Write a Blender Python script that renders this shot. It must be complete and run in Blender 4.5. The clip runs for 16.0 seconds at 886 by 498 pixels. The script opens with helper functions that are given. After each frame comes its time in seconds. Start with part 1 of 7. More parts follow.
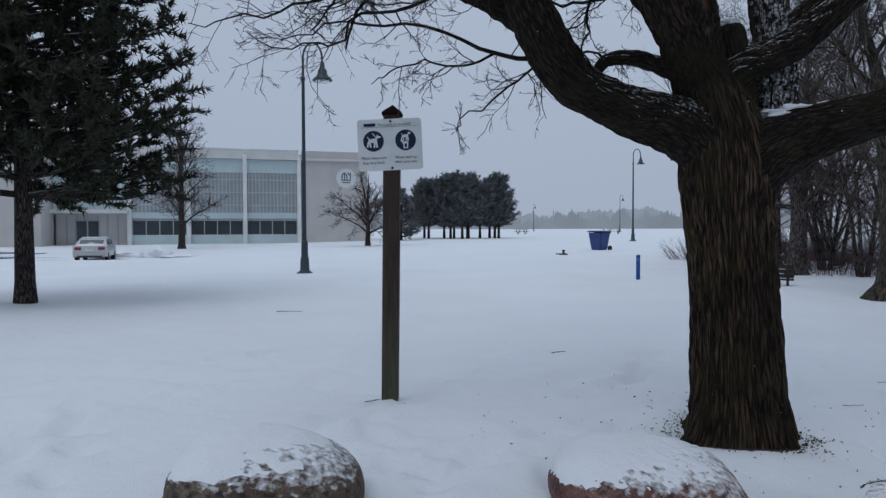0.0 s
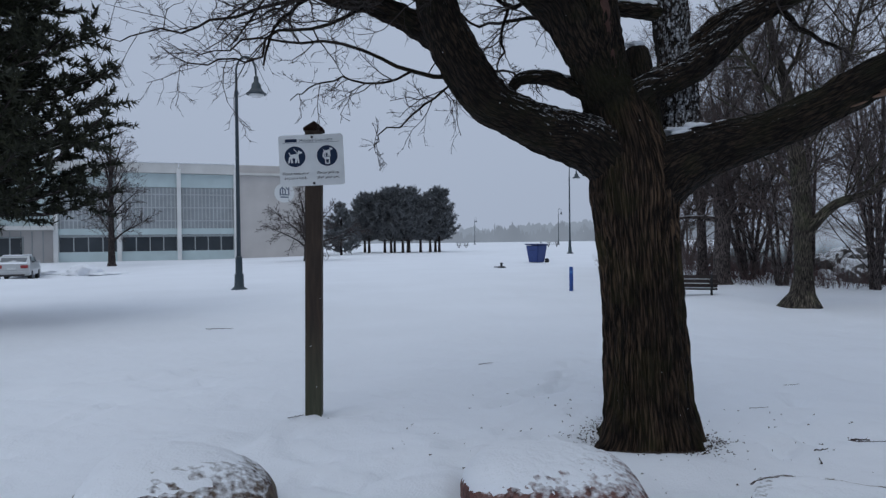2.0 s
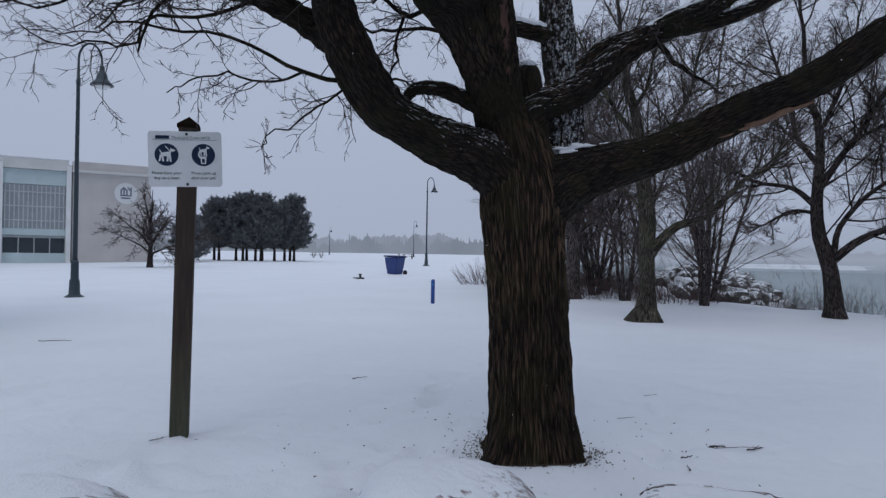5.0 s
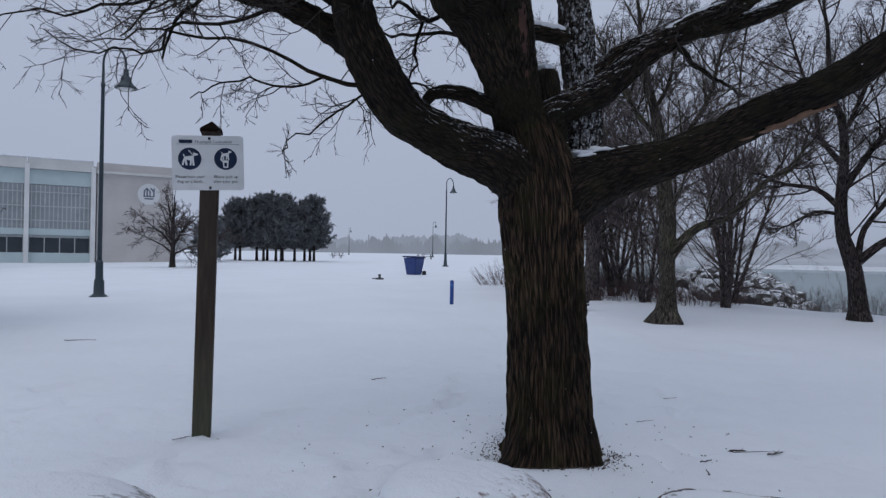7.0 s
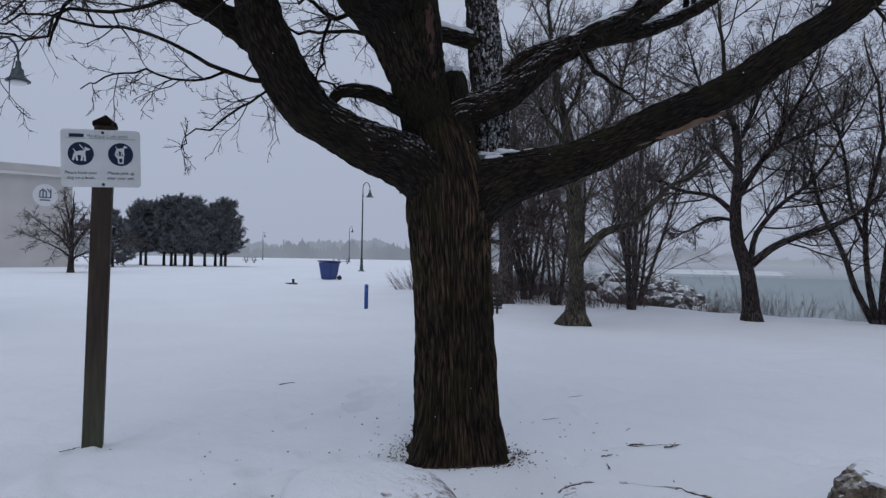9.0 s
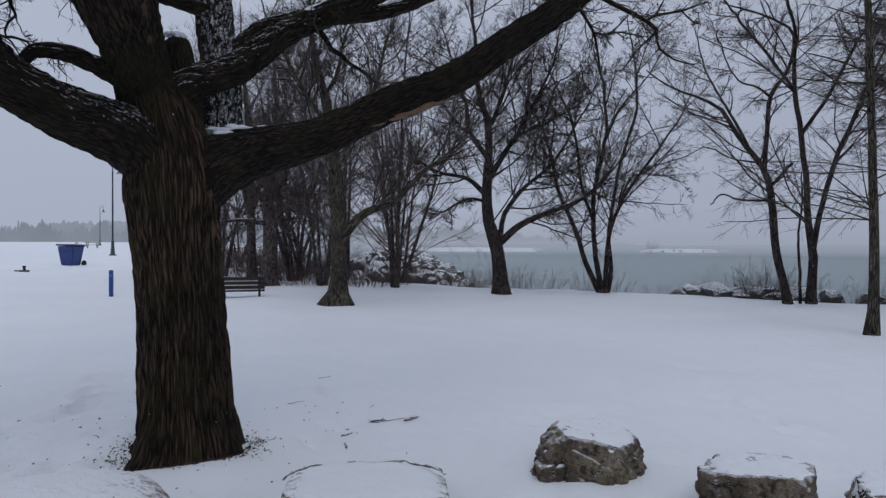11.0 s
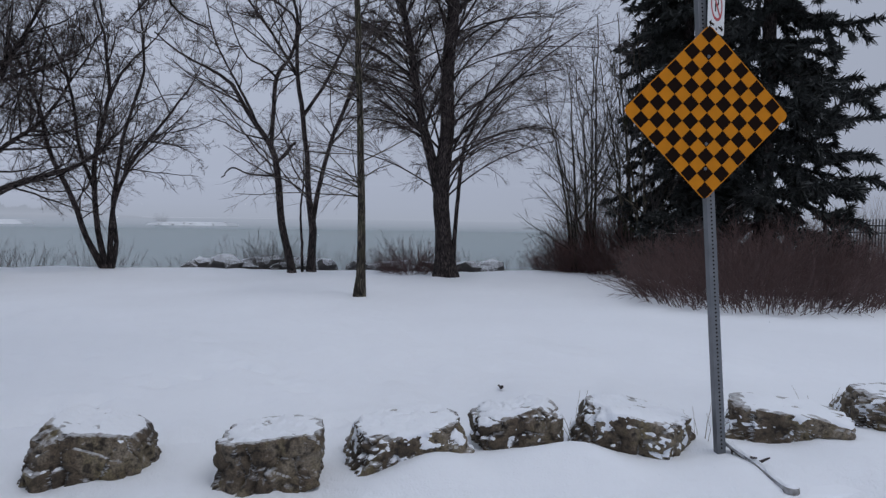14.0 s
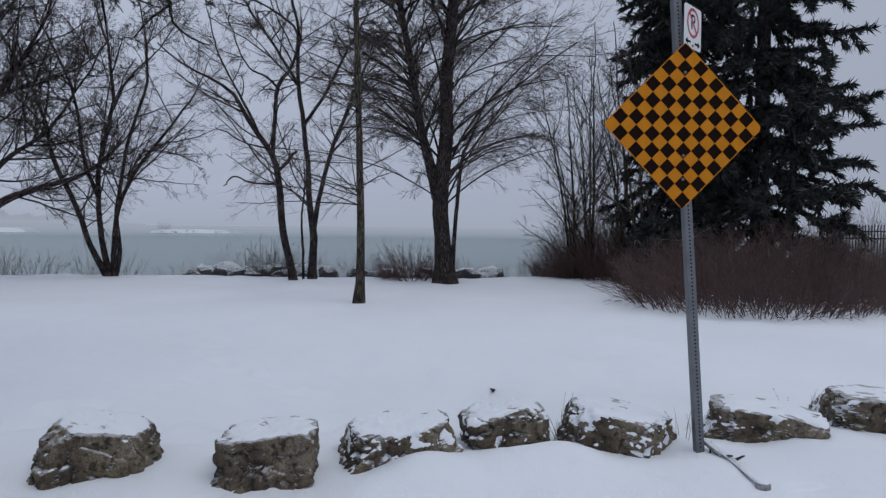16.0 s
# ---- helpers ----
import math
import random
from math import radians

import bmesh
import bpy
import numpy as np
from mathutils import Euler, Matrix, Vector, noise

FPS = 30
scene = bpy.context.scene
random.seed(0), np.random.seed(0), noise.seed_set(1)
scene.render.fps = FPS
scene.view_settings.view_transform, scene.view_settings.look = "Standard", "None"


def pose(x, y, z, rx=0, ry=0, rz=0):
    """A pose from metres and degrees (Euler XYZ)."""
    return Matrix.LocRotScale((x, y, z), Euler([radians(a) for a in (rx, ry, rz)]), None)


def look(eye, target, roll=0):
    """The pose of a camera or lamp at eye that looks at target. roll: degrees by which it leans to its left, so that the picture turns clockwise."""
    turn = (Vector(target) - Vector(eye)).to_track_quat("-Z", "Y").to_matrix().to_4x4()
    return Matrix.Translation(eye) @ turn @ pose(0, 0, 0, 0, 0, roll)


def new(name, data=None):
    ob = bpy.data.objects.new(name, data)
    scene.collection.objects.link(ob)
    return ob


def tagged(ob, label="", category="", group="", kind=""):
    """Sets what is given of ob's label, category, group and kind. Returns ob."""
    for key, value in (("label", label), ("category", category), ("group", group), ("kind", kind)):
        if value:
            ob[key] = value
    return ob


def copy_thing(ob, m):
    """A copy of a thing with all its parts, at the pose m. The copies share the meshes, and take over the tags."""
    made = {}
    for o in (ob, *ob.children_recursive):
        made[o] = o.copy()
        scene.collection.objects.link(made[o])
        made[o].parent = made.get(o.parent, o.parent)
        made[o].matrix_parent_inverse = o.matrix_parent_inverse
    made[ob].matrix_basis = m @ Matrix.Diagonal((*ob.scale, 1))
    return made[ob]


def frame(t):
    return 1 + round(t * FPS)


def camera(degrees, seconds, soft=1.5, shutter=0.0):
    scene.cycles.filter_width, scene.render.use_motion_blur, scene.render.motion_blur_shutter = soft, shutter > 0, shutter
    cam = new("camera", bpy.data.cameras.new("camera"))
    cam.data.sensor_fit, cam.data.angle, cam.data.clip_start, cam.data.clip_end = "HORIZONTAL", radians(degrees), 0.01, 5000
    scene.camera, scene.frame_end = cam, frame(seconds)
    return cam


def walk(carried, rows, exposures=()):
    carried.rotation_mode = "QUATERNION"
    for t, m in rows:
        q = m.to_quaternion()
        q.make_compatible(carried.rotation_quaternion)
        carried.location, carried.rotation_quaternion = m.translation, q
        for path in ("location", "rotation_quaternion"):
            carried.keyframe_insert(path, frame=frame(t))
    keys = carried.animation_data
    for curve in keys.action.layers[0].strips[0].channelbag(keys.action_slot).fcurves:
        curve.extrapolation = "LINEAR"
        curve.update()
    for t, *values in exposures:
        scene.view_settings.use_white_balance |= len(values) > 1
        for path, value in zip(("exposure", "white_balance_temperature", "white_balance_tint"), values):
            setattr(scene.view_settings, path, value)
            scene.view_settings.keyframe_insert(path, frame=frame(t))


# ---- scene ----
cam = camera(65.1, 16.0, 1.4)
PATH = [
    (0, (-0.148, 0.093, 1.544), (-0.13, 2.092, 1.485), -0.2),
    (0.5, (-0.077, 0.042, 1.543), (-0.035, 2.04, 1.487), -0.3),
    (1, (-0.039, 0.003, 1.547), (0.059, 2.0, 1.493), -0.1),
    (1.5, (0.009, 0.02, 1.54), (0.168, 2.013, 1.504), -0.2),
    (2, (0.027, 0.004, 1.545), (0.211, 1.996, 1.525), -0.7),
    (2.5, (0.041, 0.026, 1.541), (0.282, 2.011, 1.522), 0.1),
    (3, (-0.001, 0.09, 1.542), (0.349, 2.059, 1.504), 0.3),
    (3.5, (-0.119, 0.164, 1.552), (0.41, 2.093, 1.554), -1.5),
    (4, (-0.18, 0.174, 1.549), (0.426, 2.081, 1.543), 0.1),
    (4.5, (-0.206, 0.2, 1.552), (0.412, 2.102, 1.556), 0.6),
    (5, (-0.22, 0.198, 1.547), (0.374, 2.108, 1.56), 0.9),
    (5.2, (-0.22, 0.194, 1.553), (0.362, 2.108, 1.56), 0.8),
    (7.3, (-0.23, 0.162, 1.568), (0.31, 2.088, 1.584), 1.0),
    (7.5, (-0.234, 0.172, 1.564), (0.317, 2.094, 1.589), 0.8),
    (7.8, (-0.232, 0.175, 1.559), (0.341, 2.091, 1.583), 0.9),
    (8, (-0.23, 0.18, 1.565), (0.362, 2.09, 1.589), 1.0),
    (8.2, (-0.23, 0.185, 1.56), (0.379, 2.09, 1.596), 1.1),
    (10.3, (0.09, 0.1, 1.511), (1.212, 1.756, 1.491), 0.1),
    (10.5, (0.109, 0.101, 1.511), (1.277, 1.724, 1.493), -0.0),
    (11, (0.155, 0.082, 1.543), (1.467, 1.591, 1.524), 0.2),
    (11.5, (0.213, 0.057, 1.54), (1.638, 1.461, 1.5), -0.0),
    (12, (0.254, 0.041, 1.54), (1.793, 1.319, 1.507), 0.4),
    (12.5, (0.277, 0.047, 1.544), (1.936, 1.165, 1.513), 0.8),
    (13, (0.314, 0.125, 1.534), (2.108, 1.008, 1.491), 1.3),
    (13.5, (0.311, 0.175, 1.532), (2.219, 0.773, 1.469), 0.4),
    (14, (0.304, 0.208, 1.516), (2.271, 0.558, 1.433), 0.9),
    (14.5, (0.247, 0.173, 1.52), (2.238, 0.353, 1.459), 0.4),
    (15, (0.138, 0.107, 1.543), (2.135, 0.201, 1.492), 1.8),
    (15.5, (0.119, 0.089, 1.517), (2.107, 0.292, 1.453), 1.4),
    (16, (0.113, 0.082, 1.534), (2.08, 0.44, 1.47), 0.7),
]
EXPOSURE = [(0.0,-0.02,6250,6),(3.5,-0.01,6240,9),(8.0,-0.01,6340,11),(11.0,0.0,6480,11),(12.5,0.13,6520,11),(15.0,0.14,6500,11),(16.0,0.14,6490,10)]
walk(cam, [(t, look(eye, target, roll)) for t, eye, target, roll in PATH], EXPOSURE)

# ---------- world and light ----------
world = bpy.data.worlds.new("overcast_sky")
scene.world = world
world.use_nodes = True
wn, wl = world.node_tree.nodes, world.node_tree.links
wn.clear()
w_out = wn.new("ShaderNodeOutputWorld")
w_bg = wn.new("ShaderNodeBackground")
w_sky = wn.new("ShaderNodeTexSky")
w_sky.sky_type = "NISHITA"
w_sky.sun_disc = False
w_sky.sun_elevation = radians(24)
w_sky.sun_rotation = radians(150)
w_sky.dust_density = 6
w_mix = wn.new("ShaderNodeMixRGB")
w_mix.inputs[0].default_value = 0.99
w_ramp = wn.new("ShaderNodeValToRGB")
w_map = wn.new("ShaderNodeSeparateXYZ")
w_tex = wn.new("ShaderNodeTexCoord")
w_noise = wn.new("ShaderNodeTexNoise")
w_noise.inputs["Scale"].default_value = 1.6
w_noise.inputs["Detail"].default_value = 3
w_add = wn.new("ShaderNodeMath")
w_add.operation = "MULTIPLY_ADD"
w_add.inputs[1].default_value = 0.10
wl.new(w_tex.outputs["Generated"], w_map.inputs[0])
wl.new(w_tex.outputs["Generated"], w_noise.inputs["Vector"])
wl.new(w_noise.outputs["Fac"], w_add.inputs[0])
wl.new(w_map.outputs["Z"], w_add.inputs[2])
wl.new(w_add.outputs[0], w_ramp.inputs[0])
cr = w_ramp.color_ramp
cr.elements[0].position, cr.elements[0].color = 0.0, (4.1, 4.6, 5.75, 1)
cr.elements[1].position, cr.elements[1].color = 0.95, (7.0, 7.8, 9.3, 1)
mid = cr.elements.new(0.35)
mid.color = (4.6, 5.15, 6.4, 1)
wl.new(w_sky.outputs[0], w_mix.inputs[1])
wl.new(w_ramp.outputs[0], w_mix.inputs[2])
w_side = wn.new("ShaderNodeMath")
w_side.operation = "MULTIPLY_ADD"
w_side.inputs[1].default_value, w_side.inputs[2].default_value = 0.20, 1.02
w_tint = wn.new("ShaderNodeMixRGB")
w_tint.blend_type = "MULTIPLY"
w_tint.inputs[0].default_value = 1.0
wl.new(w_map.outputs["Y"], w_side.inputs[0])
wl.new(w_mix.outputs[0], w_tint.inputs[1])
wl.new(w_side.outputs[0], w_tint.inputs[2])
wl.new(w_tint.outputs[0], w_bg.inputs[0])
w_bg.inputs[1].default_value = 0.075
wl.new(w_bg.outputs[0], w_out.inputs[0])

sun_data = bpy.data.lights.new("sun", "SUN")
sun_data.energy, sun_data.angle, sun_data.color = 0.5, radians(40), (1.0, 0.98, 0.95)
sun = new("sun", sun_data)
sun.matrix_world = look((0, 0, 30), (8, 14, 0))

# ---------- helpers of the scene ----------
rng = np.random.default_rng(7)


def nodes_of(name, rough=0.8, metal=0.0):
    m = bpy.data.materials.new(name)
    m.use_nodes = True
    nt = m.node_tree
    b = nt.nodes["Principled BSDF"]
    b.inputs["Roughness"].default_value = rough
    b.inputs["Metallic"].default_value = metal
    return m, nt, b


def noise_node(nt, scale, detail=4, coord="Object", stretch=(1, 1, 1)):
    c = nt.nodes.new("ShaderNodeTexCoord")
    mp = nt.nodes.new("ShaderNodeMapping")
    mp.inputs["Scale"].default_value = stretch
    n = nt.nodes.new("ShaderNodeTexNoise")
    n.inputs["Scale"].default_value = scale
    n.inputs["Detail"].default_value = detail
    nt.links.new(c.outputs[coord], mp.inputs[0])
    nt.links.new(mp.outputs[0], n.inputs["Vector"])
    return n.outputs["Fac"]


def ramp(nt, fac, stops):
    r = nt.nodes.new("ShaderNodeValToRGB")
    e = r.color_ramp.elements
    while len(e) < len(stops):
        e.new(0.5)
    for el, (p, c) in zip(e, stops):
        el.position, el.color = p, (*c, 1)
    nt.links.new(fac, r.inputs[0])
    return r.outputs[0]


def mix(nt, fac, a, b):
    n = nt.nodes.new("ShaderNodeMixRGB")
    for k, v in ((0, fac), (1, a), (2, b)):
        if isinstance(v, (int, float)):
            n.inputs[k].default_value = v
        elif isinstance(v, tuple):
            n.inputs[k].default_value = (*v, 1)
        else:
            nt.links.new(v, n.inputs[k])
    return n.outputs[0]


def math_node(nt, op, a, b=0.0, clamp=False):
    n = nt.nodes.new("ShaderNodeMath")
    n.operation, n.use_clamp = op, clamp
    for k, v in ((0, a), (1, b)):
        if isinstance(v, (int, float)):
            n.inputs[k].default_value = v
        else:
            nt.links.new(v, n.inputs[k])
    return n.outputs[0]


def bump(nt, b, height, strength=0.4, dist=0.02):
    n = nt.nodes.new("ShaderNodeBump")
    n.inputs["Strength"].default_value = strength
    n.inputs["Distance"].default_value = dist
    nt.links.new(height, n.inputs["Height"])
    nt.links.new(n.outputs[0], b.inputs["Normal"])


def plain(name, col, rough=0.6, metal=0.0, vary=0.25, scale=9.0, bumps=0.1, gloss=0.5):
    """A painted or bare surface with blotches and fine grain."""
    m, nt, b = nodes_of(name, rough, metal)
    b.inputs["Specular IOR Level"].default_value = gloss
    n1 = noise_node(nt, scale, 5)
    n2 = noise_node(nt, scale * 14, 3)
    lo = tuple(c * (1 - vary) for c in col)
    hi = tuple(min(1, c * (1 + vary * 0.7)) for c in col)
    base = ramp(nt, n1, [(0.3, lo), (0.7, hi)])
    base = mix(nt, math_node(nt, "MULTIPLY", n2, 0.25), base, lo)
    nt.links.new(base, b.inputs["Base Color"])
    bump(nt, b, n2, bumps, 0.004)
    return m


SNOW = (0.85, 0.88, 0.935)


def up_mask(nt, lo, hi, scale, amount, tilt=(0, 0, 1)):
    """1 where the surface faces the falling snow, broken up by noise."""
    g = nt.nodes.new("ShaderNodeNewGeometry")
    d = nt.nodes.new("ShaderNodeVectorMath")
    d.operation = "DOT_PRODUCT"
    d.inputs[1].default_value = Vector(tilt).normalized()
    nt.links.new(g.outputs["True Normal"], d.inputs[0])
    n = noise_node(nt, scale, 5)
    s = math_node(nt, "ADD", d.outputs["Value"], math_node(nt, "MULTIPLY", math_node(nt, "SUBTRACT", n, 0.5), amount))
    r = nt.nodes.new("ShaderNodeMapRange")
    r.inputs["From Min"].default_value, r.inputs["From Max"].default_value = lo, hi
    nt.links.new(s, r.inputs["Value"])
    return r.outputs[0]


def bark(name, dark, light, cells=(9, 2.2), depth=0.03, snow=None, moss=None, strength=0.9, flakes=14, patch=(0.42, 0.7)):
    """Furrowed bark laid along the limb by its UVs (metres round, metres along)."""
    m, nt, b = nodes_of(name, 0.9)
    b.inputs["Specular IOR Level"].default_value = 0.25
    uv = nt.nodes.new("ShaderNodeUVMap")
    mp = nt.nodes.new("ShaderNodeMapping")
    mp.inputs["Scale"].default_value = (cells[0], cells[1], 1)
    nt.links.new(uv.outputs[0], mp.inputs[0])
    nz = nt.nodes.new("ShaderNodeTexNoise")
    nz.inputs["Scale"].default_value = 1.3
    nz.inputs["Detail"].default_value = 4
    nt.links.new(mp.outputs[0], nz.inputs["Vector"])
    warp = nt.nodes.new("ShaderNodeMixRGB")
    warp.blend_type = "ADD"
    warp.inputs[0].default_value = 0.7
    nt.links.new(mp.outputs[0], warp.inputs[1])
    nt.links.new(nz.outputs["Color"], warp.inputs[2])
    v = nt.nodes.new("ShaderNodeTexVoronoi")
    v.feature = "DISTANCE_TO_EDGE"
    v.inputs["Scale"].default_value = 1.0
    nt.links.new(warp.outputs[0], v.inputs["Vector"])
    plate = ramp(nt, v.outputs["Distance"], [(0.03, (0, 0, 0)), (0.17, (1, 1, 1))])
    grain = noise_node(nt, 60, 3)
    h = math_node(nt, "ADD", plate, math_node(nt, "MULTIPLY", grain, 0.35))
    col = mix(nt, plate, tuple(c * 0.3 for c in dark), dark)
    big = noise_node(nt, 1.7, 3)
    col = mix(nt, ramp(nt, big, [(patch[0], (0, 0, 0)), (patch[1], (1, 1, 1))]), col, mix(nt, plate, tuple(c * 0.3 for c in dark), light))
    fib = nt.nodes.new("ShaderNodeTexNoise")
    fib.inputs["Scale"].default_value = 3.2
    fib.inputs["Detail"].default_value = 5
    nt.links.new(mp.outputs[0], fib.inputs["Vector"])
    fine = ramp(nt, fib.outputs["Fac"], [(0.40, (0.28, 0.28, 0.28)), (0.5, (0.95, 0.95, 0.95)), (0.60, (1.75, 1.7, 1.65))])
    mul = nt.nodes.new("ShaderNodeMixRGB")
    mul.blend_type = "MULTIPLY"
    mul.inputs[0].default_value = 1.0
    nt.links.new(col, mul.inputs[1])
    nt.links.new(fine, mul.inputs[2])
    col = mul.outputs[0]
    h = math_node(nt, "ADD", h, math_node(nt, "MULTIPLY", fib.outputs["Fac"], 0.6))
    if moss:
        col = mix(nt, ramp(nt, noise_node(nt, 2.6, 4), [(0.5, (0, 0, 0)), (0.72, (0.7, 0.7, 0.7))]), col, moss)
    if snow:
        lo, hi, amount, tilt, crev = snow
        k = up_mask(nt, lo, hi, flakes, amount, tilt)
        if crev:
            k = math_node(nt, "MULTIPLY", k, math_node(nt, "SUBTRACT", 1.25, math_node(nt, "MULTIPLY", plate, crev)), True)
        col = mix(nt, k, col, SNOW)
    nt.links.new(col, b.inputs["Base Color"])
    bump(nt, b, h, strength, depth)
    return m


def mat_of(name, f):
    m, nt, b = nodes_of(name)
    f(nt, b)
    return m


def quick_mesh(name, verts, faces, uvs=None, smooth=True):
    """A mesh from arrays: verts (n, 3), faces (m, k), uvs (m * k, 2)."""
    me = bpy.data.meshes.new(name)
    verts, faces = np.asarray(verts, np.float32), np.asarray(faces, np.int32)
    k = faces.shape[1]
    me.vertices.add(len(verts))
    me.vertices.foreach_set("co", verts.ravel())
    me.loops.add(faces.size)
    me.loops.foreach_set("vertex_index", faces.ravel())
    me.polygons.add(len(faces))
    me.polygons.foreach_set("loop_start", np.arange(0, faces.size, k, dtype=np.int32))
    me.polygons.foreach_set("use_smooth", np.full(len(faces), smooth))
    if uvs is not None:
        me.uv_layers.new(name="UVMap").data.foreach_set("uv", np.asarray(uvs, np.float32).ravel())
    me.update(calc_edges=True)
    return me


def thing(name, x=0, y=0, z=0, rz=0, label="", category="", group="", kind=""):
    ob = new(name)
    ob.matrix_world = pose(x, y, z, 0, 0, rz)
    ob.empty_display_size = 0.2
    return tagged(ob, label, category, group, kind)


def part(name, data, material, parent=None, label="", m=None, kind=""):
    """Links a bmesh or a mesh as one object under a thing or a part."""
    if isinstance(data, bmesh.types.BMesh):
        me = bpy.data.meshes.new(name)
        bmesh.ops.recalc_face_normals(data, faces=data.faces[:])
        data.to_mesh(me)
        data.free()
    else:
        me = data
    if material is not None and not me.materials:
        me.materials.append(material)
    ob = new(name, me)
    if parent is not None:
        ob.parent = parent
    if m is not None:
        ob.matrix_basis = m
    return tagged(ob, label, kind=kind)


def box(sx, sy, sz, x=0, y=0, z=0, bevel=0.0, rot=None, bm=None, seg=1):
    """A box with its middle at x, y, z, its edges rounded."""
    one = bmesh.new()
    bmesh.ops.create_cube(one, size=1, matrix=Matrix.Diagonal((sx, sy, sz, 1)))
    if bevel:
        bmesh.ops.bevel(one, geom=one.edges[:], offset=bevel, segments=seg, profile=0.5, affect="EDGES")
    t = Matrix.Translation((x, y, z)) @ (rot.to_4x4() if rot else Matrix())
    one.transform(t)
    return join(bm, one)


def join(bm, one):
    if bm is None:
        return one
    me = bpy.data.meshes.new("t")
    one.to_mesh(me)
    one.free()
    bm.from_mesh(me)
    bpy.data.meshes.remove(me)
    return bm


def lathe(profile, sides=20, m=None, bm=None):
    """Turns (radius, height) pairs round z."""
    one = bmesh.new()
    rings = []
    for r, z in profile:
        rings.append([one.verts.new((r * math.cos(2 * math.pi * i / sides), r * math.sin(2 * math.pi * i / sides), z)) for i in range(sides)])
    for a, b in zip(rings, rings[1:]):
        for i in range(sides):
            one.faces.new((a[i], a[(i + 1) % sides], b[(i + 1) % sides], b[i]))
    one.faces.new(rings[0][::-1])
    one.faces.new(rings[-1])
    for f in one.faces:
        f.smooth = len(f.verts) == 4
    if m is not None:
        one.transform(m)
    return join(bm, one)


def unit(v):
    return v / np.maximum(np.linalg.norm(v, axis=-1, keepdims=True), 1e-9)


def tubes(P, R, sides):
    """Tapered tubes along many paths at once: P (N, n, 3), R (N, n). Returns verts, quads, uvs."""
    N, n, _ = P.shape
    T = unit(np.gradient(P, axis=1))
    mean = unit(P[:, -1] - P[:, 0])
    ref = np.where(np.abs(mean[:, 2:3]) > 0.8, np.array([[1.0, 0.2, 0]]), np.array([[0.1, 0.2, 1.0]]))[:, None]
    U = unit(np.cross(T, ref))
    V = np.cross(T, U)
    a = np.arange(sides) * 2 * math.pi / sides
    ring = P[:, :, None] + R[:, :, None, None] * (np.cos(a)[None, None, :, None] * U[:, :, None] + np.sin(a)[None, None, :, None] * V[:, :, None])
    verts = ring.reshape(-1, 3)
    i, j, k = np.meshgrid(np.arange(N), np.arange(n - 1), np.arange(sides), indexing="ij")
    k2 = (k + 1) % sides
    b = i * n * sides + j * sides
    quads = np.stack([b + k, b + k2, b + sides + k2, b + sides + k], -1).reshape(-1, 4)
    along = np.concatenate([np.zeros((N, 1)), np.cumsum(np.linalg.norm(np.diff(P, axis=1), axis=-1), 1)], 1)
    circ = np.maximum(2 * math.pi * R.max(1), 0.02)[:, None, None] * np.ones_like(i)
    u0, u1 = circ * k / sides, circ * (k + 1) / sides
    v0 = along[:, :-1, None] * np.ones(sides)
    v1 = along[:, 1:, None] * np.ones(sides)
    uv = np.stack([np.stack([u0, v0], -1), np.stack([u1, v0], -1), np.stack([u1, v1], -1), np.stack([u0, v1], -1)], -2).reshape(-1, 2)
    return verts, quads, uv


def tube_mesh(name, sets):
    """One mesh from several (P, R, sides)."""
    vs, fs, us, off = [], [], [], 0
    for P, R, sides in sets:
        v, f, u = tubes(P, R, sides)
        vs.append(v), fs.append(f + off), us.append(u)
        off += len(v)
    return quick_mesh(name, np.concatenate(vs), np.concatenate(fs), np.concatenate(us))


def tip_mesh(name, P, R):
    """Fine twig tips: slim tapering blades."""
    S, E = P[:, 0], P[:, -1]
    g = np.random.default_rng(len(S))
    U = unit(np.cross(E - S, g.normal(size=S.shape))) * R[:, :1] * 1.2
    v = np.stack([S - U, S + U, E], 1).reshape(-1, 3)
    return quick_mesh(name, v, np.arange(len(v)).reshape(-1, 3))


def resample(pts, n):
    """A smooth path of n points (x, y, z, radius) through a few nodes, evenly spaced."""
    q = np.array(pts, float)
    q = np.vstack([2 * q[0] - q[1], q, 2 * q[-1] - q[-2]])
    t = np.linspace(0, len(pts) - 1 - 1e-6, 240)
    i = t.astype(int)
    f = (t - i)[:, None]
    p0, p1, p2, p3 = q[i], q[i + 1], q[i + 2], q[i + 3]
    c = 0.5 * (2 * p1 + (p2 - p0) * f + (2 * p0 - 5 * p1 + 4 * p2 - p3) * f**2 + (3 * p1 - p0 - 3 * p2 + p3) * f**3)
    c[:, 3] = np.maximum(c[:, 3], 0.002)
    s = np.concatenate([[0], np.cumsum(np.linalg.norm(np.diff(c[:, :3], axis=0), axis=1))])
    u = np.linspace(0, s[-1], n)
    return np.stack([np.interp(u, s, c[:, k]) for k in range(4)], 1)


def limb_paths(limbs, n):
    q = np.array([resample(l, n) for l in limbs])
    return q[..., :3], q[..., 3]


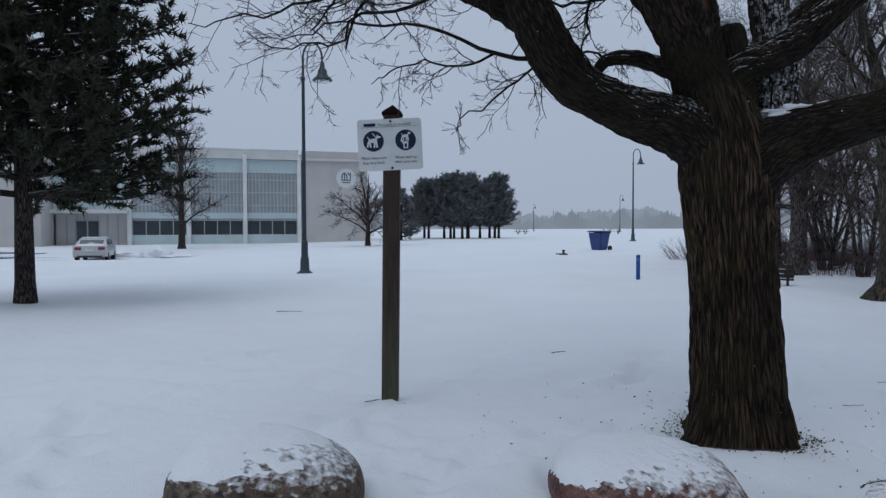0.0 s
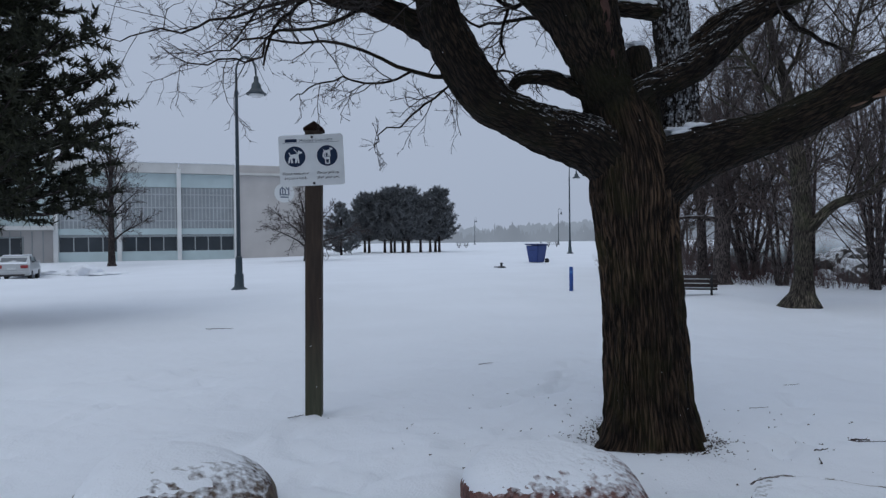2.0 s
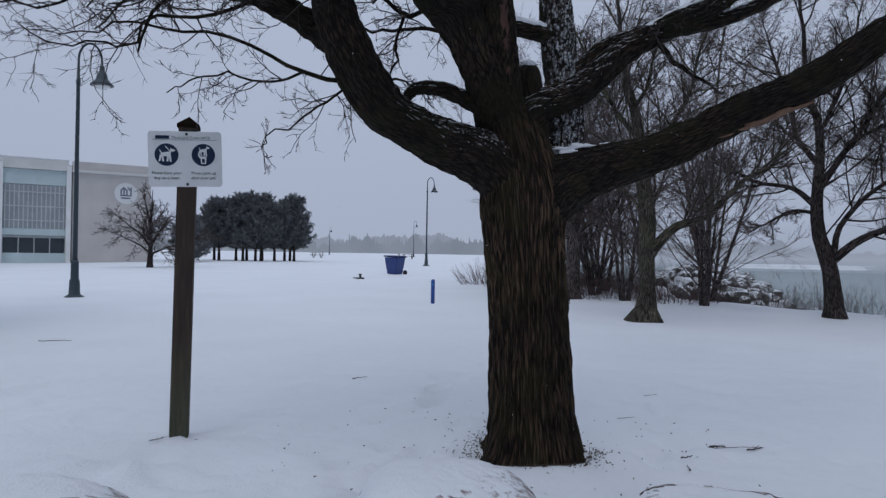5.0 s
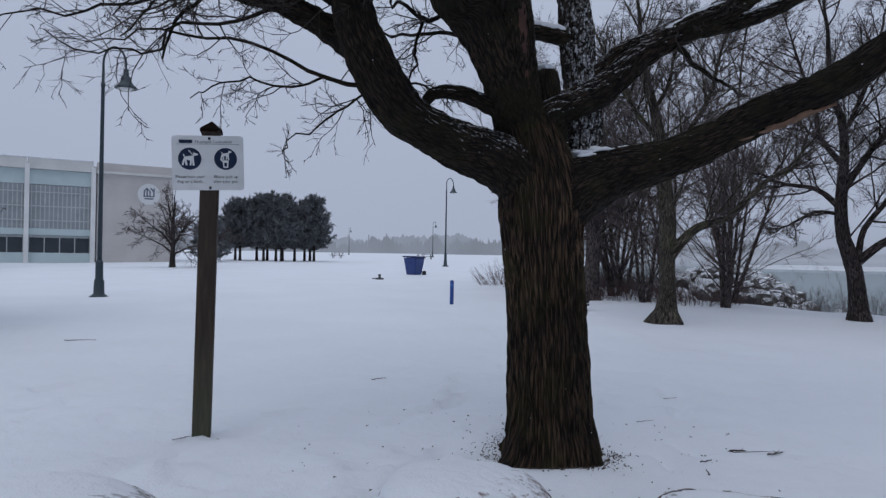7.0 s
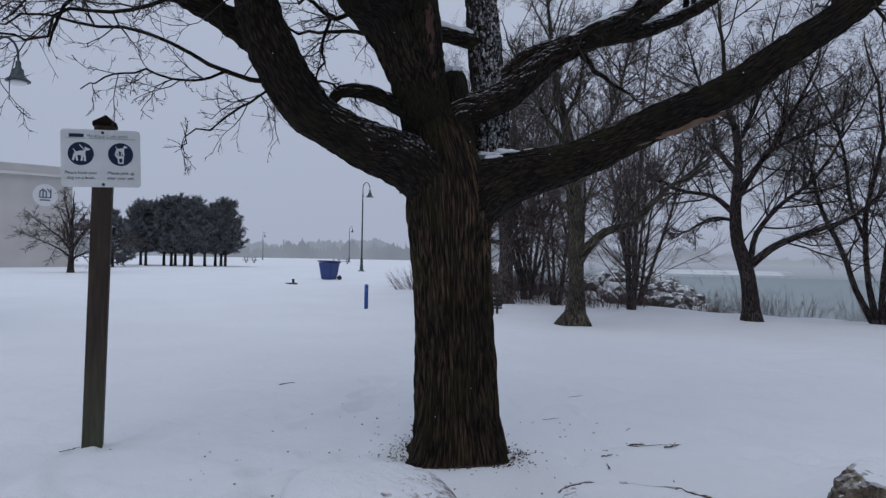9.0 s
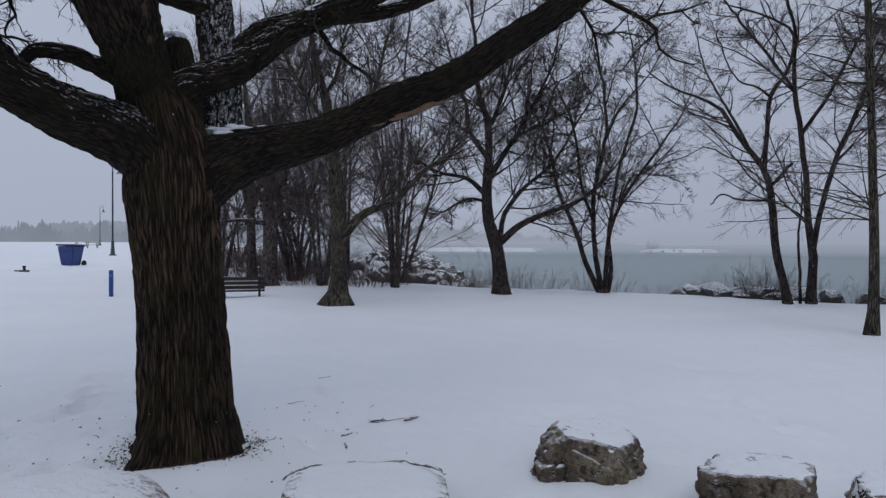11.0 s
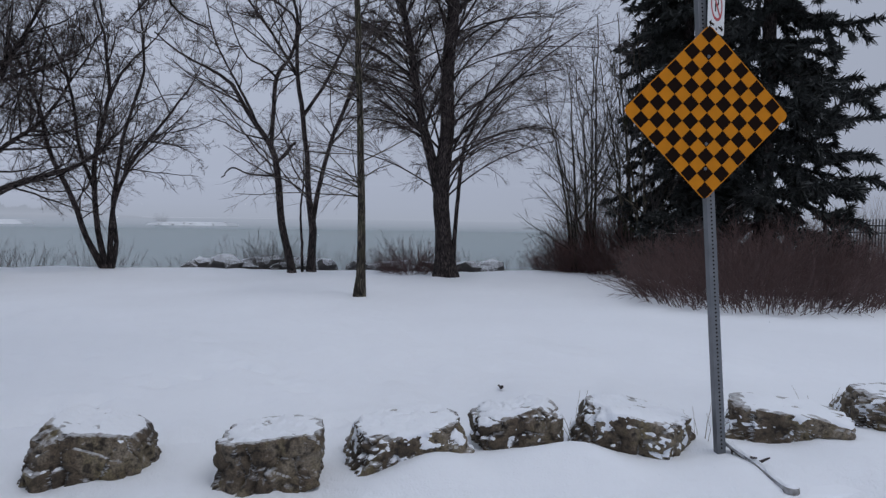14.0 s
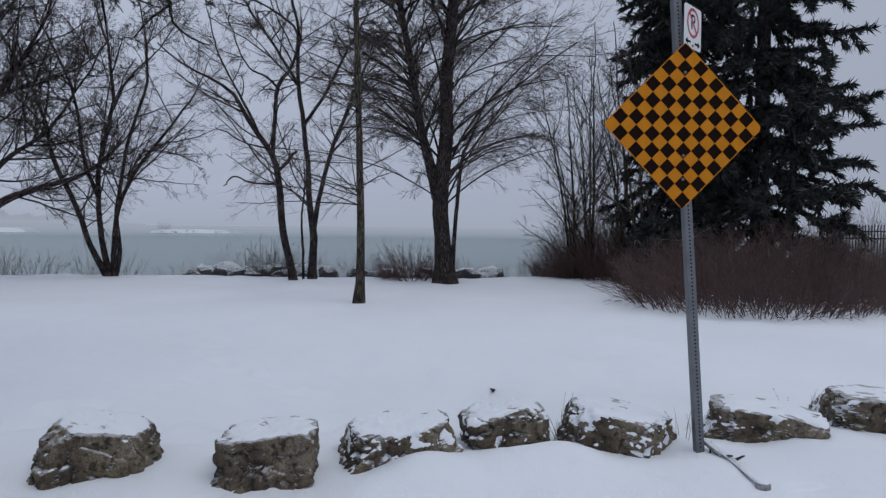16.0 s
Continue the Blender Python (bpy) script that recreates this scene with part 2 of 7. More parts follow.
def sprout(P, R, k, span, angle, ratio, r, n=5, wob=0.16, lift=0.05, rr=0.55, rmin=0.004, tip=0.4, flat=1.0, gen=None):
    """Grows k side branches on every path. span: part of the path; angle: mean and spread, degrees; ratio: length to the parent's."""
    g = gen or rng
    N, m, _ = P.shape
    ln = np.linalg.norm(np.diff(P, axis=1), axis=-1).sum(1)
    idx = np.repeat(np.arange(N), k)
    t = g.uniform(span[0], span[1], len(idx))
    f = t * (m - 1)
    i = np.minimum(f.astype(int), m - 2)
    a = (f - i)[:, None]
    S = P[idx, i] * (1 - a) + P[idx, i + 1] * a
    rad = R[idx, i] * (1 - a[:, 0]) + R[idx, i + 1] * a[:, 0]
    T = unit(P[idx, i + 1] - P[idx, i])
    v = g.normal(size=T.shape)
    v[:, 2] *= flat
    v = unit(v - (v * T).sum(1, keepdims=True) * T)
    th = np.radians(g.normal(angle[0], angle[1], len(idx)))[:, None]
    D = unit(T * np.cos(th) + v * np.sin(th))
    L = ln[idx] * ratio * g.uniform(0.6, 1.3, len(idx)) * (1 - 0.5 * t)
    pts = [S]
    for _ in range(n - 1):
        D = unit(D + g.normal(0, wob, D.shape) + np.array([0, 0, lift]))
        S = S + D * (L / (n - 1))[:, None]
        pts.append(S)
    r0 = np.maximum(np.minimum(rad * rr, r * g.uniform(0.7, 1.3, len(idx))), rmin)
    return np.stack(pts, 1), np.maximum(r0[:, None] * np.linspace(1, tip, n)[None], rmin * 0.8)


def ground_z(x, y):
    """Height of the snow: level near the road, rising slowly to the open field, falling to the lake behind the trees."""
    x, y = np.asarray(x, float), np.asarray(y, float)
    west = np.clip((x + 16) / 14, 0, 1)
    z = 0.72 * (1 - np.exp(-np.maximum(0, y - 22) / 50)) * (0.45 + 0.55 * west)
    lane = np.exp(-(((y - 42.5) / 5.0) ** 2)) * np.clip((-12 - x) / 5, 0, 1)
    z = z - 0.5 * lane
    edge = shore_x(y)
    over = np.maximum(0, x - edge)
    z = z - 0.9 * np.clip(over / 4, 0, 1) ** 1.4 - 3.2 * np.clip((over - 3) / 9, 0, 1)
    return z


def shore_x(y):
    return np.interp(y, [-200, -40, -16, -6, 0, 4.4, 9.6, 13.6, 18.3, 23.6, 35, 48, 80, 150, 300, 900], [150, 62, 40, 27.5, 22.5, 20.6, 19.6, 18.6, 16.6, 15.6, 17.5, 20.5, 28, 60, 150, 500])


# ---------- materials ----------
def snow_mat(name, tint=SNOW):
    m, nt, b = nodes_of(name, 0.75)
    b.inputs["Specular IOR Level"].default_value = 0.2
    n1, n2, n3 = noise_node(nt, 0.35, 4), noise_node(nt, 5, 5), noise_node(nt, 70, 3)
    col = ramp(nt, n1, [(0.3, tuple(c * 0.95 for c in tint)), (0.7, tint)])
    col = mix(nt, ramp(nt, n2, [(0.62, (0, 0, 0)), (0.85, (0.3, 0.3, 0.3))]), col, tuple(c * 0.86 for c in tint))
    nt.links.new(col, b.inputs["Base Color"])
    h = math_node(nt, "ADD", math_node(nt, "MULTIPLY", n2, 1.0), math_node(nt, "MULTIPLY", n3, 0.25))
    bump(nt, b, h, 0.6, 0.05)
    return m


M_SNOW = snow_mat("snow")
OAK_DARK, OAK_LIGHT, OAK_MOSS = (0.015, 0.0105, 0.0075), (0.032, 0.022, 0.0145), (0.021, 0.021, 0.008)
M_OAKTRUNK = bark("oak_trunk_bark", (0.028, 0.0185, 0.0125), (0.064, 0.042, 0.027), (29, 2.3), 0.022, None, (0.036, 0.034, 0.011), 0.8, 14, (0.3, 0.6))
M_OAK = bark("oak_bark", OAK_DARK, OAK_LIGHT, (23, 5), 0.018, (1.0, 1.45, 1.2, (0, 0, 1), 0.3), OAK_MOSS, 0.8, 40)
M_OAKTOP = bark("oak_bark_snow_on_top", OAK_DARK, OAK_LIGHT, (23, 5), 0.018, (0.66, 1.15, 1.5, (0, 0, 1), 0.5), OAK_MOSS, 0.8, 50)
M_OAKSNOW = bark("snow_plastered_bark", OAK_DARK, (0.045, 0.035, 0.028), (22, 9), 0.012, (0.74, 1.35, 1.3, (-0.3, -0.8, 0.5), 0.85), None, 0.7, 45)
M_TORN = plain("torn_wood", (0.17, 0.10, 0.065), 0.8, vary=0.35, scale=14, bumps=0.4)
M_BAREWOOD = plain("bare_red_wood", (0.075, 0.034, 0.025), 0.85, vary=0.45, scale=12, bumps=0.4)
M_GREYBARK = bark("grey_bark", (0.072, 0.062, 0.052), (0.155, 0.135, 0.108), (14, 3), 0.015, (0.75, 1.0, 0.4, (0, 0, 1), 0.0), (0.07, 0.075, 0.04))
M_DARKBARK = bark("dark_bark", (0.052, 0.042, 0.041), (0.098, 0.080, 0.078), (14, 3), 0.015, (0.7, 1.0, 0.4, (0, 0, 1), 0.0))
M_OAKTWIG = plain("oak_twig", (0.038, 0.030, 0.028), 0.85)
M_TWIG = plain("twig", (0.074, 0.058, 0.056), 0.85)
# thicket twig and bark colours, lightened to paint in the snow haze
M_TWIGRED = plain("twig_reddish", (0.125, 0.092, 0.088), 0.85)
M_THICKBARK = bark("thicket_bark", (0.098, 0.082, 0.080), (0.17, 0.143, 0.138), (14, 3), 0.015, (0.7, 1.0, 0.4, (0, 0, 1), 0.0))
M_TWIGGREY = plain("twig_grey", (0.10, 0.09, 0.088), 0.85)

# ---------- ground, water, distance ----------
GROUND = {}


def surface_z(x, y):
    """Height of the snow as built, between the mesh nodes."""
    xs, ys, Z = GROUND["x"], GROUND["y"], GROUND["z"]
    i, j = int(np.searchsorted(xs, x)) - 1, int(np.searchsorted(ys, y)) - 1
    a, b = (x - xs[i]) / (xs[i + 1] - xs[i]), (y - ys[j]) / (ys[j + 1] - ys[j])
    return float((Z[j, i] * (1 - a) + Z[j, i + 1] * a) * (1 - b) + (Z[j + 1, i] * (1 - a) + Z[j + 1, i + 1] * a) * b)


def build_ground():
    def axis(fine, step, growth, far):
        a = list(np.arange(-fine, fine + step, step))
        s = step
        while a[-1] < far:
            s *= growth
            a.append(a[-1] + s)
        left = [-v for v in a if v > fine]
        return np.array(left[::-1] + a)

    xs = axis(6.5, 0.085, 1.10, 2600) + 1.6
    ys = axis(5.0, 0.085, 1.10, 2600) + 3.7
    X, Y = np.meshgrid(xs, ys)
    Z = ground_z(X, Y)
    g = np.random.default_rng(3)
    near = np.exp(-(np.hypot(X - 2, Y - 4) / 22) ** 2)
    for s, a in ((0.25, 0.026), (0.7, 0.020), (1.7, 0.014), (3.6, 0.010), (6.5, 0.005)):
        for _ in range(5):
            th, ph = g.uniform(0, 6.28), g.uniform(0, 6.28)
            Z += near * a * 0.6 * np.sin(s * 2 * (X * math.cos(th) + Y * math.sin(th)) + ph + 0.8 * np.sin(s * 1.3 * (Y * math.cos(th) - X * math.sin(th))))
    # old footprints, half drifted over
    trails = [((-3.5, 4.0), (-1.6, 8.5), 13), ((0.6, 4.6), (1.4, 6.2), 6), ((2.9, 4.6), (4.6, 7.2), 10), ((4.4, 4.4), (7.5, 3.4), 9), ((-1.2, 5.2), (0.4, 7.4), 8), ((0.8, 4.3), (2.4, 8.6), 9), ((-2.2, 3.6), (-3.4, 6.4), 9), ((-0.2, 4.2), (-0.9, 6.0), 6), ((0.0, 4.6), (1.2, 5.4), 5), ((-4.5, 6.5), (-1.0, 10.5), 12), ((6.2, 2.6), (9.5, 6.5), 10), ((1.2, 6.8), (5.5, 11.5), 14), ((4.6, 2.6), (5.8, 1.2), 6)]
    for (x0, y0), (x1, y1), n in trails:
        for i in range(n):
            f = i / n
            px = x0 + (x1 - x0) * f + g.normal(0, 0.13)
            py = y0 + (y1 - y0) * f + g.normal(0, 0.13)
            a = math.atan2(y1 - y0, x1 - x0) + g.normal(0, 0.3)
            if math.hypot(px - 2, py - 4) > 9:
                continue
            dx, dy = X - px, Y - py
            u, v = dx * math.cos(a) + dy * math.sin(a), -dx * math.sin(a) + dy * math.cos(a)
            r2 = (u / 0.17) ** 2 + (v / 0.10) ** 2
            Z += -g.uniform(0.045, 0.085) * np.exp(-(r2**1.5)) + 0.014 * np.exp(-((np.sqrt(r2) - 1.6) ** 2) * 4)
    # soft dimples of trodden snow by the road end
    for _ in range(150):
        px, py, r = g.uniform(-4.2, 5.5), g.uniform(2.6, 7.6), g.uniform(0.09, 0.22)
        a, k = g.uniform(0, 3.14), g.uniform(1.0, 1.8)
        dx, dy = X - px, Y - py
        u, v = dx * math.cos(a) + dy * math.sin(a), -dx * math.sin(a) + dy * math.cos(a)
        Z -= g.uniform(0.012, 0.04) * np.exp(-((u / r / k) ** 2 + (v / r) ** 2))
    # a hollow round the oak and drifts before the stones
    d = np.hypot(X - 2.1, Y - 5.3)
    Z += 0.04 * np.exp(-(((d - 0.75) / 0.35) ** 2))
    for bx, by, br, bh in ((4.3, 0.85, 0.45, 0.13), (4.7, 0.1, 0.45, 0.12), (4.9, -1.6, 0.6, 0.04), (4.75, 0.35, 0.35, 0.06), (3.35, 2.4, 0.4, 0.05), (5.1, -3.2, 0.6, 0.03), (1.75, 3.4, 0.5, 0.05), (-0.1, 3.7, 0.5, 0.06)):
        Z += bh * np.exp(-(((X - bx) ** 2 + (Y - by) ** 2) / br**2))
    GROUND.update(x=xs, y=ys, z=Z)
    h, w = X.shape
    i = (np.arange(h - 1)[:, None] * w + np.arange(w - 1)[None]).ravel()
    faces = np.stack([i, i + 1, i + w + 1, i + w], 1)
    me = quick_mesh("ground", np.stack([X, Y, Z], -1).reshape(-1, 3), faces)
    ob = part("ground", me, M_SNOW)
    tagged(ob, "snow-covered lawn with drifted footprints, level to the lake", "snow ground", kind="structure")


def water_nodes(nt, b):
    b.inputs["Roughness"].default_value = 0.25
    b.inputs["IOR"].default_value = 1.33
    b.inputs["Specular IOR Level"].default_value = 0.5
    n = noise_node(nt, 0.9, 4, "Object", (1, 0.35, 1))
    col = ramp(nt, noise_node(nt, 0.05, 3), [(0.3, (0.10, 0.150, 0.153)), (0.7, (0.125, 0.182, 0.184))])
    nt.links.new(col, b.inputs["Base Color"])
    bump(nt, b, n, 0.35, 0.2)


def build_water():
    bm = bmesh.new()
    vs = [bm.verts.new(p) for p in ((15, -2500, 0), (2600, -2500, 0), (2600, 900, 0), (15, 900, 0))]
    bm.faces.new(vs)
    ob = part("water", bm, mat_of("lake_water", water_nodes), m=pose(0, 0, -2.5))
    tagged(ob, "calm grey-green lake water under falling snow", "lake", kind="structure")


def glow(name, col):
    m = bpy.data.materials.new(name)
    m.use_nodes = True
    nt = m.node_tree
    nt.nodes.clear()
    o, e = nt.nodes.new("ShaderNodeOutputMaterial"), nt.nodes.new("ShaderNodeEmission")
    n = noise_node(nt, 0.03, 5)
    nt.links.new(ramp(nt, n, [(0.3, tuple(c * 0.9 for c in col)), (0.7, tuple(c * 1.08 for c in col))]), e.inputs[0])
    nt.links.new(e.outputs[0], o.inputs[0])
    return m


def build_backdrop():
    """A far wood round the field's horizon and along the far shore, pale snow haze painted into its emission."""
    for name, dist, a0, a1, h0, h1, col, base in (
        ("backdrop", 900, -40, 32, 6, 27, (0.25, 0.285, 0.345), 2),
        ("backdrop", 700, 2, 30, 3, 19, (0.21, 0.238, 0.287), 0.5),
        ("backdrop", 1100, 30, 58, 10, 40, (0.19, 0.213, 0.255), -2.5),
    ):
        g = np.random.default_rng(int(dist))
        n = 500
        az = np.radians(np.linspace(a0, a1, n))
        t = np.linspace(0, 1, n)
        h = h0 + (h1 - h0) * (0.5 + 0.10 * np.sin(t * 17 + 1) + 0.12 * np.sin(t * 41 + 2) + 0.12 * np.sin(t * 97)) + g.normal(0, 2.0, n)
        sp = np.zeros(n)
        for _ in range(26):
            c, wd = g.uniform(0, 1), g.uniform(0.004, 0.014)
            sp = np.maximum(sp, g.uniform(2, 8) * np.exp(-(((t - c) / wd / 1.6) ** 2)))
        h = (h + sp) * np.clip(np.minimum(t * 14, (1 - t) * (1.6 if dist > 1000 else 14)), 0.02, 1)
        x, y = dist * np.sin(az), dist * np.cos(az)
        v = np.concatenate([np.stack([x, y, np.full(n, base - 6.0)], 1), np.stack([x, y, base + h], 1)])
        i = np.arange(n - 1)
        ob = part(name, quick_mesh(name, v, np.stack([i, i + 1, i + 1 + n, i + n], 1)), glow("far_wood_painted_haze", col))
        tagged(ob, "far wood with grey snow haze painted into its glow", "far woods", kind="structure")


def build_lake_haze():
    """A glowing sheet that paints pale snow haze over the far lake: clear at the water, thickest at eye level, thinning
    out above.
    """
    m = bpy.data.materials.new("painted_snow_haze")
    m.use_nodes = True
    nt = m.node_tree
    nt.nodes.clear()
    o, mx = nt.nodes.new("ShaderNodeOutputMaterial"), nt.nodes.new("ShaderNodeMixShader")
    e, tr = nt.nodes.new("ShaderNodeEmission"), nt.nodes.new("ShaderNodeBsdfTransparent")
    # haze painted as emission in the tone of the low sky
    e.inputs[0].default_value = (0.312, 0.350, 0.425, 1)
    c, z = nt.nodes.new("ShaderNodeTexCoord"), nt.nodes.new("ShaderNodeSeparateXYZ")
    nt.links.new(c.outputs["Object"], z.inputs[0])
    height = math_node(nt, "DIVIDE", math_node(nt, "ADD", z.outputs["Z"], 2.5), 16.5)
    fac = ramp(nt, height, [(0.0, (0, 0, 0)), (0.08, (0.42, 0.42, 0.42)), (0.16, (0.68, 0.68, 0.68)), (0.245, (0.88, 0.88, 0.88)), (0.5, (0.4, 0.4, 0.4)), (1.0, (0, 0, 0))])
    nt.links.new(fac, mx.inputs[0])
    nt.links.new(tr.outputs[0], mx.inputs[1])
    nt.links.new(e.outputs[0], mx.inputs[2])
    nt.links.new(mx.outputs[0], o.inputs[0])
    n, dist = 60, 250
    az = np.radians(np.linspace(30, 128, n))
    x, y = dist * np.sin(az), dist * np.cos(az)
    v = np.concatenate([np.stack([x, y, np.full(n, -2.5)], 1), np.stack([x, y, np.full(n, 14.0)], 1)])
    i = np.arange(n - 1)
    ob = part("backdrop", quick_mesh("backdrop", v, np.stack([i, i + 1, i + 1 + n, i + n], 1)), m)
    tagged(ob, "glowing sheet painted as pale snow haze over the far lake", "snow haze", kind="structure")


def build_islet_rocks():
    g = np.random.default_rng(15)
    t = thing("islet_rocks", 282, 162.5, -1.3, -60, "dark rocks on the snowy islet across the bay", "rocks")
    bm = bmesh.new()
    bmesh.ops.create_icosphere(bm, subdivisions=1, radius=0.6)
    me = bpy.data.meshes.new("rock")
    bm.to_mesh(me)
    bm.free()
    for _ in range(12):
        part("rock", me, M_RIP, t, m=pose(g.uniform(-16, 16), g.uniform(-4, -1), g.uniform(-0.9, -0.1), *g.uniform(0, 90, 3)) @ Matrix.Diagonal((*g.uniform(0.6, 2.2, 2), 0.7, 1)))
    thicket("shrub", 279, 176, 2.2, 2.2, 0, 120, 4.5, M_TWIGGREY, "small bare shrub on the far islet", 210, 0.4, 0.05, z=0)


def build_spit():
    """Low snow-covered spit and islet across the bay."""
    for name, cx, cy, lx, ly, rz, hh in (("spit", 220, 231, 27, 7, -43.6, 1.5), ("islet", 282, 162.5, 16, 4, -60, 1.3)):
        bm = bmesh.new()
        g = np.random.default_rng(int(cx))
        n = 60
        top, lo = [], []
        for k in range(n):
            a = 2 * math.pi * k / n
            r = 1 + 0.15 * g.normal()
            lo.append(bm.verts.new((lx * math.cos(a) * r, ly * math.sin(a) * r, -0.5)))
            top.append(bm.verts.new((lx * 0.93 * math.cos(a) * r, ly * 0.7 * math.sin(a) * r, hh * g.uniform(0.6, 1.1))))
        mid_v = bm.verts.new((0, 0, hh * 1.2))
        for k in range(n):
            k2 = (k + 1) % n
            bm.faces.new((lo[k], lo[k2], top[k2], top[k]))
            bm.faces.new((top[k], top[k2], mid_v))
        ob = part(name, bm, M_SNOW, m=pose(cx, cy, -2.5, 0, 0, rz))
        tagged(ob, "low snow-covered rocky spit across the bay", "shore", kind="structure")


# ---------- stones ----------
def stone_mat(name, a, b2, c, snowy=(0.55, 0.8), lichen=None):
    m, nt, b = nodes_of(name, 0.85)
    n1, n2, n3 = noise_node(nt, 4, 6), noise_node(nt, 22, 6), noise_node(nt, 90, 3)
    col = ramp(nt, n1, [(0.3, a), (0.5, b2), (0.68, c)])
    if lichen:
        col = mix(nt, ramp(nt, noise_node(nt, 9, 4, "Object", (1, 1, 0.5)), [(0.52, (0, 0, 0)), (0.7, (0.8, 0.8, 0.8))]), col, lichen)
    col = mix(nt, ramp(nt, n2, [(0.34, (0, 0, 0)), (0.5, (1, 1, 1))]), tuple(v * 0.6 for v in a), col)
    col = mix(nt, ramp(nt, n3, [(0.4, (0.45, 0.45, 0.45)), (0.6, (0, 0, 0))]), col, tuple(v * 0.4 for v in a))
    k = up_mask(nt, snowy[0], snowy[1], 26, 1.3)
    col = mix(nt, k, col, SNOW)
    nt.links.new(col, b.inputs["Base Color"])
    h = math_node(nt, "ADD", n2, math_node(nt, "MULTIPLY", n3, 0.35))
    bump(nt, b, h, 0.7, 0.025)
    return m


M_LIME = stone_mat("weathered_limestone", (0.042, 0.031, 0.022), (0.125, 0.094, 0.064), (0.29, 0.245, 0.19), (0.62, 1.5), (0.19, 0.155, 0.08))
M_RED = stone_mat("red_granite", (0.09, 0.04, 0.037), (0.165, 0.075, 0.067), (0.24, 0.135, 0.115), (0.55, 1.0))
M_DARKROCK = stone_mat("lichened_granite", (0.05, 0.034, 0.029), (0.11, 0.068, 0.056), (0.18, 0.145, 0.105), (0.6, 1.05), (0.15, 0.13, 0.07))
M_RIP = stone_mat("shore_rock", (0.10, 0.095, 0.09), (0.19, 0.18, 0.175), (0.28, 0.27, 0.26), (0.35, 0.7))


M_SHORE = stone_mat("wet_shore_rock", (0.045, 0.042, 0.040), (0.09, 0.084, 0.08), (0.15, 0.142, 0.135), (0.6, 1.0))


def stone_shape(seed, sx, sy, sz, square, rough, cuts, fine=6):
    """A stone about sx by sy by sz: square 0 is round, above it is a block of broken planes."""
    bm = bmesh.new()
    bmesh.ops.create_icosphere(bm, subdivisions=fine, radius=1)
    off = Vector((seed * 7.3, seed * 3.1, seed * 1.7))
    g = np.random.default_rng(seed + 40)
    planes = []
    if square:
        for ax in ((1, 0, 0), (-1, 0, 0), (0, 1, 0), (0, -1, 0), (0, 0, 1), (0, 0, -1)):
            n = Vector(ax) + Vector(g.normal(0, 0.10, 3))
            planes.append((n.normalized(), g.uniform(0.86, 0.98)))
        for sx1 in (-1, 1):
            for sy1 in (-1, 1):
                planes.append((Vector((sx1, sy1, g.uniform(-0.1, 0.3))).normalized(), g.uniform(1.06, 1.22)))
                planes.append((Vector((sx1, sy1, 1.1)).normalized(), g.uniform(1.2, 1.34)))
            planes.append((Vector((sx1, g.normal(0, 0.2), 0.9)).normalized(), g.uniform(1.2, 1.33)))
            planes.append((Vector((g.normal(0, 0.2), sx1, 0.9)).normalized(), g.uniform(1.2, 1.33)))
    P = np.array([tuple(n) for n, _ in planes]) if planes else None
    W = np.array([d for _, d in planes]) if planes else None
    hard = 46.0
    for v in bm.verts:
        n = v.co.normalized()
        if planes:
            k = np.maximum(P @ np.array(n), 0) / W
            q = n * float((k**hard).sum() ** (-1 / hard))
        else:
            p = 2.7
            q = n * (abs(n.x) ** p + abs(n.y) ** p + abs(n.z) ** p) ** (-1 / p)
        m = Vector((q.x * sx, q.y * sy, q.z * sz)) * 0.5
        d = 0.10 * noise.noise(q * 0.9 + off) + rough * noise.fractal(m * 9 + off, 1.0, 2.1, 5)
        if cuts:
            w = noise.noise_vector(m * 6 + off) * 0.35
            side = 1 - 0.75 * abs(q.z) ** 3
            a = abs(noise.noise(Vector((m.x * 4.5, m.y * 4.5, m.z * 1.0)) + w + off * 2))
            b = abs(noise.noise(Vector((m.x * 2, m.y * 2, m.z * 6)) + w + off * 3))
            d -= cuts * side * (0.16 * max(0, 1 - a * 17) + 0.06 * max(0, 1 - b * 11))
            c, sites = noise.voronoi(Vector((m.x * 5, m.y * 5, m.z * 6.5)) + w * 0.5 + off)
            step = noise.cell(sites[0] * 13.0)
            d += cuts * side * (0.065 * (step - 0.5) + 0.05 * (min(1, (c[1] - c[0]) * 5.0) - 0.7))
            d += cuts * 0.035 * (1 - 2.4 * abs(noise.noise(m * 12 + off)))
        rise = 1 + d * (0.25 if square else 1)
        v.co = Vector((q.x * (1 + d) * sx / 2, q.y * (1 + d) * sy / 2, q.z * rise * sz / 2))
    for f in bm.faces:
        f.smooth = True
    return bm


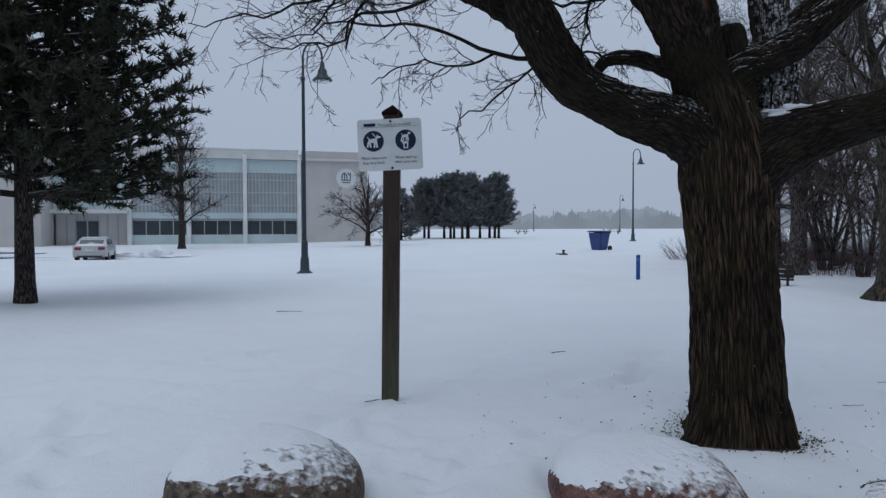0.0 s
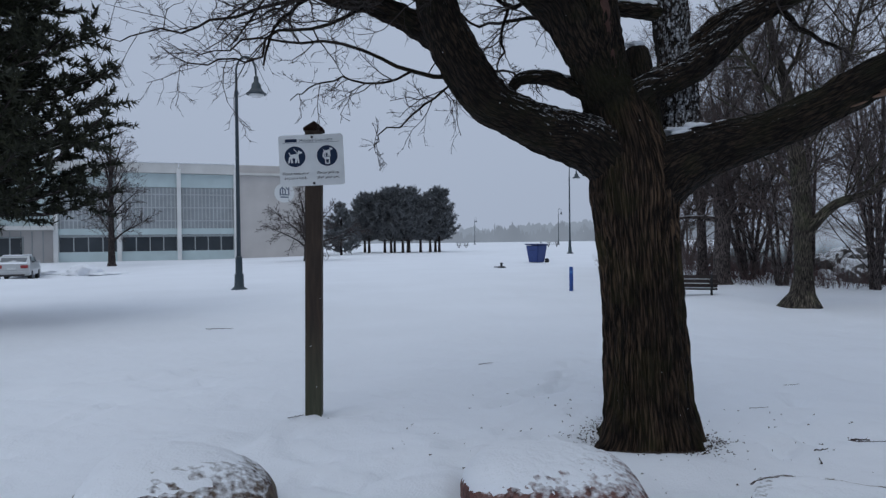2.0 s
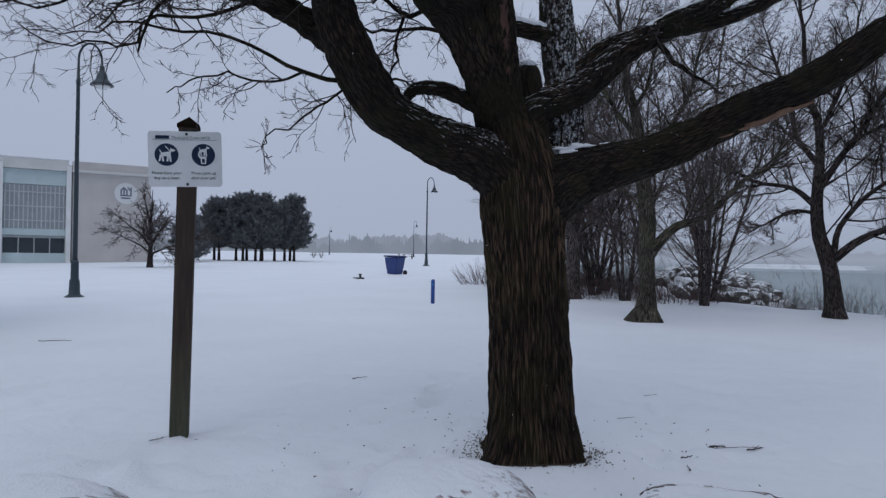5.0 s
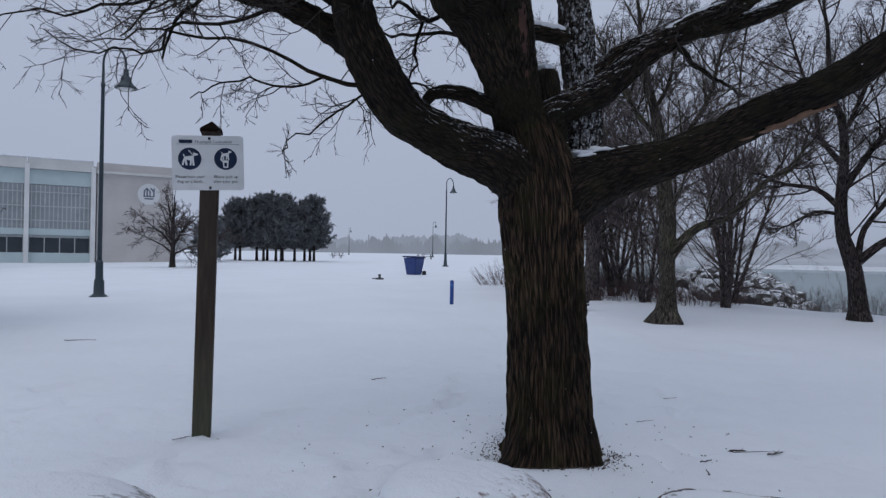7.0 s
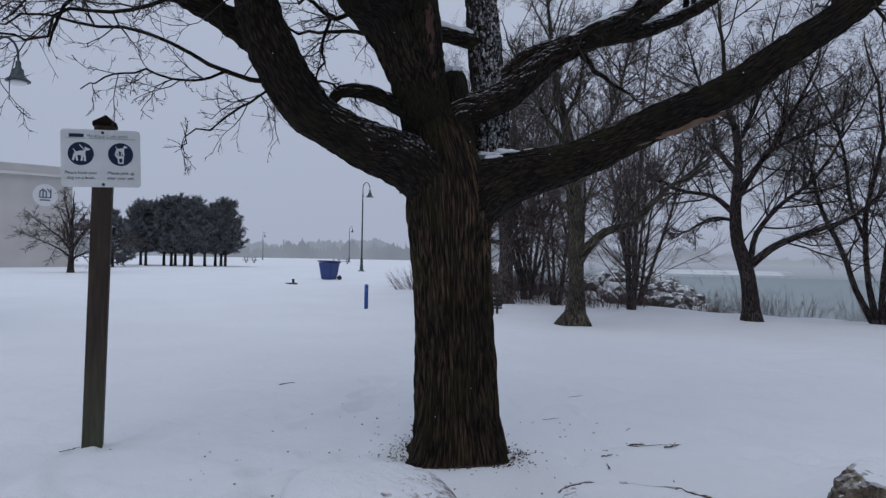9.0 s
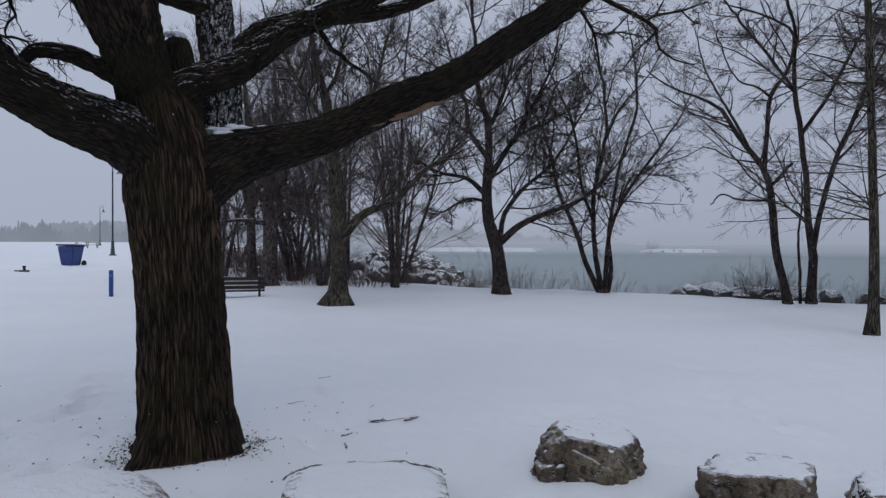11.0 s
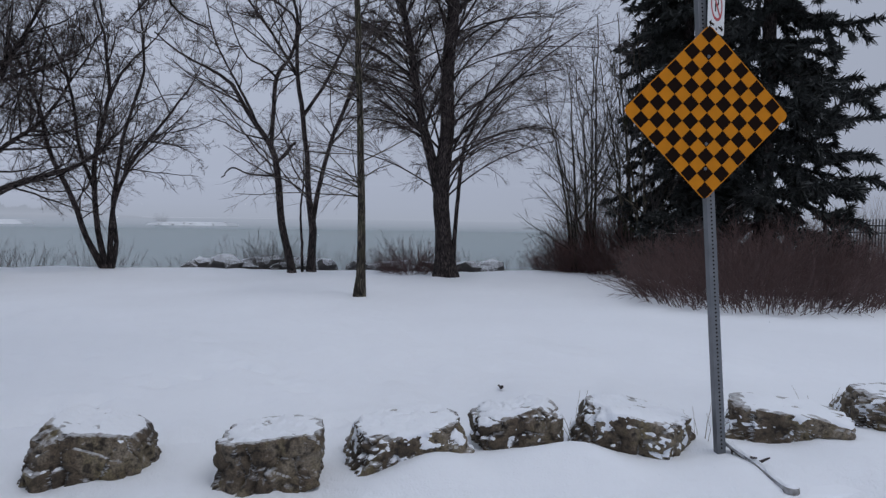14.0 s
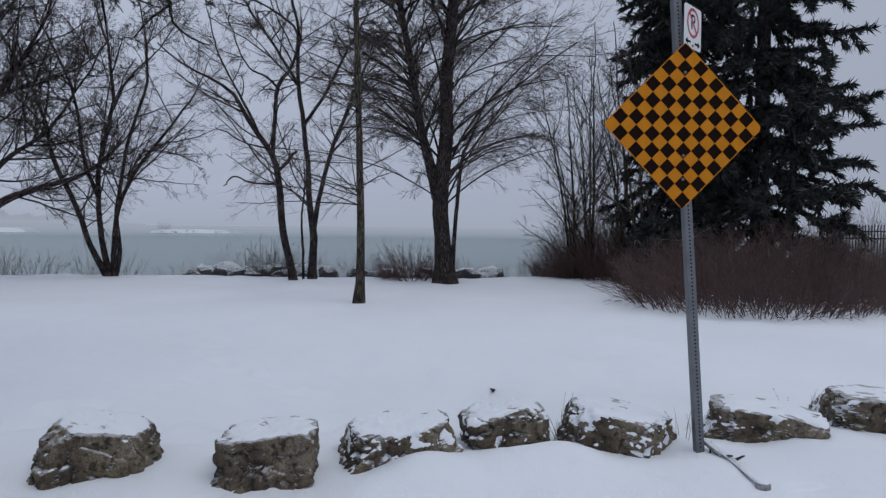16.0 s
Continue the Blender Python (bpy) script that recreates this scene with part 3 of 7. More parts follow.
def boulder(name, x, y, rz, sx, sy, h, seed, material, label, square=0.5, rough=0.06, cuts=0.0, cap=0.05, cover=0.5, lean=(0, 0), bare=(0, 0), edge=None, group="stones along the road end", fine=6, cling=2.6):
    t = thing(name, x, y, ground_z(x, y), rz, label, "boulder", group)
    bm = stone_shape(seed, sx, sy, h * 1.5, square, rough, cuts, fine)
    rot = Euler((radians(lean[0]), radians(lean[1]), 0)).to_matrix().to_4x4()
    bm.transform(Matrix.Translation((0, 0, h * 0.28)) @ rot)
    bm.normal_update()
    soft = {v: v.normal.z for v in bm.verts}
    for _ in range(7):
        soft = {v: sum(soft[e.other_vert(v)] for e in v.link_edges) / len(v.link_edges) for v in bm.verts}
    ups = [(0.45 * soft[v] + 0.55 * v.normal.z) if cuts else soft[v] for v in bm.verts]
    snow = bm.copy()
    broad = dict(zip(snow.verts, (soft[v] for v in bm.verts)))
    off = Vector((seed * 2.3, 5, seed))
    lift = {}
    for v, u in zip(snow.verts, ups):
        if square:
            k = cling * (min(u, 0.97) - 0.84) + cover * 0.6 - 0.45 * max(0, 1 - abs(broad[v] - 0.72) / 0.22) + 0.45 * noise.noise(v.co * 5.5 + off) + 0.55 * noise.noise(v.co * 14 + off) + 0.35 * noise.noise(v.co * 34 + off)
        else:
            k = 3.0 * (broad[v] - 0.80) + cover * 0.7 + 0.5 * noise.noise(v.co * 3.2 + off) + 0.5 * noise.noise(v.co * 9 + off) + 0.6 * noise.noise(v.co * 36 + off)
        k -= (bare[0] * v.co.x / sx + bare[1] * v.co.y / sy) * 2
        lift[v] = max(-0.02, min(1, k * 1.2) * cap)
    for v, d in lift.items():
        v.co += Vector((0, 0, 1)) * d + v.normal * (0.002 if d > 0 else d)
    dead = [f for f in snow.faces if all(lift[v] < -0.008 for v in f.verts)]
    bmesh.ops.delete(snow, geom=dead, context="FACES")
    part("stone", bm, material, t)
    part("snow_cap", snow, M_SNOW, t, "thin uneven cap of fresh snow")
    if edge:
        g = np.random.default_rng(seed)
        a = np.linspace(edge[1], edge[2], 30)
        ring = np.stack([np.cos(a) * sx / 2 * edge[0], np.sin(a) * sy / 2 * edge[0], h * (0.98 + 0.05 * np.sin(a * 3)) + 0.006 + g.normal(0, 0.003, 30), np.clip(0.010 + g.normal(0, 0.004, 30), 0.003, 0.016) * np.sin(np.linspace(0.15, 3.0, 30)) ** 0.5], 1)
        part("bare_edge", furrowed(ring[:, :3], ring[:, 3], 10, 0.008, 0.03), material, t, "thin dark edge of bare stone")
    return t


def build_stones():
    boulder("boulder", -1.10, 3.98, 5, 1.10, 0.86, 0.355, 1, M_DARKROCK, "round dark red-brown granite boulder under thick snow", 0, 0.02, 0.0, 0.016, 0.10, (3, 6), (0.75, -0.15), fine=5)
    boulder("boulder", 0.98, 3.9, -4, 1.04, 0.84, 0.32, 2, M_RED, "round reddish granite boulder half covered with snow", 0, 0.015, 0.0, 0.016, 0.18, (3, 3), (0.80, -0.12))
    boulder("boulder", 2.40, 3.33, -35, 0.98, 0.74, 0.185, 3, M_DARKROCK, "low flat boulder almost buried in snow", 0.45, 0.015, 0.0, 0.016, 0.9, (4, 3), edge=(0.96, 0.15, 3.0), fine=5)
    lime = "blocky weathered limestone boulder capped with snow"
    spec = [
        (4.02, 2.99, -70, 0.68, 0.58, 0.265, 0.26, (3, 10)),
        (4.22, 1.93, -74, 0.68, 0.60, 0.26, 0.18, (0, -2)),
        (4.74, 1.22, -62, 0.78, 0.62, 0.20, 0.52, (0, -4)),
        (5.17, 0.54, -62, 0.66, 0.56, 0.22, 0.52, (0, -3)),
        (5.20, -0.27, -94, 0.78, 0.62, 0.26, 0.42, (0, 5)),
        (5.66, -1.36, -98, 0.88, 0.62, 0.23, 0.44, (0, 3)),
        (6.03, -2.38, -99, 1.04, 0.70, 0.28, 0.26, (0, 2)),
        (6.45, -3.35, -100, 0.88, 0.62, 0.19, 0.22, (0, 0)),
        (6.55, -4.4, -95, 0.94, 0.62, 0.2, 0.22, (0, 0)),
    ]
    for i, (x, y, rz, sx, sy, h, cover, lean) in enumerate(spec):
        boulder("boulder", x, y, rz, sx, sy, h, (21, 12, 13, 14, 15)[i] if i < 5 else 26 + i, M_LIME, lime, 0.7, 0.024, 0.8, 0.022, cover, lean, fine=6 if i < 5 else 5, cling=1.7 if i < 2 else 0.75)


def build_riprap():
    """Shore stones: a rubble point behind the trees and stones at the lawn's edge."""
    g = np.random.default_rng(5)
    shapes = []
    for s in range(5):
        bm = bmesh.new()
        bmesh.ops.create_icosphere(bm, subdivisions=2, radius=0.5)
        for v in bm.verts:
            v.co *= 1 + 0.5 * noise.noise(v.co * 2.4 + Vector((s * 5, 1, 2)))
        me = bpy.data.meshes.new("shore_stone")
        bm.to_mesh(me)
        bm.free()
        me.materials.append(M_RIP)
        shapes.append(me)
    heap = thing("rubble_point", 0, 0, 0, 0, "heap of grey shore rocks dusted with snow", "rocks")
    for _ in range(210):
        f = g.uniform(0, 1)
        x, y = 16.6 + 4.2 * f + g.normal(0, 0.7), 28.0 - 4.2 * f + g.normal(0, 1.5)
        z = -0.7 + 1.5 * math.exp(-(((x - 19.5) / 3.5) ** 2) - ((y - 25.5) / 2.6) ** 2) + g.uniform(-0.1, 0.2)
        ob = part("rock", shapes[g.integers(5)], None, heap)
        ob.matrix_basis = pose(x, y, z, *g.uniform(0, 360, 3)) @ Matrix.Diagonal((*g.uniform(0.35, 1.0, 3), 1))
    edge_shapes = []
    for me in shapes:
        dark = me.copy()
        dark.materials[0] = M_SHORE
        edge_shapes.append(dark)
    edge = thing("shore_rocks", 0, 0, 0, 0, "dark flat shore rocks with snow on top", "rocks")
    for _ in range(60):
        y = g.uniform(2.5, 11.5)
        x = shore_x(y) + g.uniform(0.3, 2.6)
        ob = part("rock", edge_shapes[g.integers(5)], None, edge)
        ob.matrix_basis = pose(x, y, ground_z(x, y) + 0.08, *g.uniform(-12, 12, 2), g.uniform(0, 360)) @ Matrix.Diagonal((*g.uniform(0.5, 1.35, 2), g.uniform(0.35, 0.65), 1))


# ---------- trees ----------
def tree(name, x, y, limbs, label, bark_m, twig_m, seed, levels, z=None, group="", sides=14, min_twig=0.0033, category="bare tree", skip=0, full=4.5):
    """A bare tree: limbs are lists of (x, y, z, radius) nodes from the foot; levels are the sprouting rules; limbs shorter than full carry fewer branches."""
    g = np.random.default_rng(seed)
    t = thing(name, x, y, ground_z(x, y) if z is None else z, 0, label, category, group)
    P, R = limb_paths(limbs, 22)
    for i in range(len(limbs)):
        wob = np.cumsum(g.normal(0, 0.03, (22, 3)) * np.array([1, 1, 0.2]), 0) * np.linspace(0, 1, 22)[:, None]
        P[i] += wob
        part("trunk" if i == 0 else "limb", tube_mesh("limb", [(P[i : i + 1], R[i : i + 1], sides)]), bark_m, t)
    sets = []
    cur = (P[: len(P) - skip], R[: len(R) - skip])
    for k, lv in enumerate(levels):
        mother = np.repeat(np.linalg.norm(np.diff(cur[0], axis=1), axis=-1).sum(1), lv["k"])
        cur = sprout(*cur, gen=g, rmin=min_twig, **lv)
        if k == 0 and len(limbs) > 1:
            keep = g.uniform(size=len(mother)) < np.clip(mother / full, 0.12, 1)
            cur = (cur[0][keep], cur[1][keep])
        sets.append((*cur, 6 if k == 0 else 3))
    BP, BR, _ = sets[0]
    for i in range(len(BP)):
        part("branch", tube_mesh("branch", [(BP[i : i + 1], BR[i : i + 1], 6)]), bark_m, t)
    if sets[1:]:
        fine = [s for s in sets[1:] if s[0].shape[1] > 2]
        ends = [s for s in sets[1:] if s[0].shape[1] == 2]
        part("twig_crown", tube_mesh("twig_crown", fine), twig_m, t, "fine bare twigs", kind="stuff")
        if ends:
            part("tip_growth", tip_mesh("tip_growth", np.concatenate([s[0] for s in ends]), np.concatenate([s[1] for s in ends])), twig_m, t, "finest twig ends", kind="stuff")
    return t


def lv(k, span, angle, ratio, r, n=5, wob=0.16, lift=0.05, **more):
    return dict(k=k, span=span, angle=angle, ratio=ratio, r=r, n=n, wob=wob, lift=lift, **more)


def furrowed(P, R, sides, amp=0.016, cell=0.06, foot=False):
    """One thick tube with furrowed bark as real relief, its ridges running along it."""
    v, f, uv = tubes(P[None], R[None], sides)
    n = len(P)
    along = np.concatenate([[0], np.cumsum(np.linalg.norm(np.diff(P, axis=0), axis=1))])
    r0 = float(R.mean()) / cell
    for j in range(n):
        for k in range(sides):
            a = 2 * math.pi * k / sides
            q = Vector((math.cos(a) * r0, math.sin(a) * r0, along[j] / (0.40 if foot else 0.16)))
            w = noise.noise_vector(q * 0.55) * 0.9
            d = noise.voronoi(q + w)[0]
            e = min(1.0, (d[1] - d[0]) * 3.4)
            h = amp * (e - 0.7) + amp * 0.5 * noise.noise(q * 2.3) + 0.03 * float(R[j]) * noise.noise(q * 0.25)
            if foot:
                z = P[j][2]
                h += max(0, 1 - z / 0.5) ** 2 * (0.035 * math.sin(4 * a + 0.7) + 0.025 * math.sin(7 * a + 2))
            i = j * sides + k
            o = v[i] - P[j]
            v[i] = v[i] + o / max(1e-6, float(np.linalg.norm(o))) * h
    return quick_mesh("limb", v, f, uv)


def build_oak():
    """The old oak by the road end, with heavy limbs and a broken stub."""
    t = thing("oak_tree", 0, 0, 0, 0, "massive old oak with furrowed dark bark and snow on its limbs", "bare tree")
    trunk = [(2.13, 5.29, -0.12, 0.47), (2.135, 5.29, 0.06, 0.388), (2.12, 5.30, 0.40, 0.335), (2.09, 5.30, 1.1, 0.305), (2.05, 5.31, 1.65, 0.315), (2.04, 5.32, 1.95, 0.34), (2.02, 5.34, 2.2, 0.30), (1.97, 5.37, 2.45, 0.25), (1.92, 5.40, 2.7, 0.19), (1.90, 5.42, 2.9, 0.09)]
    q = resample(trunk, 150)
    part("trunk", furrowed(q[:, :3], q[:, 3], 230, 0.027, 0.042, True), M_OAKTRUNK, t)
    limbs = []
    limbs.append([(1.98, 5.32, 2.1, 0.25), (1.72, 5.33, 2.28, 0.225), (1.34, 5.34, 2.41, 0.19), (1.07, 5.34, 2.53, 0.17), (0.88, 5.33, 2.64, 0.18), (0.76, 5.32, 2.79, 0.182), (0.66, 5.3, 2.95, 0.178), (0.56, 5.27, 3.14, 0.165), (0.48, 5.22, 3.34, 0.15), (0.36, 5.1, 3.69, 0.13), (0.25, 4.9, 4.5, 0.1), (0.1, 4.6, 5.4, 0.06)])
    limbs.append([(0.72, 5.34, 2.95, 0.12), (0.36, 5.46, 3.24, 0.10), (0.03, 5.45, 3.39, 0.085), (-0.33, 5.45, 3.47, 0.07), (-0.9, 5.4, 3.7, 0.05), (-1.7, 5.2, 3.95, 0.03)])
    limbs.append([(1.9, 5.38, 2.1, 0.26), (1.89, 5.43, 2.5, 0.22), (1.81, 5.36, 2.73, 0.191), (1.61, 5.13, 2.99, 0.186), (1.4, 4.94, 3.21, 0.195), (1.23, 4.87, 3.36, 0.202), (1.07, 4.77, 3.5, 0.187), (0.84, 4.69, 3.99, 0.144), (0.68, 4.77, 4.95, 0.08), (0.6, 4.85, 5.91, 0.024)])
    limbs.append([(2.45, 5.48, 2.15, 0.22), (2.50, 5.52, 2.45, 0.165), (2.51, 5.55, 2.82, 0.15), (2.47, 5.61, 3.41, 0.145), (2.43, 5.66, 4.22, 0.12), (2.5, 5.8, 5.6, 0.07)])
    limbs.append([(2.08, 5.30, 1.90, 0.27), (2.32, 5.26, 2.10, 0.25), (2.62, 5.18, 2.24, 0.20), (2.95, 5.02, 2.34, 0.16), (3.28, 4.83, 2.5, 0.148), (3.59, 4.63, 2.69, 0.14), (3.97, 4.36, 2.89, 0.13), (4.36, 4.09, 3.21, 0.122), (4.79, 3.85, 3.55, 0.11), (5.3, 3.6, 4.0, 0.09), (6.0, 3.3, 4.6, 0.05)])
    limbs.append([(2.05, 5.36, 2.62, 0.14), (2.2, 5.35, 2.76, 0.13), (2.54, 5.33, 2.92, 0.122), (2.95, 5.31, 3.28, 0.112), (3.31, 5.2, 3.5, 0.105), (3.76, 5.06, 3.75, 0.085), (4.5, 4.9, 4.4, 0.05)])
    limbs.append([(3.2, 5.22, 3.44, 0.08), (3.79, 5.16, 3.59, 0.065), (4.37, 5.09, 3.87, 0.055), (5.1, 5.0, 4.4, 0.03)])
    limbs.append([(1.86, 5.33, 2.58, 0.07), (1.58, 5.33, 2.74, 0.066), (1.35, 5.34, 2.82, 0.06), (1.15, 5.35, 2.81, 0.048), (1.04, 5.38, 2.70, 0.038)])
    limbs.append([(2.14, 5.40, 2.35, 0.16), (2.15, 5.42, 2.68, 0.135), (2.11, 5.42, 2.9, 0.125), (2.09, 5.40, 3.04, 0.10), (2.08, 5.4, 3.10, 0.03)])
    limbs.append([(2.42, 5.58, 3.42, 0.075), (2.15, 5.62, 3.46, 0.07), (1.9, 5.66, 3.52, 0.06), (1.5, 5.7, 3.75, 0.03)])
    limbs.append([(2.52, 5.56, 2.95, 0.10), (2.72, 5.5, 3.22, 0.085), (2.95, 5.42, 3.38, 0.075), (3.2, 5.3, 3.46, 0.06)])
    limbs.append([(1.93, 5.38, 2.4, 0.21), (1.85, 5.32, 2.78, 0.167), (1.73, 5.13, 3.01, 0.155), (1.62, 4.94, 3.22, 0.153), (1.54, 4.82, 3.38, 0.155), (1.47, 4.68, 3.61, 0.139), (1.52, 4.74, 4.87, 0.084), (1.56, 4.83, 6.13, 0.025)])
    boughs = []
    boughs.append([(0.74, 5.31, 2.86, 0.045), (0.58, 5.40, 2.83, 0.04), (0.34, 5.46, 2.88, 0.034), (0.03, 5.45, 3.0, 0.028), (-0.25, 5.43, 3.09, 0.024), (-0.64, 5.45, 3.15, 0.02), (-0.89, 5.42, 3.19, 0.016), (-1.17, 5.4, 3.09, 0.012), (-1.4, 5.36, 3.11, 0.008)])
    boughs.append([(0.32, 5.47, 2.9, 0.022), (0.03, 5.45, 2.77, 0.018), (-0.25, 5.43, 2.82, 0.015), (-0.52, 5.47, 2.74, 0.012), (-0.75, 5.47, 2.75, 0.008)])
    boughs.append([(0.01, 5.4, 3.4, 0.034), (-0.41, 5.38, 3.19, 0.026), (-0.81, 5.4, 3.13, 0.022), (-0.93, 5.39, 2.94, 0.018), (-1.2, 5.42, 3.0, 0.014), (-1.47, 5.39, 2.96, 0.011), (-1.75, 5.46, 3.07, 0.008)])
    boughs.append([(0.76, 5.30, 2.83, 0.024), (0.6, 5.38, 2.77, 0.02), (0.32, 5.47, 2.59, 0.016), (0.16, 5.47, 2.41, 0.011), (0.08, 5.44, 2.2, 0.007)])
    boughs.append([(1.6, 5.5, 3.3, 0.04), (1.25, 5.75, 3.42, 0.032), (0.85, 5.95, 3.35, 0.022), (0.5, 6.1, 3.45, 0.012)])
    boughs.append([(-0.3, 5.45, 3.47, 0.04), (-0.8, 5.6, 3.45, 0.03), (-1.3, 5.75, 3.38, 0.022), (-1.8, 5.8, 3.28, 0.014), (-2.2, 5.9, 3.15, 0.008)])
    boughs.append([(1.25, 5.35, 3.45, 0.04), (1.1, 5.6, 3.44, 0.036), (0.9, 5.75, 3.5, 0.03), (0.7, 5.85, 3.55, 0.02)])
    boughs.append([(1.1, 5.6, 3.44, 0.03), (1.05, 5.7, 3.2, 0.022), (1.15, 5.8, 2.98, 0.014), (1.3, 5.9, 2.88, 0.008)])
    boughs.append([(0.9, 5.45, 2.88, 0.026), (1.05, 5.6, 2.95, 0.02), (1.28, 5.7, 2.94, 0.014), (1.45, 5.75, 2.9, 0.008)])
    # crooked ends hanging from the long low limb
    crooked = []
    crooked.append([(4.82, 3.86, 3.7, 0.03), (4.91, 3.77, 3.5, 0.028), (4.97, 3.69, 3.32, 0.025), (4.99, 3.66, 3.14, 0.018), (5.01, 3.65, 2.98, 0.010)])
    crooked.append([(4.97, 3.69, 3.32, 0.022), (5.04, 3.6, 3.3, 0.018), (5.1, 3.53, 3.37, 0.014), (5.14, 3.47, 3.45, 0.010)])
    crooked.append([(5.04, 3.6, 3.3, 0.018), (5.11, 3.51, 3.31, 0.014), (5.22, 3.36, 3.26, 0.010)])
    crooked.append([(4.9, 3.77, 3.72, 0.046), (5.07, 3.56, 3.55, 0.042), (5.15, 3.45, 3.47, 0.04), (5.23, 3.35, 3.39, 0.036), (5.28, 3.28, 3.31, 0.032), (5.29, 3.28, 3.18, 0.022), (5.37, 3.17, 3.06, 0.016), (5.47, 3.04, 3.01, 0.010)])
    crooked.append([(5.23, 3.35, 3.39, 0.026), (5.27, 3.29, 3.43, 0.024), (5.4, 3.13, 3.46, 0.018), (5.52, 2.97, 3.52, 0.010)])
    crooked.append([(5.28, 3.28, 3.3, 0.02), (5.19, 3.4, 3.16, 0.016), (5.12, 3.5, 3.0, 0.010)])
    crooked.append([(5.27, 3.29, 3.43, 0.018), (5.3, 3.26, 3.51, 0.014), (5.33, 3.22, 3.6, 0.010)])
    crooked.append([(5.4, 3.13, 3.46, 0.014), (5.44, 3.07, 3.38, 0.012), (5.48, 3.02, 3.34, 0.008)])
    boughs += crooked
    P, R = limb_paths(limbs, 40)
    g = np.random.default_rng(12)
    for i, l in enumerate(limbs):
        q = resample(l, 90 if i < 6 or i == 11 else 50)
        me = furrowed(q[:, :3], q[:, 3], 90 if i in (2, 11) else 56 if i < 6 else 28, 0.02 if i < 6 or i == 11 else 0.010, 0.046 if i in (2, 11) else 0.055)
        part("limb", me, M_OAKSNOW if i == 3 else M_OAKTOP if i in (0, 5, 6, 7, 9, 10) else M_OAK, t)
    for x, y, z, rz, lx, ly, lz, s in ((2.55, 5.25, 2.39, -15, 0.27, 0.12, 0.055, 3), (2.78, 5.21, 2.43, -22, 0.18, 0.08, 0.04, 5), (2.08, 5.40, 3.10, 0, 0.08, 0.07, 0.024, 7)):
        bm = bmesh.new()
        bmesh.ops.create_icosphere(bm, subdivisions=4, radius=1)
        for v in bm.verts:
            v.co *= 1 + 0.55 * noise.fractal(v.co * 2.2 + Vector((s, 2, s)), 1, 2.1, 4)
            v.co = Vector((v.co.x * lx, v.co.y * ly, v.co.z * lz))
        for f in bm.faces:
            f.smooth = True
        part("snow_patch", bm, M_SNOW, t, "snow lying in the crotch", m=pose(x, y, z, 0, 0, rz))
    for i, a, b in ((5, 3, 6), (6, 1, 3), (9, 0, 3)):
        run = limbs[i][a:b]
        nodes = [(x, y - r * 0.5, z + r * 0.80, 0.006 if k in (0, len(run) - 1) else 0.032) for k, (x, y, z, r) in enumerate(run)]
        q = resample(nodes, 40)
        part("snow_line", furrowed(q[:, :3], q[:, 3], 12, 0.016, 0.03), M_SNOW, t, "thin line of snow on the limb")
    scar = resample([(3.2, 4.80, 2.40, 0.006), (3.42, 4.67, 2.50, 0.022), (3.62, 4.54, 2.58, 0.026), (3.80, 4.42, 2.67, 0.026), (3.96, 4.33, 2.73, 0.006)], 16)
    part("torn_wood", furrowed(scar[:, :3], scar[:, 3], 14, 0.02, 0.03), M_TORN, t, "pale torn wood where a branch broke")
    strip = resample([(1.83, 5.19, 2.7, 0.008), (1.79, 5.08, 2.89, 0.029), (1.7, 4.92, 3.08, 0.037), (1.6, 4.74, 3.28, 0.037), (1.54, 4.63, 3.49, 0.026), (1.5, 4.55, 3.61, 0.007)], 24)
    part("bare_wood", furrowed(strip[:, :3], strip[:, 3], 14, 0.02, 0.03), M_BAREWOOD, t, "reddish strip of wood without bark")
    BP0, BR0 = limb_paths(boughs, 16)
    BR0 = BR0 * 0.5
    sway = np.cumsum(g.normal(0, 0.034, (11, 16, 3)), 1) * np.linspace(0, 1, 16)[None, :, None]
    BP0[: -len(crooked)] += sway[: len(boughs) - len(crooked)]
    main = np.array([0, 1, 2, 4, 5, 6])
    sub = (P[main], R[main])
    b1 = sprout(*sub, 11, (0.42, 1.0), (55, 15), 0.36, 0.03, n=8, wob=0.2, lift=0.03, gen=g, rmin=0.005)
    high = ~((b1[0][:, -1, 2] < 4.1) & (b1[0][:, -1, 0] > 3.9))
    b1 = (b1[0][high], b1[1][high])
    left = sprout(P[[0, 1]], R[[0, 1]], 13, (0.35, 1.0), (62, 18), 0.42, 0.016, n=9, wob=0.22, lift=-0.035, gen=g, rmin=0.005)
    far = sprout(P[[4, 6]], R[[4, 6]], 5, (0.72, 1.0), (50, 18), 0.20, 0.011, n=8, wob=0.2, lift=0.02, gen=g, rmin=0.005)
    P1, R1 = [np.concatenate([a[:, np.linspace(0, a.shape[1] - 1, 16).round().astype(int)] for a in s]) for s in ((b1[0], left[0], far[0], BP0), (b1[1], left[1], far[1], BR0))]
    b2 = sprout(P1, R1, 11, (0.1, 1.0), (50, 16), 0.44, 0.0068, n=6, wob=0.26, lift=-0.03, gen=g, rmin=0.003)
    b3 = sprout(*b2, 6, (0.15, 1.0), (50, 16), 0.5, 0.0038, n=4, wob=0.22, lift=0.0, gen=g, rmin=0.0022)
    b4 = sprout(*b3, 5, (0.15, 1.0), (45, 15), 0.55, 0.0026, n=2, wob=0.22, lift=0.0, gen=g, rmin=0.002)
    # unseen crown above, added to shade the snow at the road end
    upper = []
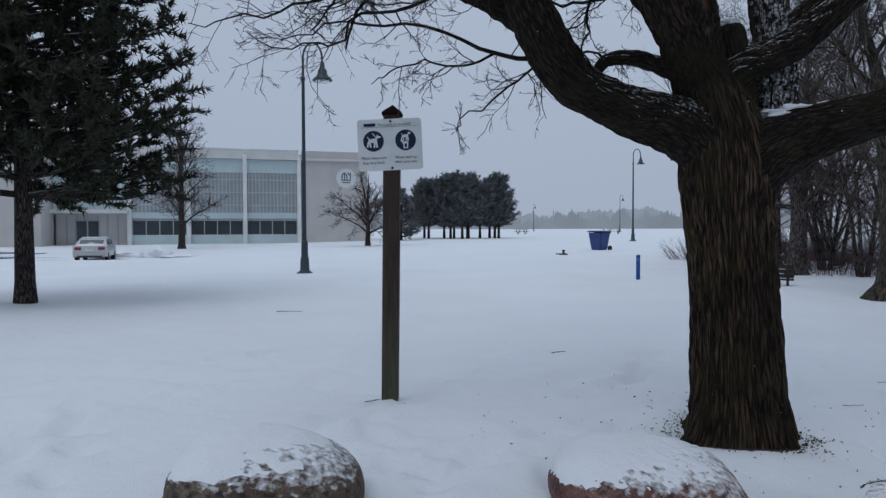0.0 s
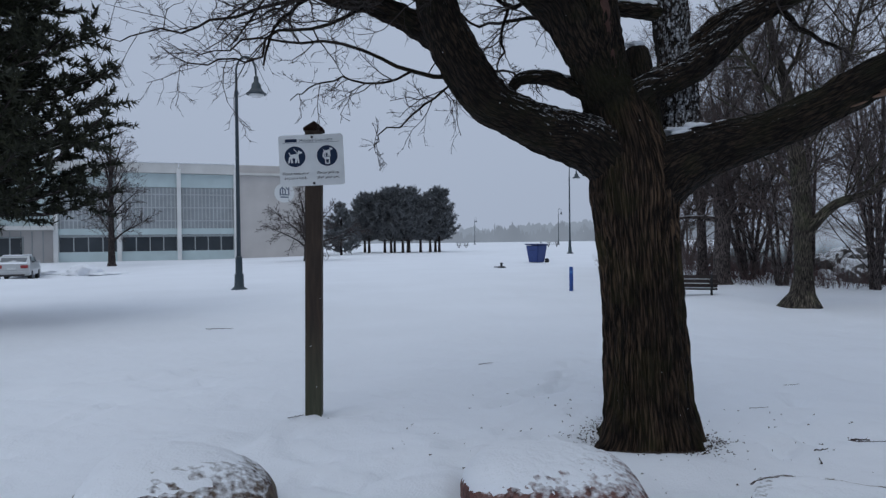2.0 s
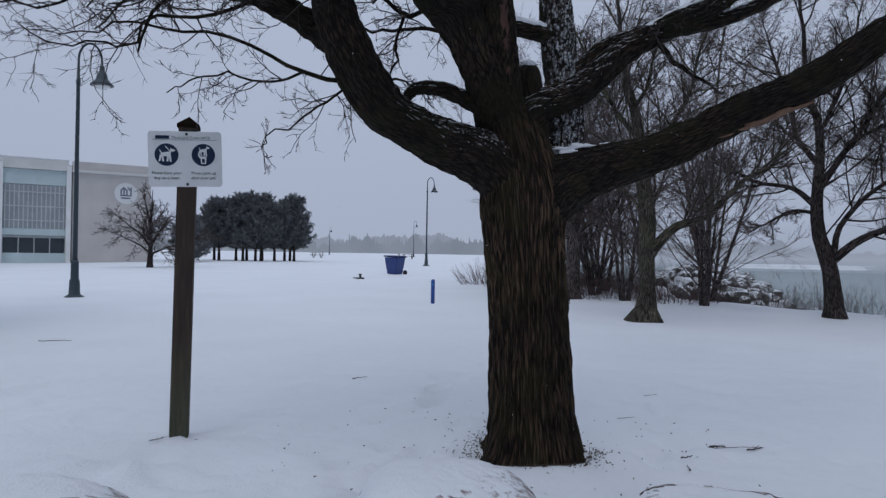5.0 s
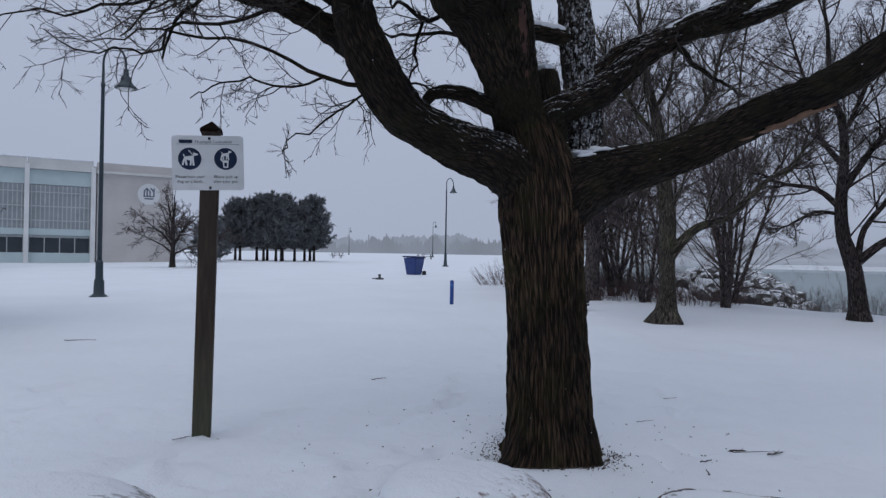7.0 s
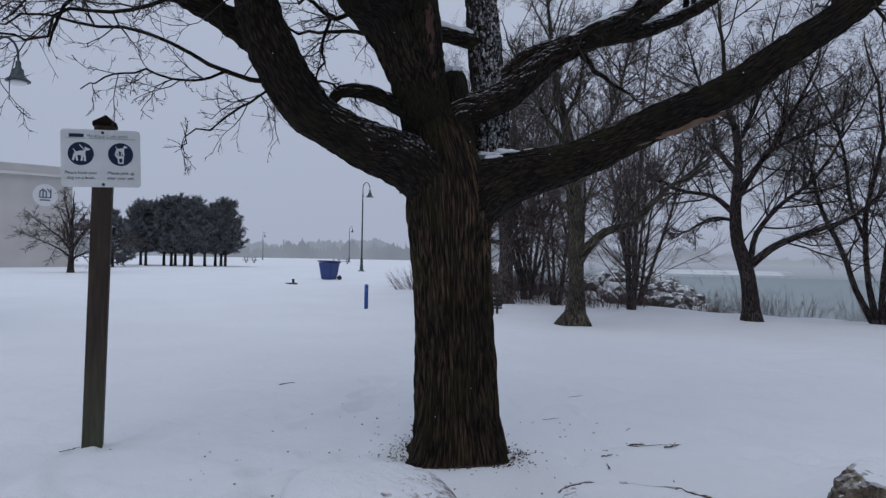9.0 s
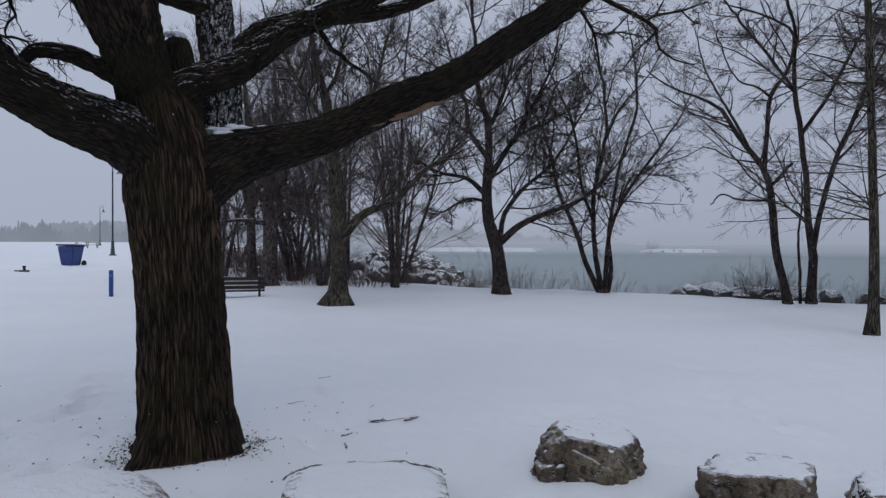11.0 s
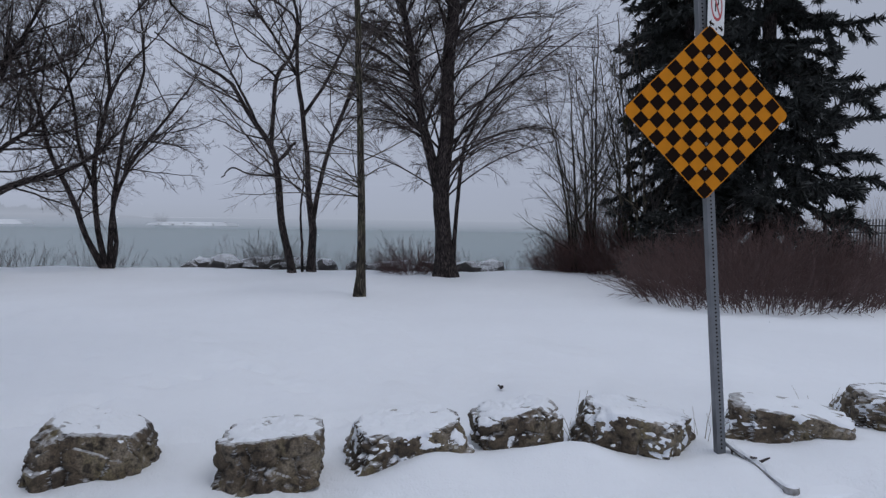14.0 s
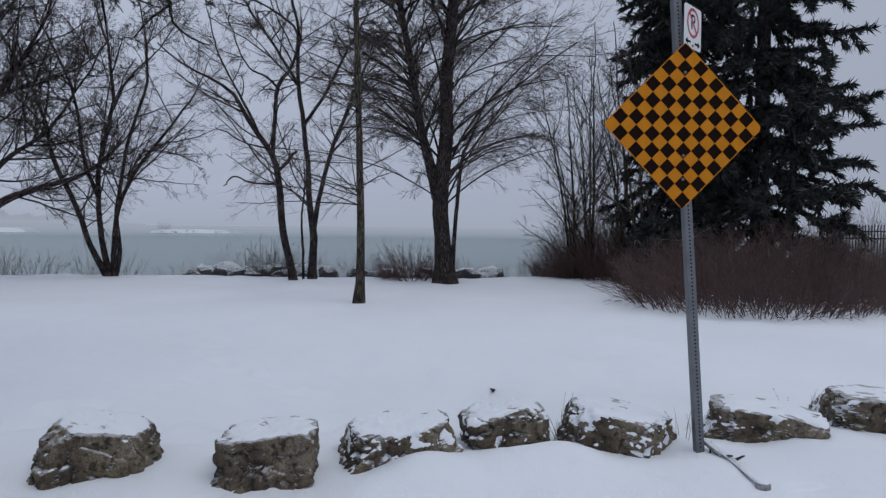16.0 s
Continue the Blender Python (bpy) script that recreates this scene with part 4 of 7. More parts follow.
    upper.append([(1.45, 5.6, 4.6, 0.2), (1.3, 6.0, 7, 0.15), (0.8, 6.6, 10, 0.09), (0.3, 7, 13, 0.03)])
    upper.append([(2.43, 5.66, 4.4, 0.12), (2.8, 5.9, 7, 0.10), (3.3, 6.3, 10, 0.06), (3.6, 6.6, 12.5, 0.03)])
    upper.append([(0.25, 4.9, 4.3, 0.1), (-0.5, 4.2, 6.5, 0.08), (-1.6, 3.2, 8.5, 0.05), (-2.6, 2.4, 10, 0.02)])
    upper.append([(4.9, 3.8, 3.75, 0.1), (5.6, 3.8, 6.2, 0.08), (6.6, 3.9, 8.4, 0.05), (7.2, 4.0, 10, 0.02)])
    upper.append([(1.4, 5.6, 5.0, 0.15), (0.6, 4.2, 7.5, 0.11), (0.0, 2.4, 9.8, 0.07), (-0.4, 0.8, 11.2, 0.03)])
    upper.append([(2.48, 5.75, 5.2, 0.1), (3.0, 4.4, 8, 0.08), (3.4, 3.0, 10, 0.05), (3.6, 1.8, 11, 0.03)])
    UP, UR = limb_paths(upper, 20)
    for i in range(len(upper)):
        part("limb", tube_mesh("limb", [(UP[i : i + 1], UR[i : i + 1], 14)]), M_OAK, t)
    u1 = sprout(UP, UR, 19, (0.3, 1.0), (52, 14), 0.5, 0.055, n=7, wob=0.16, lift=0.05, gen=g)
    u2 = sprout(*u1, 12, (0.15, 1.0), (48, 14), 0.5, 0.028, n=5, wob=0.18, lift=0.02, gen=g)
    # tips made stout to hold back more skylight
    u3 = sprout(*u2, 9, (0.15, 1.0), (46, 14), 0.7, 0.028, n=2, gen=g)
    part("unseen_shade_crown", tube_mesh("unseen_shade_crown", [(*u1, 5), (*u2, 3)]), M_OAK, t, "unseen upper branches added to shade the snow below", kind="stuff")
    part("tip_growth", tip_mesh("tip_growth", *u3), M_OAKTWIG, t, "finest twig ends", kind="stuff")
    for i in range(len(P1)):
        part("branch", tube_mesh("branch", [(P1[i : i + 1], R1[i : i + 1], 7)]), M_OAK, t)
    part("twig_crown", tube_mesh("twig_crown", [(*b2, 4), (*b3, 3)]), M_OAKTWIG, t, "fine dark twigs", kind="stuff")
    part("tip_growth", tip_mesh("tip_growth", *b4), M_OAKTWIG, t, "finest twig ends", kind="stuff")



CROWN = [lv(28, (0.15, 1.0), (52, 13), 0.44, 0.024, 9, 0.10, 0.045, rr=0.55), lv(11, (0.12, 1.0), (48, 14), 0.46, 0.012, 6, 0.14, 0.02, rr=0.6), lv(7, (0.10, 1.0), (44, 15), 0.52, 0.0062, 3, 0.18, 0.0), lv(3, (0.1, 1.0), (42, 16), 0.62, 0.0044, 2, 0.18, -0.02)]


def stem(x, y, r, h, dx, dy, bend=0.2, grow=1.5, z0=0.0, r1=0.012):
    """One rising stem from the foot (x, y), leaning to (dx, dy) over its height h."""
    if z0 == 0:
        foot = [(x, y, -0.15, r * grow), (x, y, 0.06, r * grow * 0.85), (x + dx * 0.05, y + dy * 0.05, 0.4, r)]
    else:
        foot = [(x, y, z0, r)]
    return foot + [
        (x + dx * (0.3 - bend * 0.3), y + dy * (0.3 - bend * 0.3), z0 + (h - z0) * 0.35, r * 0.68),
        (x + dx * (0.65 - bend * 0.2), y + dy * (0.65 - bend * 0.2), z0 + (h - z0) * 0.68, r * 0.40),
        (x + dx, y + dy, h, r1),
    ]


def grown(limbs, reach=24.0):
    """Carries each limb on past its last node to a thin tip."""
    out = []
    for l in limbs:
        (x0, y0, z0, _), (x1, y1, z1, r) = l[-2], l[-1]
        d = Vector((x1 - x0, y1 - y0, z1 - z0)).normalized()
        n = r * reach
        out.append(l + [(x1 + d.x * n * 0.5, y1 + d.y * n * 0.5, z1 + d.z * n * 0.55, r * 0.7), (x1 + d.x * n * 0.9, y1 + d.y * n * 0.9, z1 + d.z * n * 1.15, min(r, 0.010))])
    return out


def build_lake_trees():
    # beside the bench walk: a grey tree with one low limb swinging out
    maple = []
    maple.append([(0.02, -0.01, -0.15, 0.56), (0.03, -0.02, 0.07, 0.41), (0.06, -0.04, 0.29, 0.27), (0.08, -0.05, 0.65, 0.204), (0.06, -0.04, 1.6, 0.185), (0.07, -0.04, 2.56, 0.21), (-0.03, 0.02, 3.51, 0.174), (-0.14, 0.09, 4.45, 0.15), (-0.28, 0.18, 5.27, 0.113), (-0.47, 0.29, 6.19, 0.089), (-0.61, 0.38, 7.23, 0.058)])
    maple.append([(0.12, -0.08, 1.6, 0.148), (0.34, -0.21, 1.96, 0.123), (0.69, -0.43, 2.33, 0.105), (1.2, -0.75, 2.52, 0.087), (1.61, -1.0, 2.95, 0.075), (2.03, -1.26, 3.45, 0.056), (2.56, -1.59, 3.72, 0.038), (2.82, -1.76, 4.47, 0.019)])
    maple.append([(-0.05, 0.03, 3.74, 0.087), (0.35, -0.22, 4.47, 0.069), (0.75, -0.47, 5.33, 0.05), (0.95, -0.59, 6.31, 0.032), (1.16, -0.72, 7.16, 0.019)])
    maple.append([(-0.14, 0.09, 4.45, 0.075), (-0.62, 0.39, 5.24, 0.057), (-0.9, 0.56, 6.04, 0.045), (-1.18, 0.73, 6.94, 0.026)])
    maple.append([(-0.25, 0.16, 5.15, 0.05), (0.06, -0.04, 5.88, 0.044), (0.26, -0.16, 6.84, 0.026)])
    tree("maple_tree", 9.57, 15.04, grown(maple), "grey-barked bare maple with one low sweeping limb in snow", M_GREYBARK, M_TWIG, 21, CROWN)
    dark = []
    dark.append([(-0.08, 0.04, -0.15, 0.45), (-0.09, 0.04, 0.06, 0.314), (-0.06, 0.03, 0.97, 0.261), (-0.02, 0.01, 2.12, 0.261), (-0.1, 0.05, 2.93, 0.209), (0.02, -0.01, 4.08, 0.158), (0.09, -0.05, 5.39, 0.106), (0.03, -0.02, 7.02, 0.054)])
    dark.append([(-0.2, 0.1, 2.2, 0.105), (-0.68, 0.34, 2.27, 0.07), (-1.21, 0.62, 2.27, 0.052), (-1.87, 0.95, 2.1, 0.026)])
    dark.append([(-0.13, 0.07, 2.77, 0.105), (-0.53, 0.27, 3.41, 0.087), (-0.93, 0.48, 3.88, 0.061), (-1.46, 0.74, 4.5, 0.035)])
    dark.append([(0.04, -0.02, 2.94, 0.105), (0.43, -0.22, 3.94, 0.079), (0.72, -0.37, 5.1, 0.053), (0.87, -0.44, 6.43, 0.027)])
    dark.append([(0.08, -0.04, 2.28, 0.078), (0.57, -0.29, 2.95, 0.061), (1.14, -0.58, 3.46, 0.035)])
    tree("bare_tree", 11.55, 22.3, grown(dark), "dark bare tree beside the park bench", M_THICKBARK, M_TWIG, 22, CROWN)
    forked = []
    forked.append([(0.07, -0.07, -0.15, 0.356), (0.06, -0.06, 0.17, 0.26), (0.01, -0.01, 1.04, 0.202), (-0.07, 0.07, 1.62, 0.202), (-0.19, 0.2, 2.19, 0.173), (-0.23, 0.24, 3.06, 0.152), (-0.17, 0.18, 4.06, 0.123), (-0.19, 0.2, 5.06, 0.102), (-0.34, 0.34, 5.92, 0.081), (-0.45, 0.45, 7.06, 0.06), (-0.55, 0.55, 8.48, 0.038)])
    forked.append([(0.01, -0.01, 1.5, 0.115), (0.41, -0.42, 2.05, 0.101), (0.92, -0.93, 2.41, 0.08), (1.48, -1.5, 2.74, 0.058), (1.93, -1.96, 3.21, 0.036), (2.34, -2.37, 3.93, 0.022)])
    forked.append([(0.03, -0.03, 1.62, 0.087), (0.13, -0.13, 2.41, 0.072), (0.51, -0.52, 3.2, 0.058), (1.02, -1.03, 3.85, 0.044), (1.42, -1.44, 4.93, 0.029), (1.72, -1.75, 5.79, 0.022)])
    forked.append([(-0.28, 0.28, 2.98, 0.087), (-0.65, 0.66, 3.46, 0.065), (-1.2, 1.22, 3.63, 0.051), (-1.61, 1.63, 3.94, 0.037), (-2.01, 2.03, 4.2, 0.022)])
    forked.append([(-0.23, 0.24, 4.06, 0.08), (-0.6, 0.61, 4.85, 0.066), (-0.67, 0.68, 5.63, 0.052), (-0.85, 0.86, 6.49, 0.045), (-1.1, 1.11, 7.62, 0.023)])
    forked.append([(-0.17, 0.18, 3.49, 0.087), (0.21, -0.21, 4.35, 0.073), (0.61, -0.62, 5.21, 0.059), (0.92, -0.93, 6.07, 0.044), (1.22, -1.23, 6.93, 0.03), (1.47, -1.49, 7.93, 0.023)])
    forked.append([(-0.14, 0.15, 5.06, 0.066), (0.11, -0.11, 6.06, 0.052), (0.31, -0.31, 6.92, 0.037), (0.51, -0.52, 8.06, 0.023)])
    forked.append([(-0.09, 0.09, 3.77, 0.065), (0.41, -0.42, 4.71, 0.051), (1.02, -1.03, 5.14, 0.037), (1.62, -1.64, 5.72, 0.022), (2.03, -2.05, 6.51, 0.015)])
    forked.append([(-0.23, 0.24, 2.77, 0.058), (-0.7, 0.71, 2.84, 0.043), (-1.2, 1.22, 2.48, 0.029), (-1.46, 1.48, 2.41, 0.015)])
    tree("bare_tree", 14.93, 14.57, grown(forked), "dark bare tree with a forked trunk at the lawn's edge", M_DARKBARK, M_TWIG, 23, CROWN)
    spread = [lv(20, (0.2, 1.0), (46, 13), 0.40, 0.022, 9, 0.10, 0.01, rr=0.6), lv(10, (0.10, 1.0), (44, 14), 0.46, 0.011, 6, 0.14, -0.03, rr=0.6), lv(6, (0.08, 1.0), (42, 15), 0.52, 0.006, 3, 0.18, -0.08), lv(4, (0.1, 1.0), (40, 15), 0.62, 0.0044, 2, 0.18, -0.12)]
    sparse = [dict(spread[0], k=14), dict(spread[1], k=9), dict(spread[2], k=6), dict(spread[3], k=3)]
    many = []
    many.append([(0.1, -0.14, -0.09, 0.102), (-0.19, 0.26, 0.93, 0.077), (-0.37, 0.5, 1.85, 0.070), (-0.71, 0.96, 3.13, 0.058), (-0.89, 1.2, 4.25, 0.045), (-1.17, 1.57, 5.42, 0.033), (-1.51, 2.03, 6.57, 0.020)])
    many.append([(0.13, -0.17, -0.09, 0.102), (-0.0, 0.01, 1.09, 0.077), (-0.06, 0.08, 2.32, 0.070), (-0.04, 0.06, 3.25, 0.064), (0.1, -0.13, 4.64, 0.051), (0.05, -0.06, 6.16, 0.039), (-0.14, 0.19, 7.36, 0.026)])
    many.append([(0.17, -0.23, -0.09, 0.090), (0.2, -0.27, 1.25, 0.070), (0.27, -0.36, 2.03, 0.058), (0.53, -0.72, 3.05, 0.051), (0.97, -1.3, 4.09, 0.038), (1.52, -2.04, 5.24, 0.026), (1.75, -2.35, 6.05, 0.013)])
    many.append([(0.2, -0.27, -0.09, 0.077), (0.28, -0.37, 0.79, 0.064), (0.22, -0.29, 1.87, 0.058), (0.38, -0.52, 3.89, 0.045), (0.64, -0.86, 5.46, 0.039), (0.6, -0.81, 6.69, 0.026), (0.48, -0.65, 7.91, 0.020)])
    many.append([(-0.04, 0.05, 2.17, 0.058), (-0.29, 0.39, 3.38, 0.051), (-0.39, 0.52, 4.75, 0.038), (-0.59, 0.79, 5.79, 0.033), (-0.88, 1.18, 6.81, 0.020)])
    many.append([(0.1, -0.14, 4.48, 0.038), (0.41, -0.55, 5.59, 0.033), (0.86, -1.15, 6.57, 0.020), (1.13, -1.52, 7.38, 0.014)])
    many.append([(0.25, -0.34, 1.87, 0.038), (0.6, -0.81, 3.44, 0.032), (1.06, -1.43, 3.63, 0.019), (1.44, -1.94, 3.42, 0.013)])
    tree("bare_tree", 17.75, 13.13, grown(many), "slender many-stemmed bare tree at the water's edge", M_DARKBARK, M_TWIG, 24, sparse)
    broken = []
    broken.append([(0.08, -0.2, -0.15, 0.147), (0.04, -0.1, 0.47, 0.109), (-0.04, 0.09, 1.34, 0.102), (-0.09, 0.2, 2.64, 0.095), (-0.16, 0.38, 3.51, 0.08), (-0.37, 0.87, 4.25, 0.066), (-0.56, 1.3, 5.08, 0.052), (-0.77, 1.82, 5.5, 0.037), (-1.0, 2.35, 5.78, 0.03), (-1.29, 3.02, 6.37, 0.019)])
    broken.append([(-0.15, 0.35, 3.51, 0.066), (-0.13, 0.31, 4.45, 0.059), (-0.09, 0.22, 5.39, 0.059), (0.08, -0.2, 6.12, 0.045), (0.12, -0.29, 6.98, 0.038), (-0.11, 0.25, 7.47, 0.03), (-0.39, 0.92, 7.82, 0.023)])
    broken.append([(-0.09, 0.21, 3.05, 0.051), (0.02, -0.05, 3.34, 0.051), (0.09, -0.21, 3.61, 0.044)])
    broken.append([(-0.09, 0.22, 2.67, 0.036), (-0.36, 0.85, 2.71, 0.026), (-0.58, 1.36, 2.88, 0.022), (-0.69, 1.62, 2.62, 0.015)])
    broken.append([(-0.17, 0.4, 3.65, 0.029), (-0.4, 0.93, 3.79, 0.022), (-0.58, 1.37, 4.07, 0.018), (-0.68, 1.6, 4.24, 0.015)])
    broken.append([(-0.28, 0.66, 3.94, 0.044), (-0.43, 1.01, 4.87, 0.037), (-0.52, 1.22, 5.37, 0.03), (-0.69, 1.63, 6.23, 0.023), (-0.78, 1.84, 7.23, 0.015)])
    broken.append([(-0.09, 0.22, 5.36, 0.037), (-0.24, 0.55, 5.67, 0.03), (-0.44, 1.02, 5.95, 0.022), (-0.73, 1.7, 7.23, 0.015)])
    broken = broken[:1] + grown(broken[1:2]) + grown(broken[5:]) + broken[2:5]
    tree("bare_tree", 18.6, 7.95, broken, "leaning bare tree with a broken fork by the lake", M_DARKBARK, M_TWIG, 25, [dict(sparse[0], k=10), dict(sparse[1], k=7), sparse[2], dict(sparse[3], k=2)], skip=3)
    slim = []
    slim.append([(0.04, -0.1, -0.15, 0.165), (0.04, -0.1, 0.47, 0.117), (0.05, -0.13, 1.21, 0.11), (0.0, -0.01, 2.08, 0.088), (-0.02, 0.05, 3.25, 0.074), (-0.06, 0.16, 4.41, 0.067), (-0.12, 0.31, 5.42, 0.06), (-0.13, 0.33, 6.73, 0.045), (-0.19, 0.49, 8.03, 0.039)])
    slim.append([(0.05, -0.13, 1.42, 0.081), (0.11, -0.28, 2.38, 0.066), (0.23, -0.58, 3.69, 0.059), (0.34, -0.87, 4.57, 0.044), (0.49, -1.25, 5.66, 0.03), (0.63, -1.61, 6.6, 0.023)])
    slim.append([(-0.04, 0.11, 4.41, 0.052), (0.15, -0.39, 5.29, 0.045), (0.32, -0.81, 6.31, 0.038), (0.52, -1.33, 7.47, 0.023)])
    slim.append([(-0.12, 0.32, 5.57, 0.045), (-0.32, 0.82, 6.43, 0.038), (-0.53, 1.35, 7.3, 0.031), (-0.7, 1.79, 8.16, 0.023)])
    slim.append([(-0.05, 0.13, -0.06, 0.044), (-0.06, 0.15, 0.91, 0.037), (-0.08, 0.2, 1.64, 0.029), (-0.07, 0.18, 2.95, 0.022)])
    tree("bare_tree", 18.95, 7.42, grown(slim), "slender dark bare tree by the lake", M_DARKBARK, M_TWIG, 26, sparse, skip=1)
    # a straight slender tree alone on the lawn, its side branches level and fine
    level = [lv(110, (0.16, 1.0), (72, 12), 0.19, 0.013, 7, 0.06, 0.01), lv(9, (0.15, 1.0), (44, 12), 0.42, 0.0065, 4, 0.10, -0.03), lv(5, (0.15, 1.0), (40, 12), 0.5, 0.0045, 2, 0.14, -0.06)]
    tree("slender_tree", 13.13, 4.12, [[(0, 0, -0.15, 0.15), (0, -0.01, 0.16, 0.115), (0.01, -0.04, 0.64, 0.085), (0.01, -0.04, 2, 0.072), (0.0, -0.01, 3.43, 0.062), (-0.01, 0.03, 5, 0.056), (-0.01, 0.04, 7, 0.045), (0, 0, 12, 0.012)]], "straight slender young tree with fine level branches", M_GREYBARK, M_TWIG, 27, level, min_twig=0.003)
    droop = [lv(125, (0.14, 1.0), (44, 9), 0.32, 0.030, 11, 0.03, -0.062, rr=0.6), lv(11, (0.12, 1.0), (30, 11), 0.42, 0.011, 6, 0.06, -0.06, rr=0.6), lv(10, (0.1, 1.0), (30, 12), 0.55, 0.0055, 2, 0.12, -0.10), lv(5, (0.1, 1.0), (28, 13), 0.75, 0.0038, 2, 0.12, -0.12)]
    linden = []
    linden.append([(0.0, -0.01, -0.15, 0.412), (-0.0, 0.01, 0.21, 0.297), (-0.02, 0.09, 1.26, 0.218), (-0.03, 0.16, 2.38, 0.226), (-0.0, 0.02, 4.05, 0.192), (-0.0, 0.02, 5.3, 0.179), (0.02, -0.09, 6.69, 0.168), (0.03, -0.17, 7.79, 0.148)])
    linden.append([(-0.04, 0.24, 2.31, 0.155), (-0.07, 0.4, 3.07, 0.148), (-0.12, 0.69, 4.17, 0.121), (-0.16, 0.9, 5.68, 0.108), (-0.19, 1.06, 6.63, 0.095), (-0.23, 1.29, 7.71, 0.082)])
    linden.append([(0.04, -0.2, 0.11, 0.064), (0.05, -0.26, 1.83, 0.056), (0.07, -0.42, 3.3, 0.05), (0.12, -0.69, 4.21, 0.036), (0.18, -1.03, 5.2, 0.022)])
    tree("linden_tree", 19.15, 3.48, grown(linden, 38), "tall dark twin-trunked linden with drooping branches", M_DARKBARK, M_TWIG, 28, droop, skip=1)
    tree("bare_tree", 12.6, 26.0, [stem(0, 0, 0.2, 11, -0.3, 0.2), stem(0, 0, 0.11, 9, -2.4, 0.6, z0=2.0), stem(0, 0, 0.1, 9, 2.0, -0.8, z0=2.6)], "dark bare tree standing among the shore brush", M_THICKBARK, M_TWIG, 29, CROWN)
    # the thicket of stems behind the bench and rubble
    spots = [(14.3, 18.8, 4, 31), (13.3, 24.0, 4, 32), (15.2, 26.5, 3, 33), (12.4, 28.5, 3, 34), (16.2, 21.0, 4, 35), (14.0, 33.0, 3, 36), (18.5, 40.0, 3, 37), (16.5, 29.5, 3, 38), (12.9, 21.2, 3, 39), (15.0, 23.0, 3, 47)]
    light = [lv(16, (0.08, 1.0), (42, 13), 0.42, 0.024, 6, 0.10, 0.05), lv(10, (0.15, 1.0), (42, 14), 0.50, 0.009, 4, 0.13, 0.04), lv(9, (0.15, 1.0), (42, 14), 0.48, 0.007, 2, 0.16, 0.0)]
    for x, y, n, seed in spots:
        g = np.random.default_rng(seed)
        stems = []
        for k in range(n):
            a = 2 * math.pi * k / n + g.uniform(-0.5, 0.5)
            stems.append(stem(0.12 * math.cos(a), 0.12 * math.sin(a), g.uniform(0.055, 0.10), g.uniform(6, 9.5), g.uniform(0.8, 3.4) * math.cos(a), g.uniform(0.8, 3.4) * math.sin(a), g.uniform(-0.3, 0.4)))
        tree("bare_tree", x, y, stems, "many-stemmed bare tree in the shore thicket", M_THICKBARK, M_TWIGRED, seed, light, group="shore thicket trees", min_twig=0.005)
    for x, y, seed in ((22.3, -0.6, 41), (21.1, -1.7, 42), (23.5, -1.6, 43), (22.0, -0.1, 44), (20.3, -2.0, 45), (24.5, -0.6, 46)):
        g = np.random.default_rng(seed)
        tree("sapling", x, y, [stem(0, 0, 0.06, g.uniform(6, 8), g.uniform(-0.4, 0.3), g.uniform(-0.2, 0.8)), stem(0.1, 0.1, 0.05, g.uniform(5, 6.5), g.uniform(-0.6, 0.6), g.uniform(0.2, 1.2)), stem(-0.1, 0, 0.04, 4.5, g.uniform(-0.5, 0.5), g.uniform(0.4, 1.2))], "thin grey sapling beside the spruces", M_GREYBARK, M_TWIGGREY, seed, [dict(light[0], k=9), light[1], light[2]], group="saplings", min_twig=0.003)


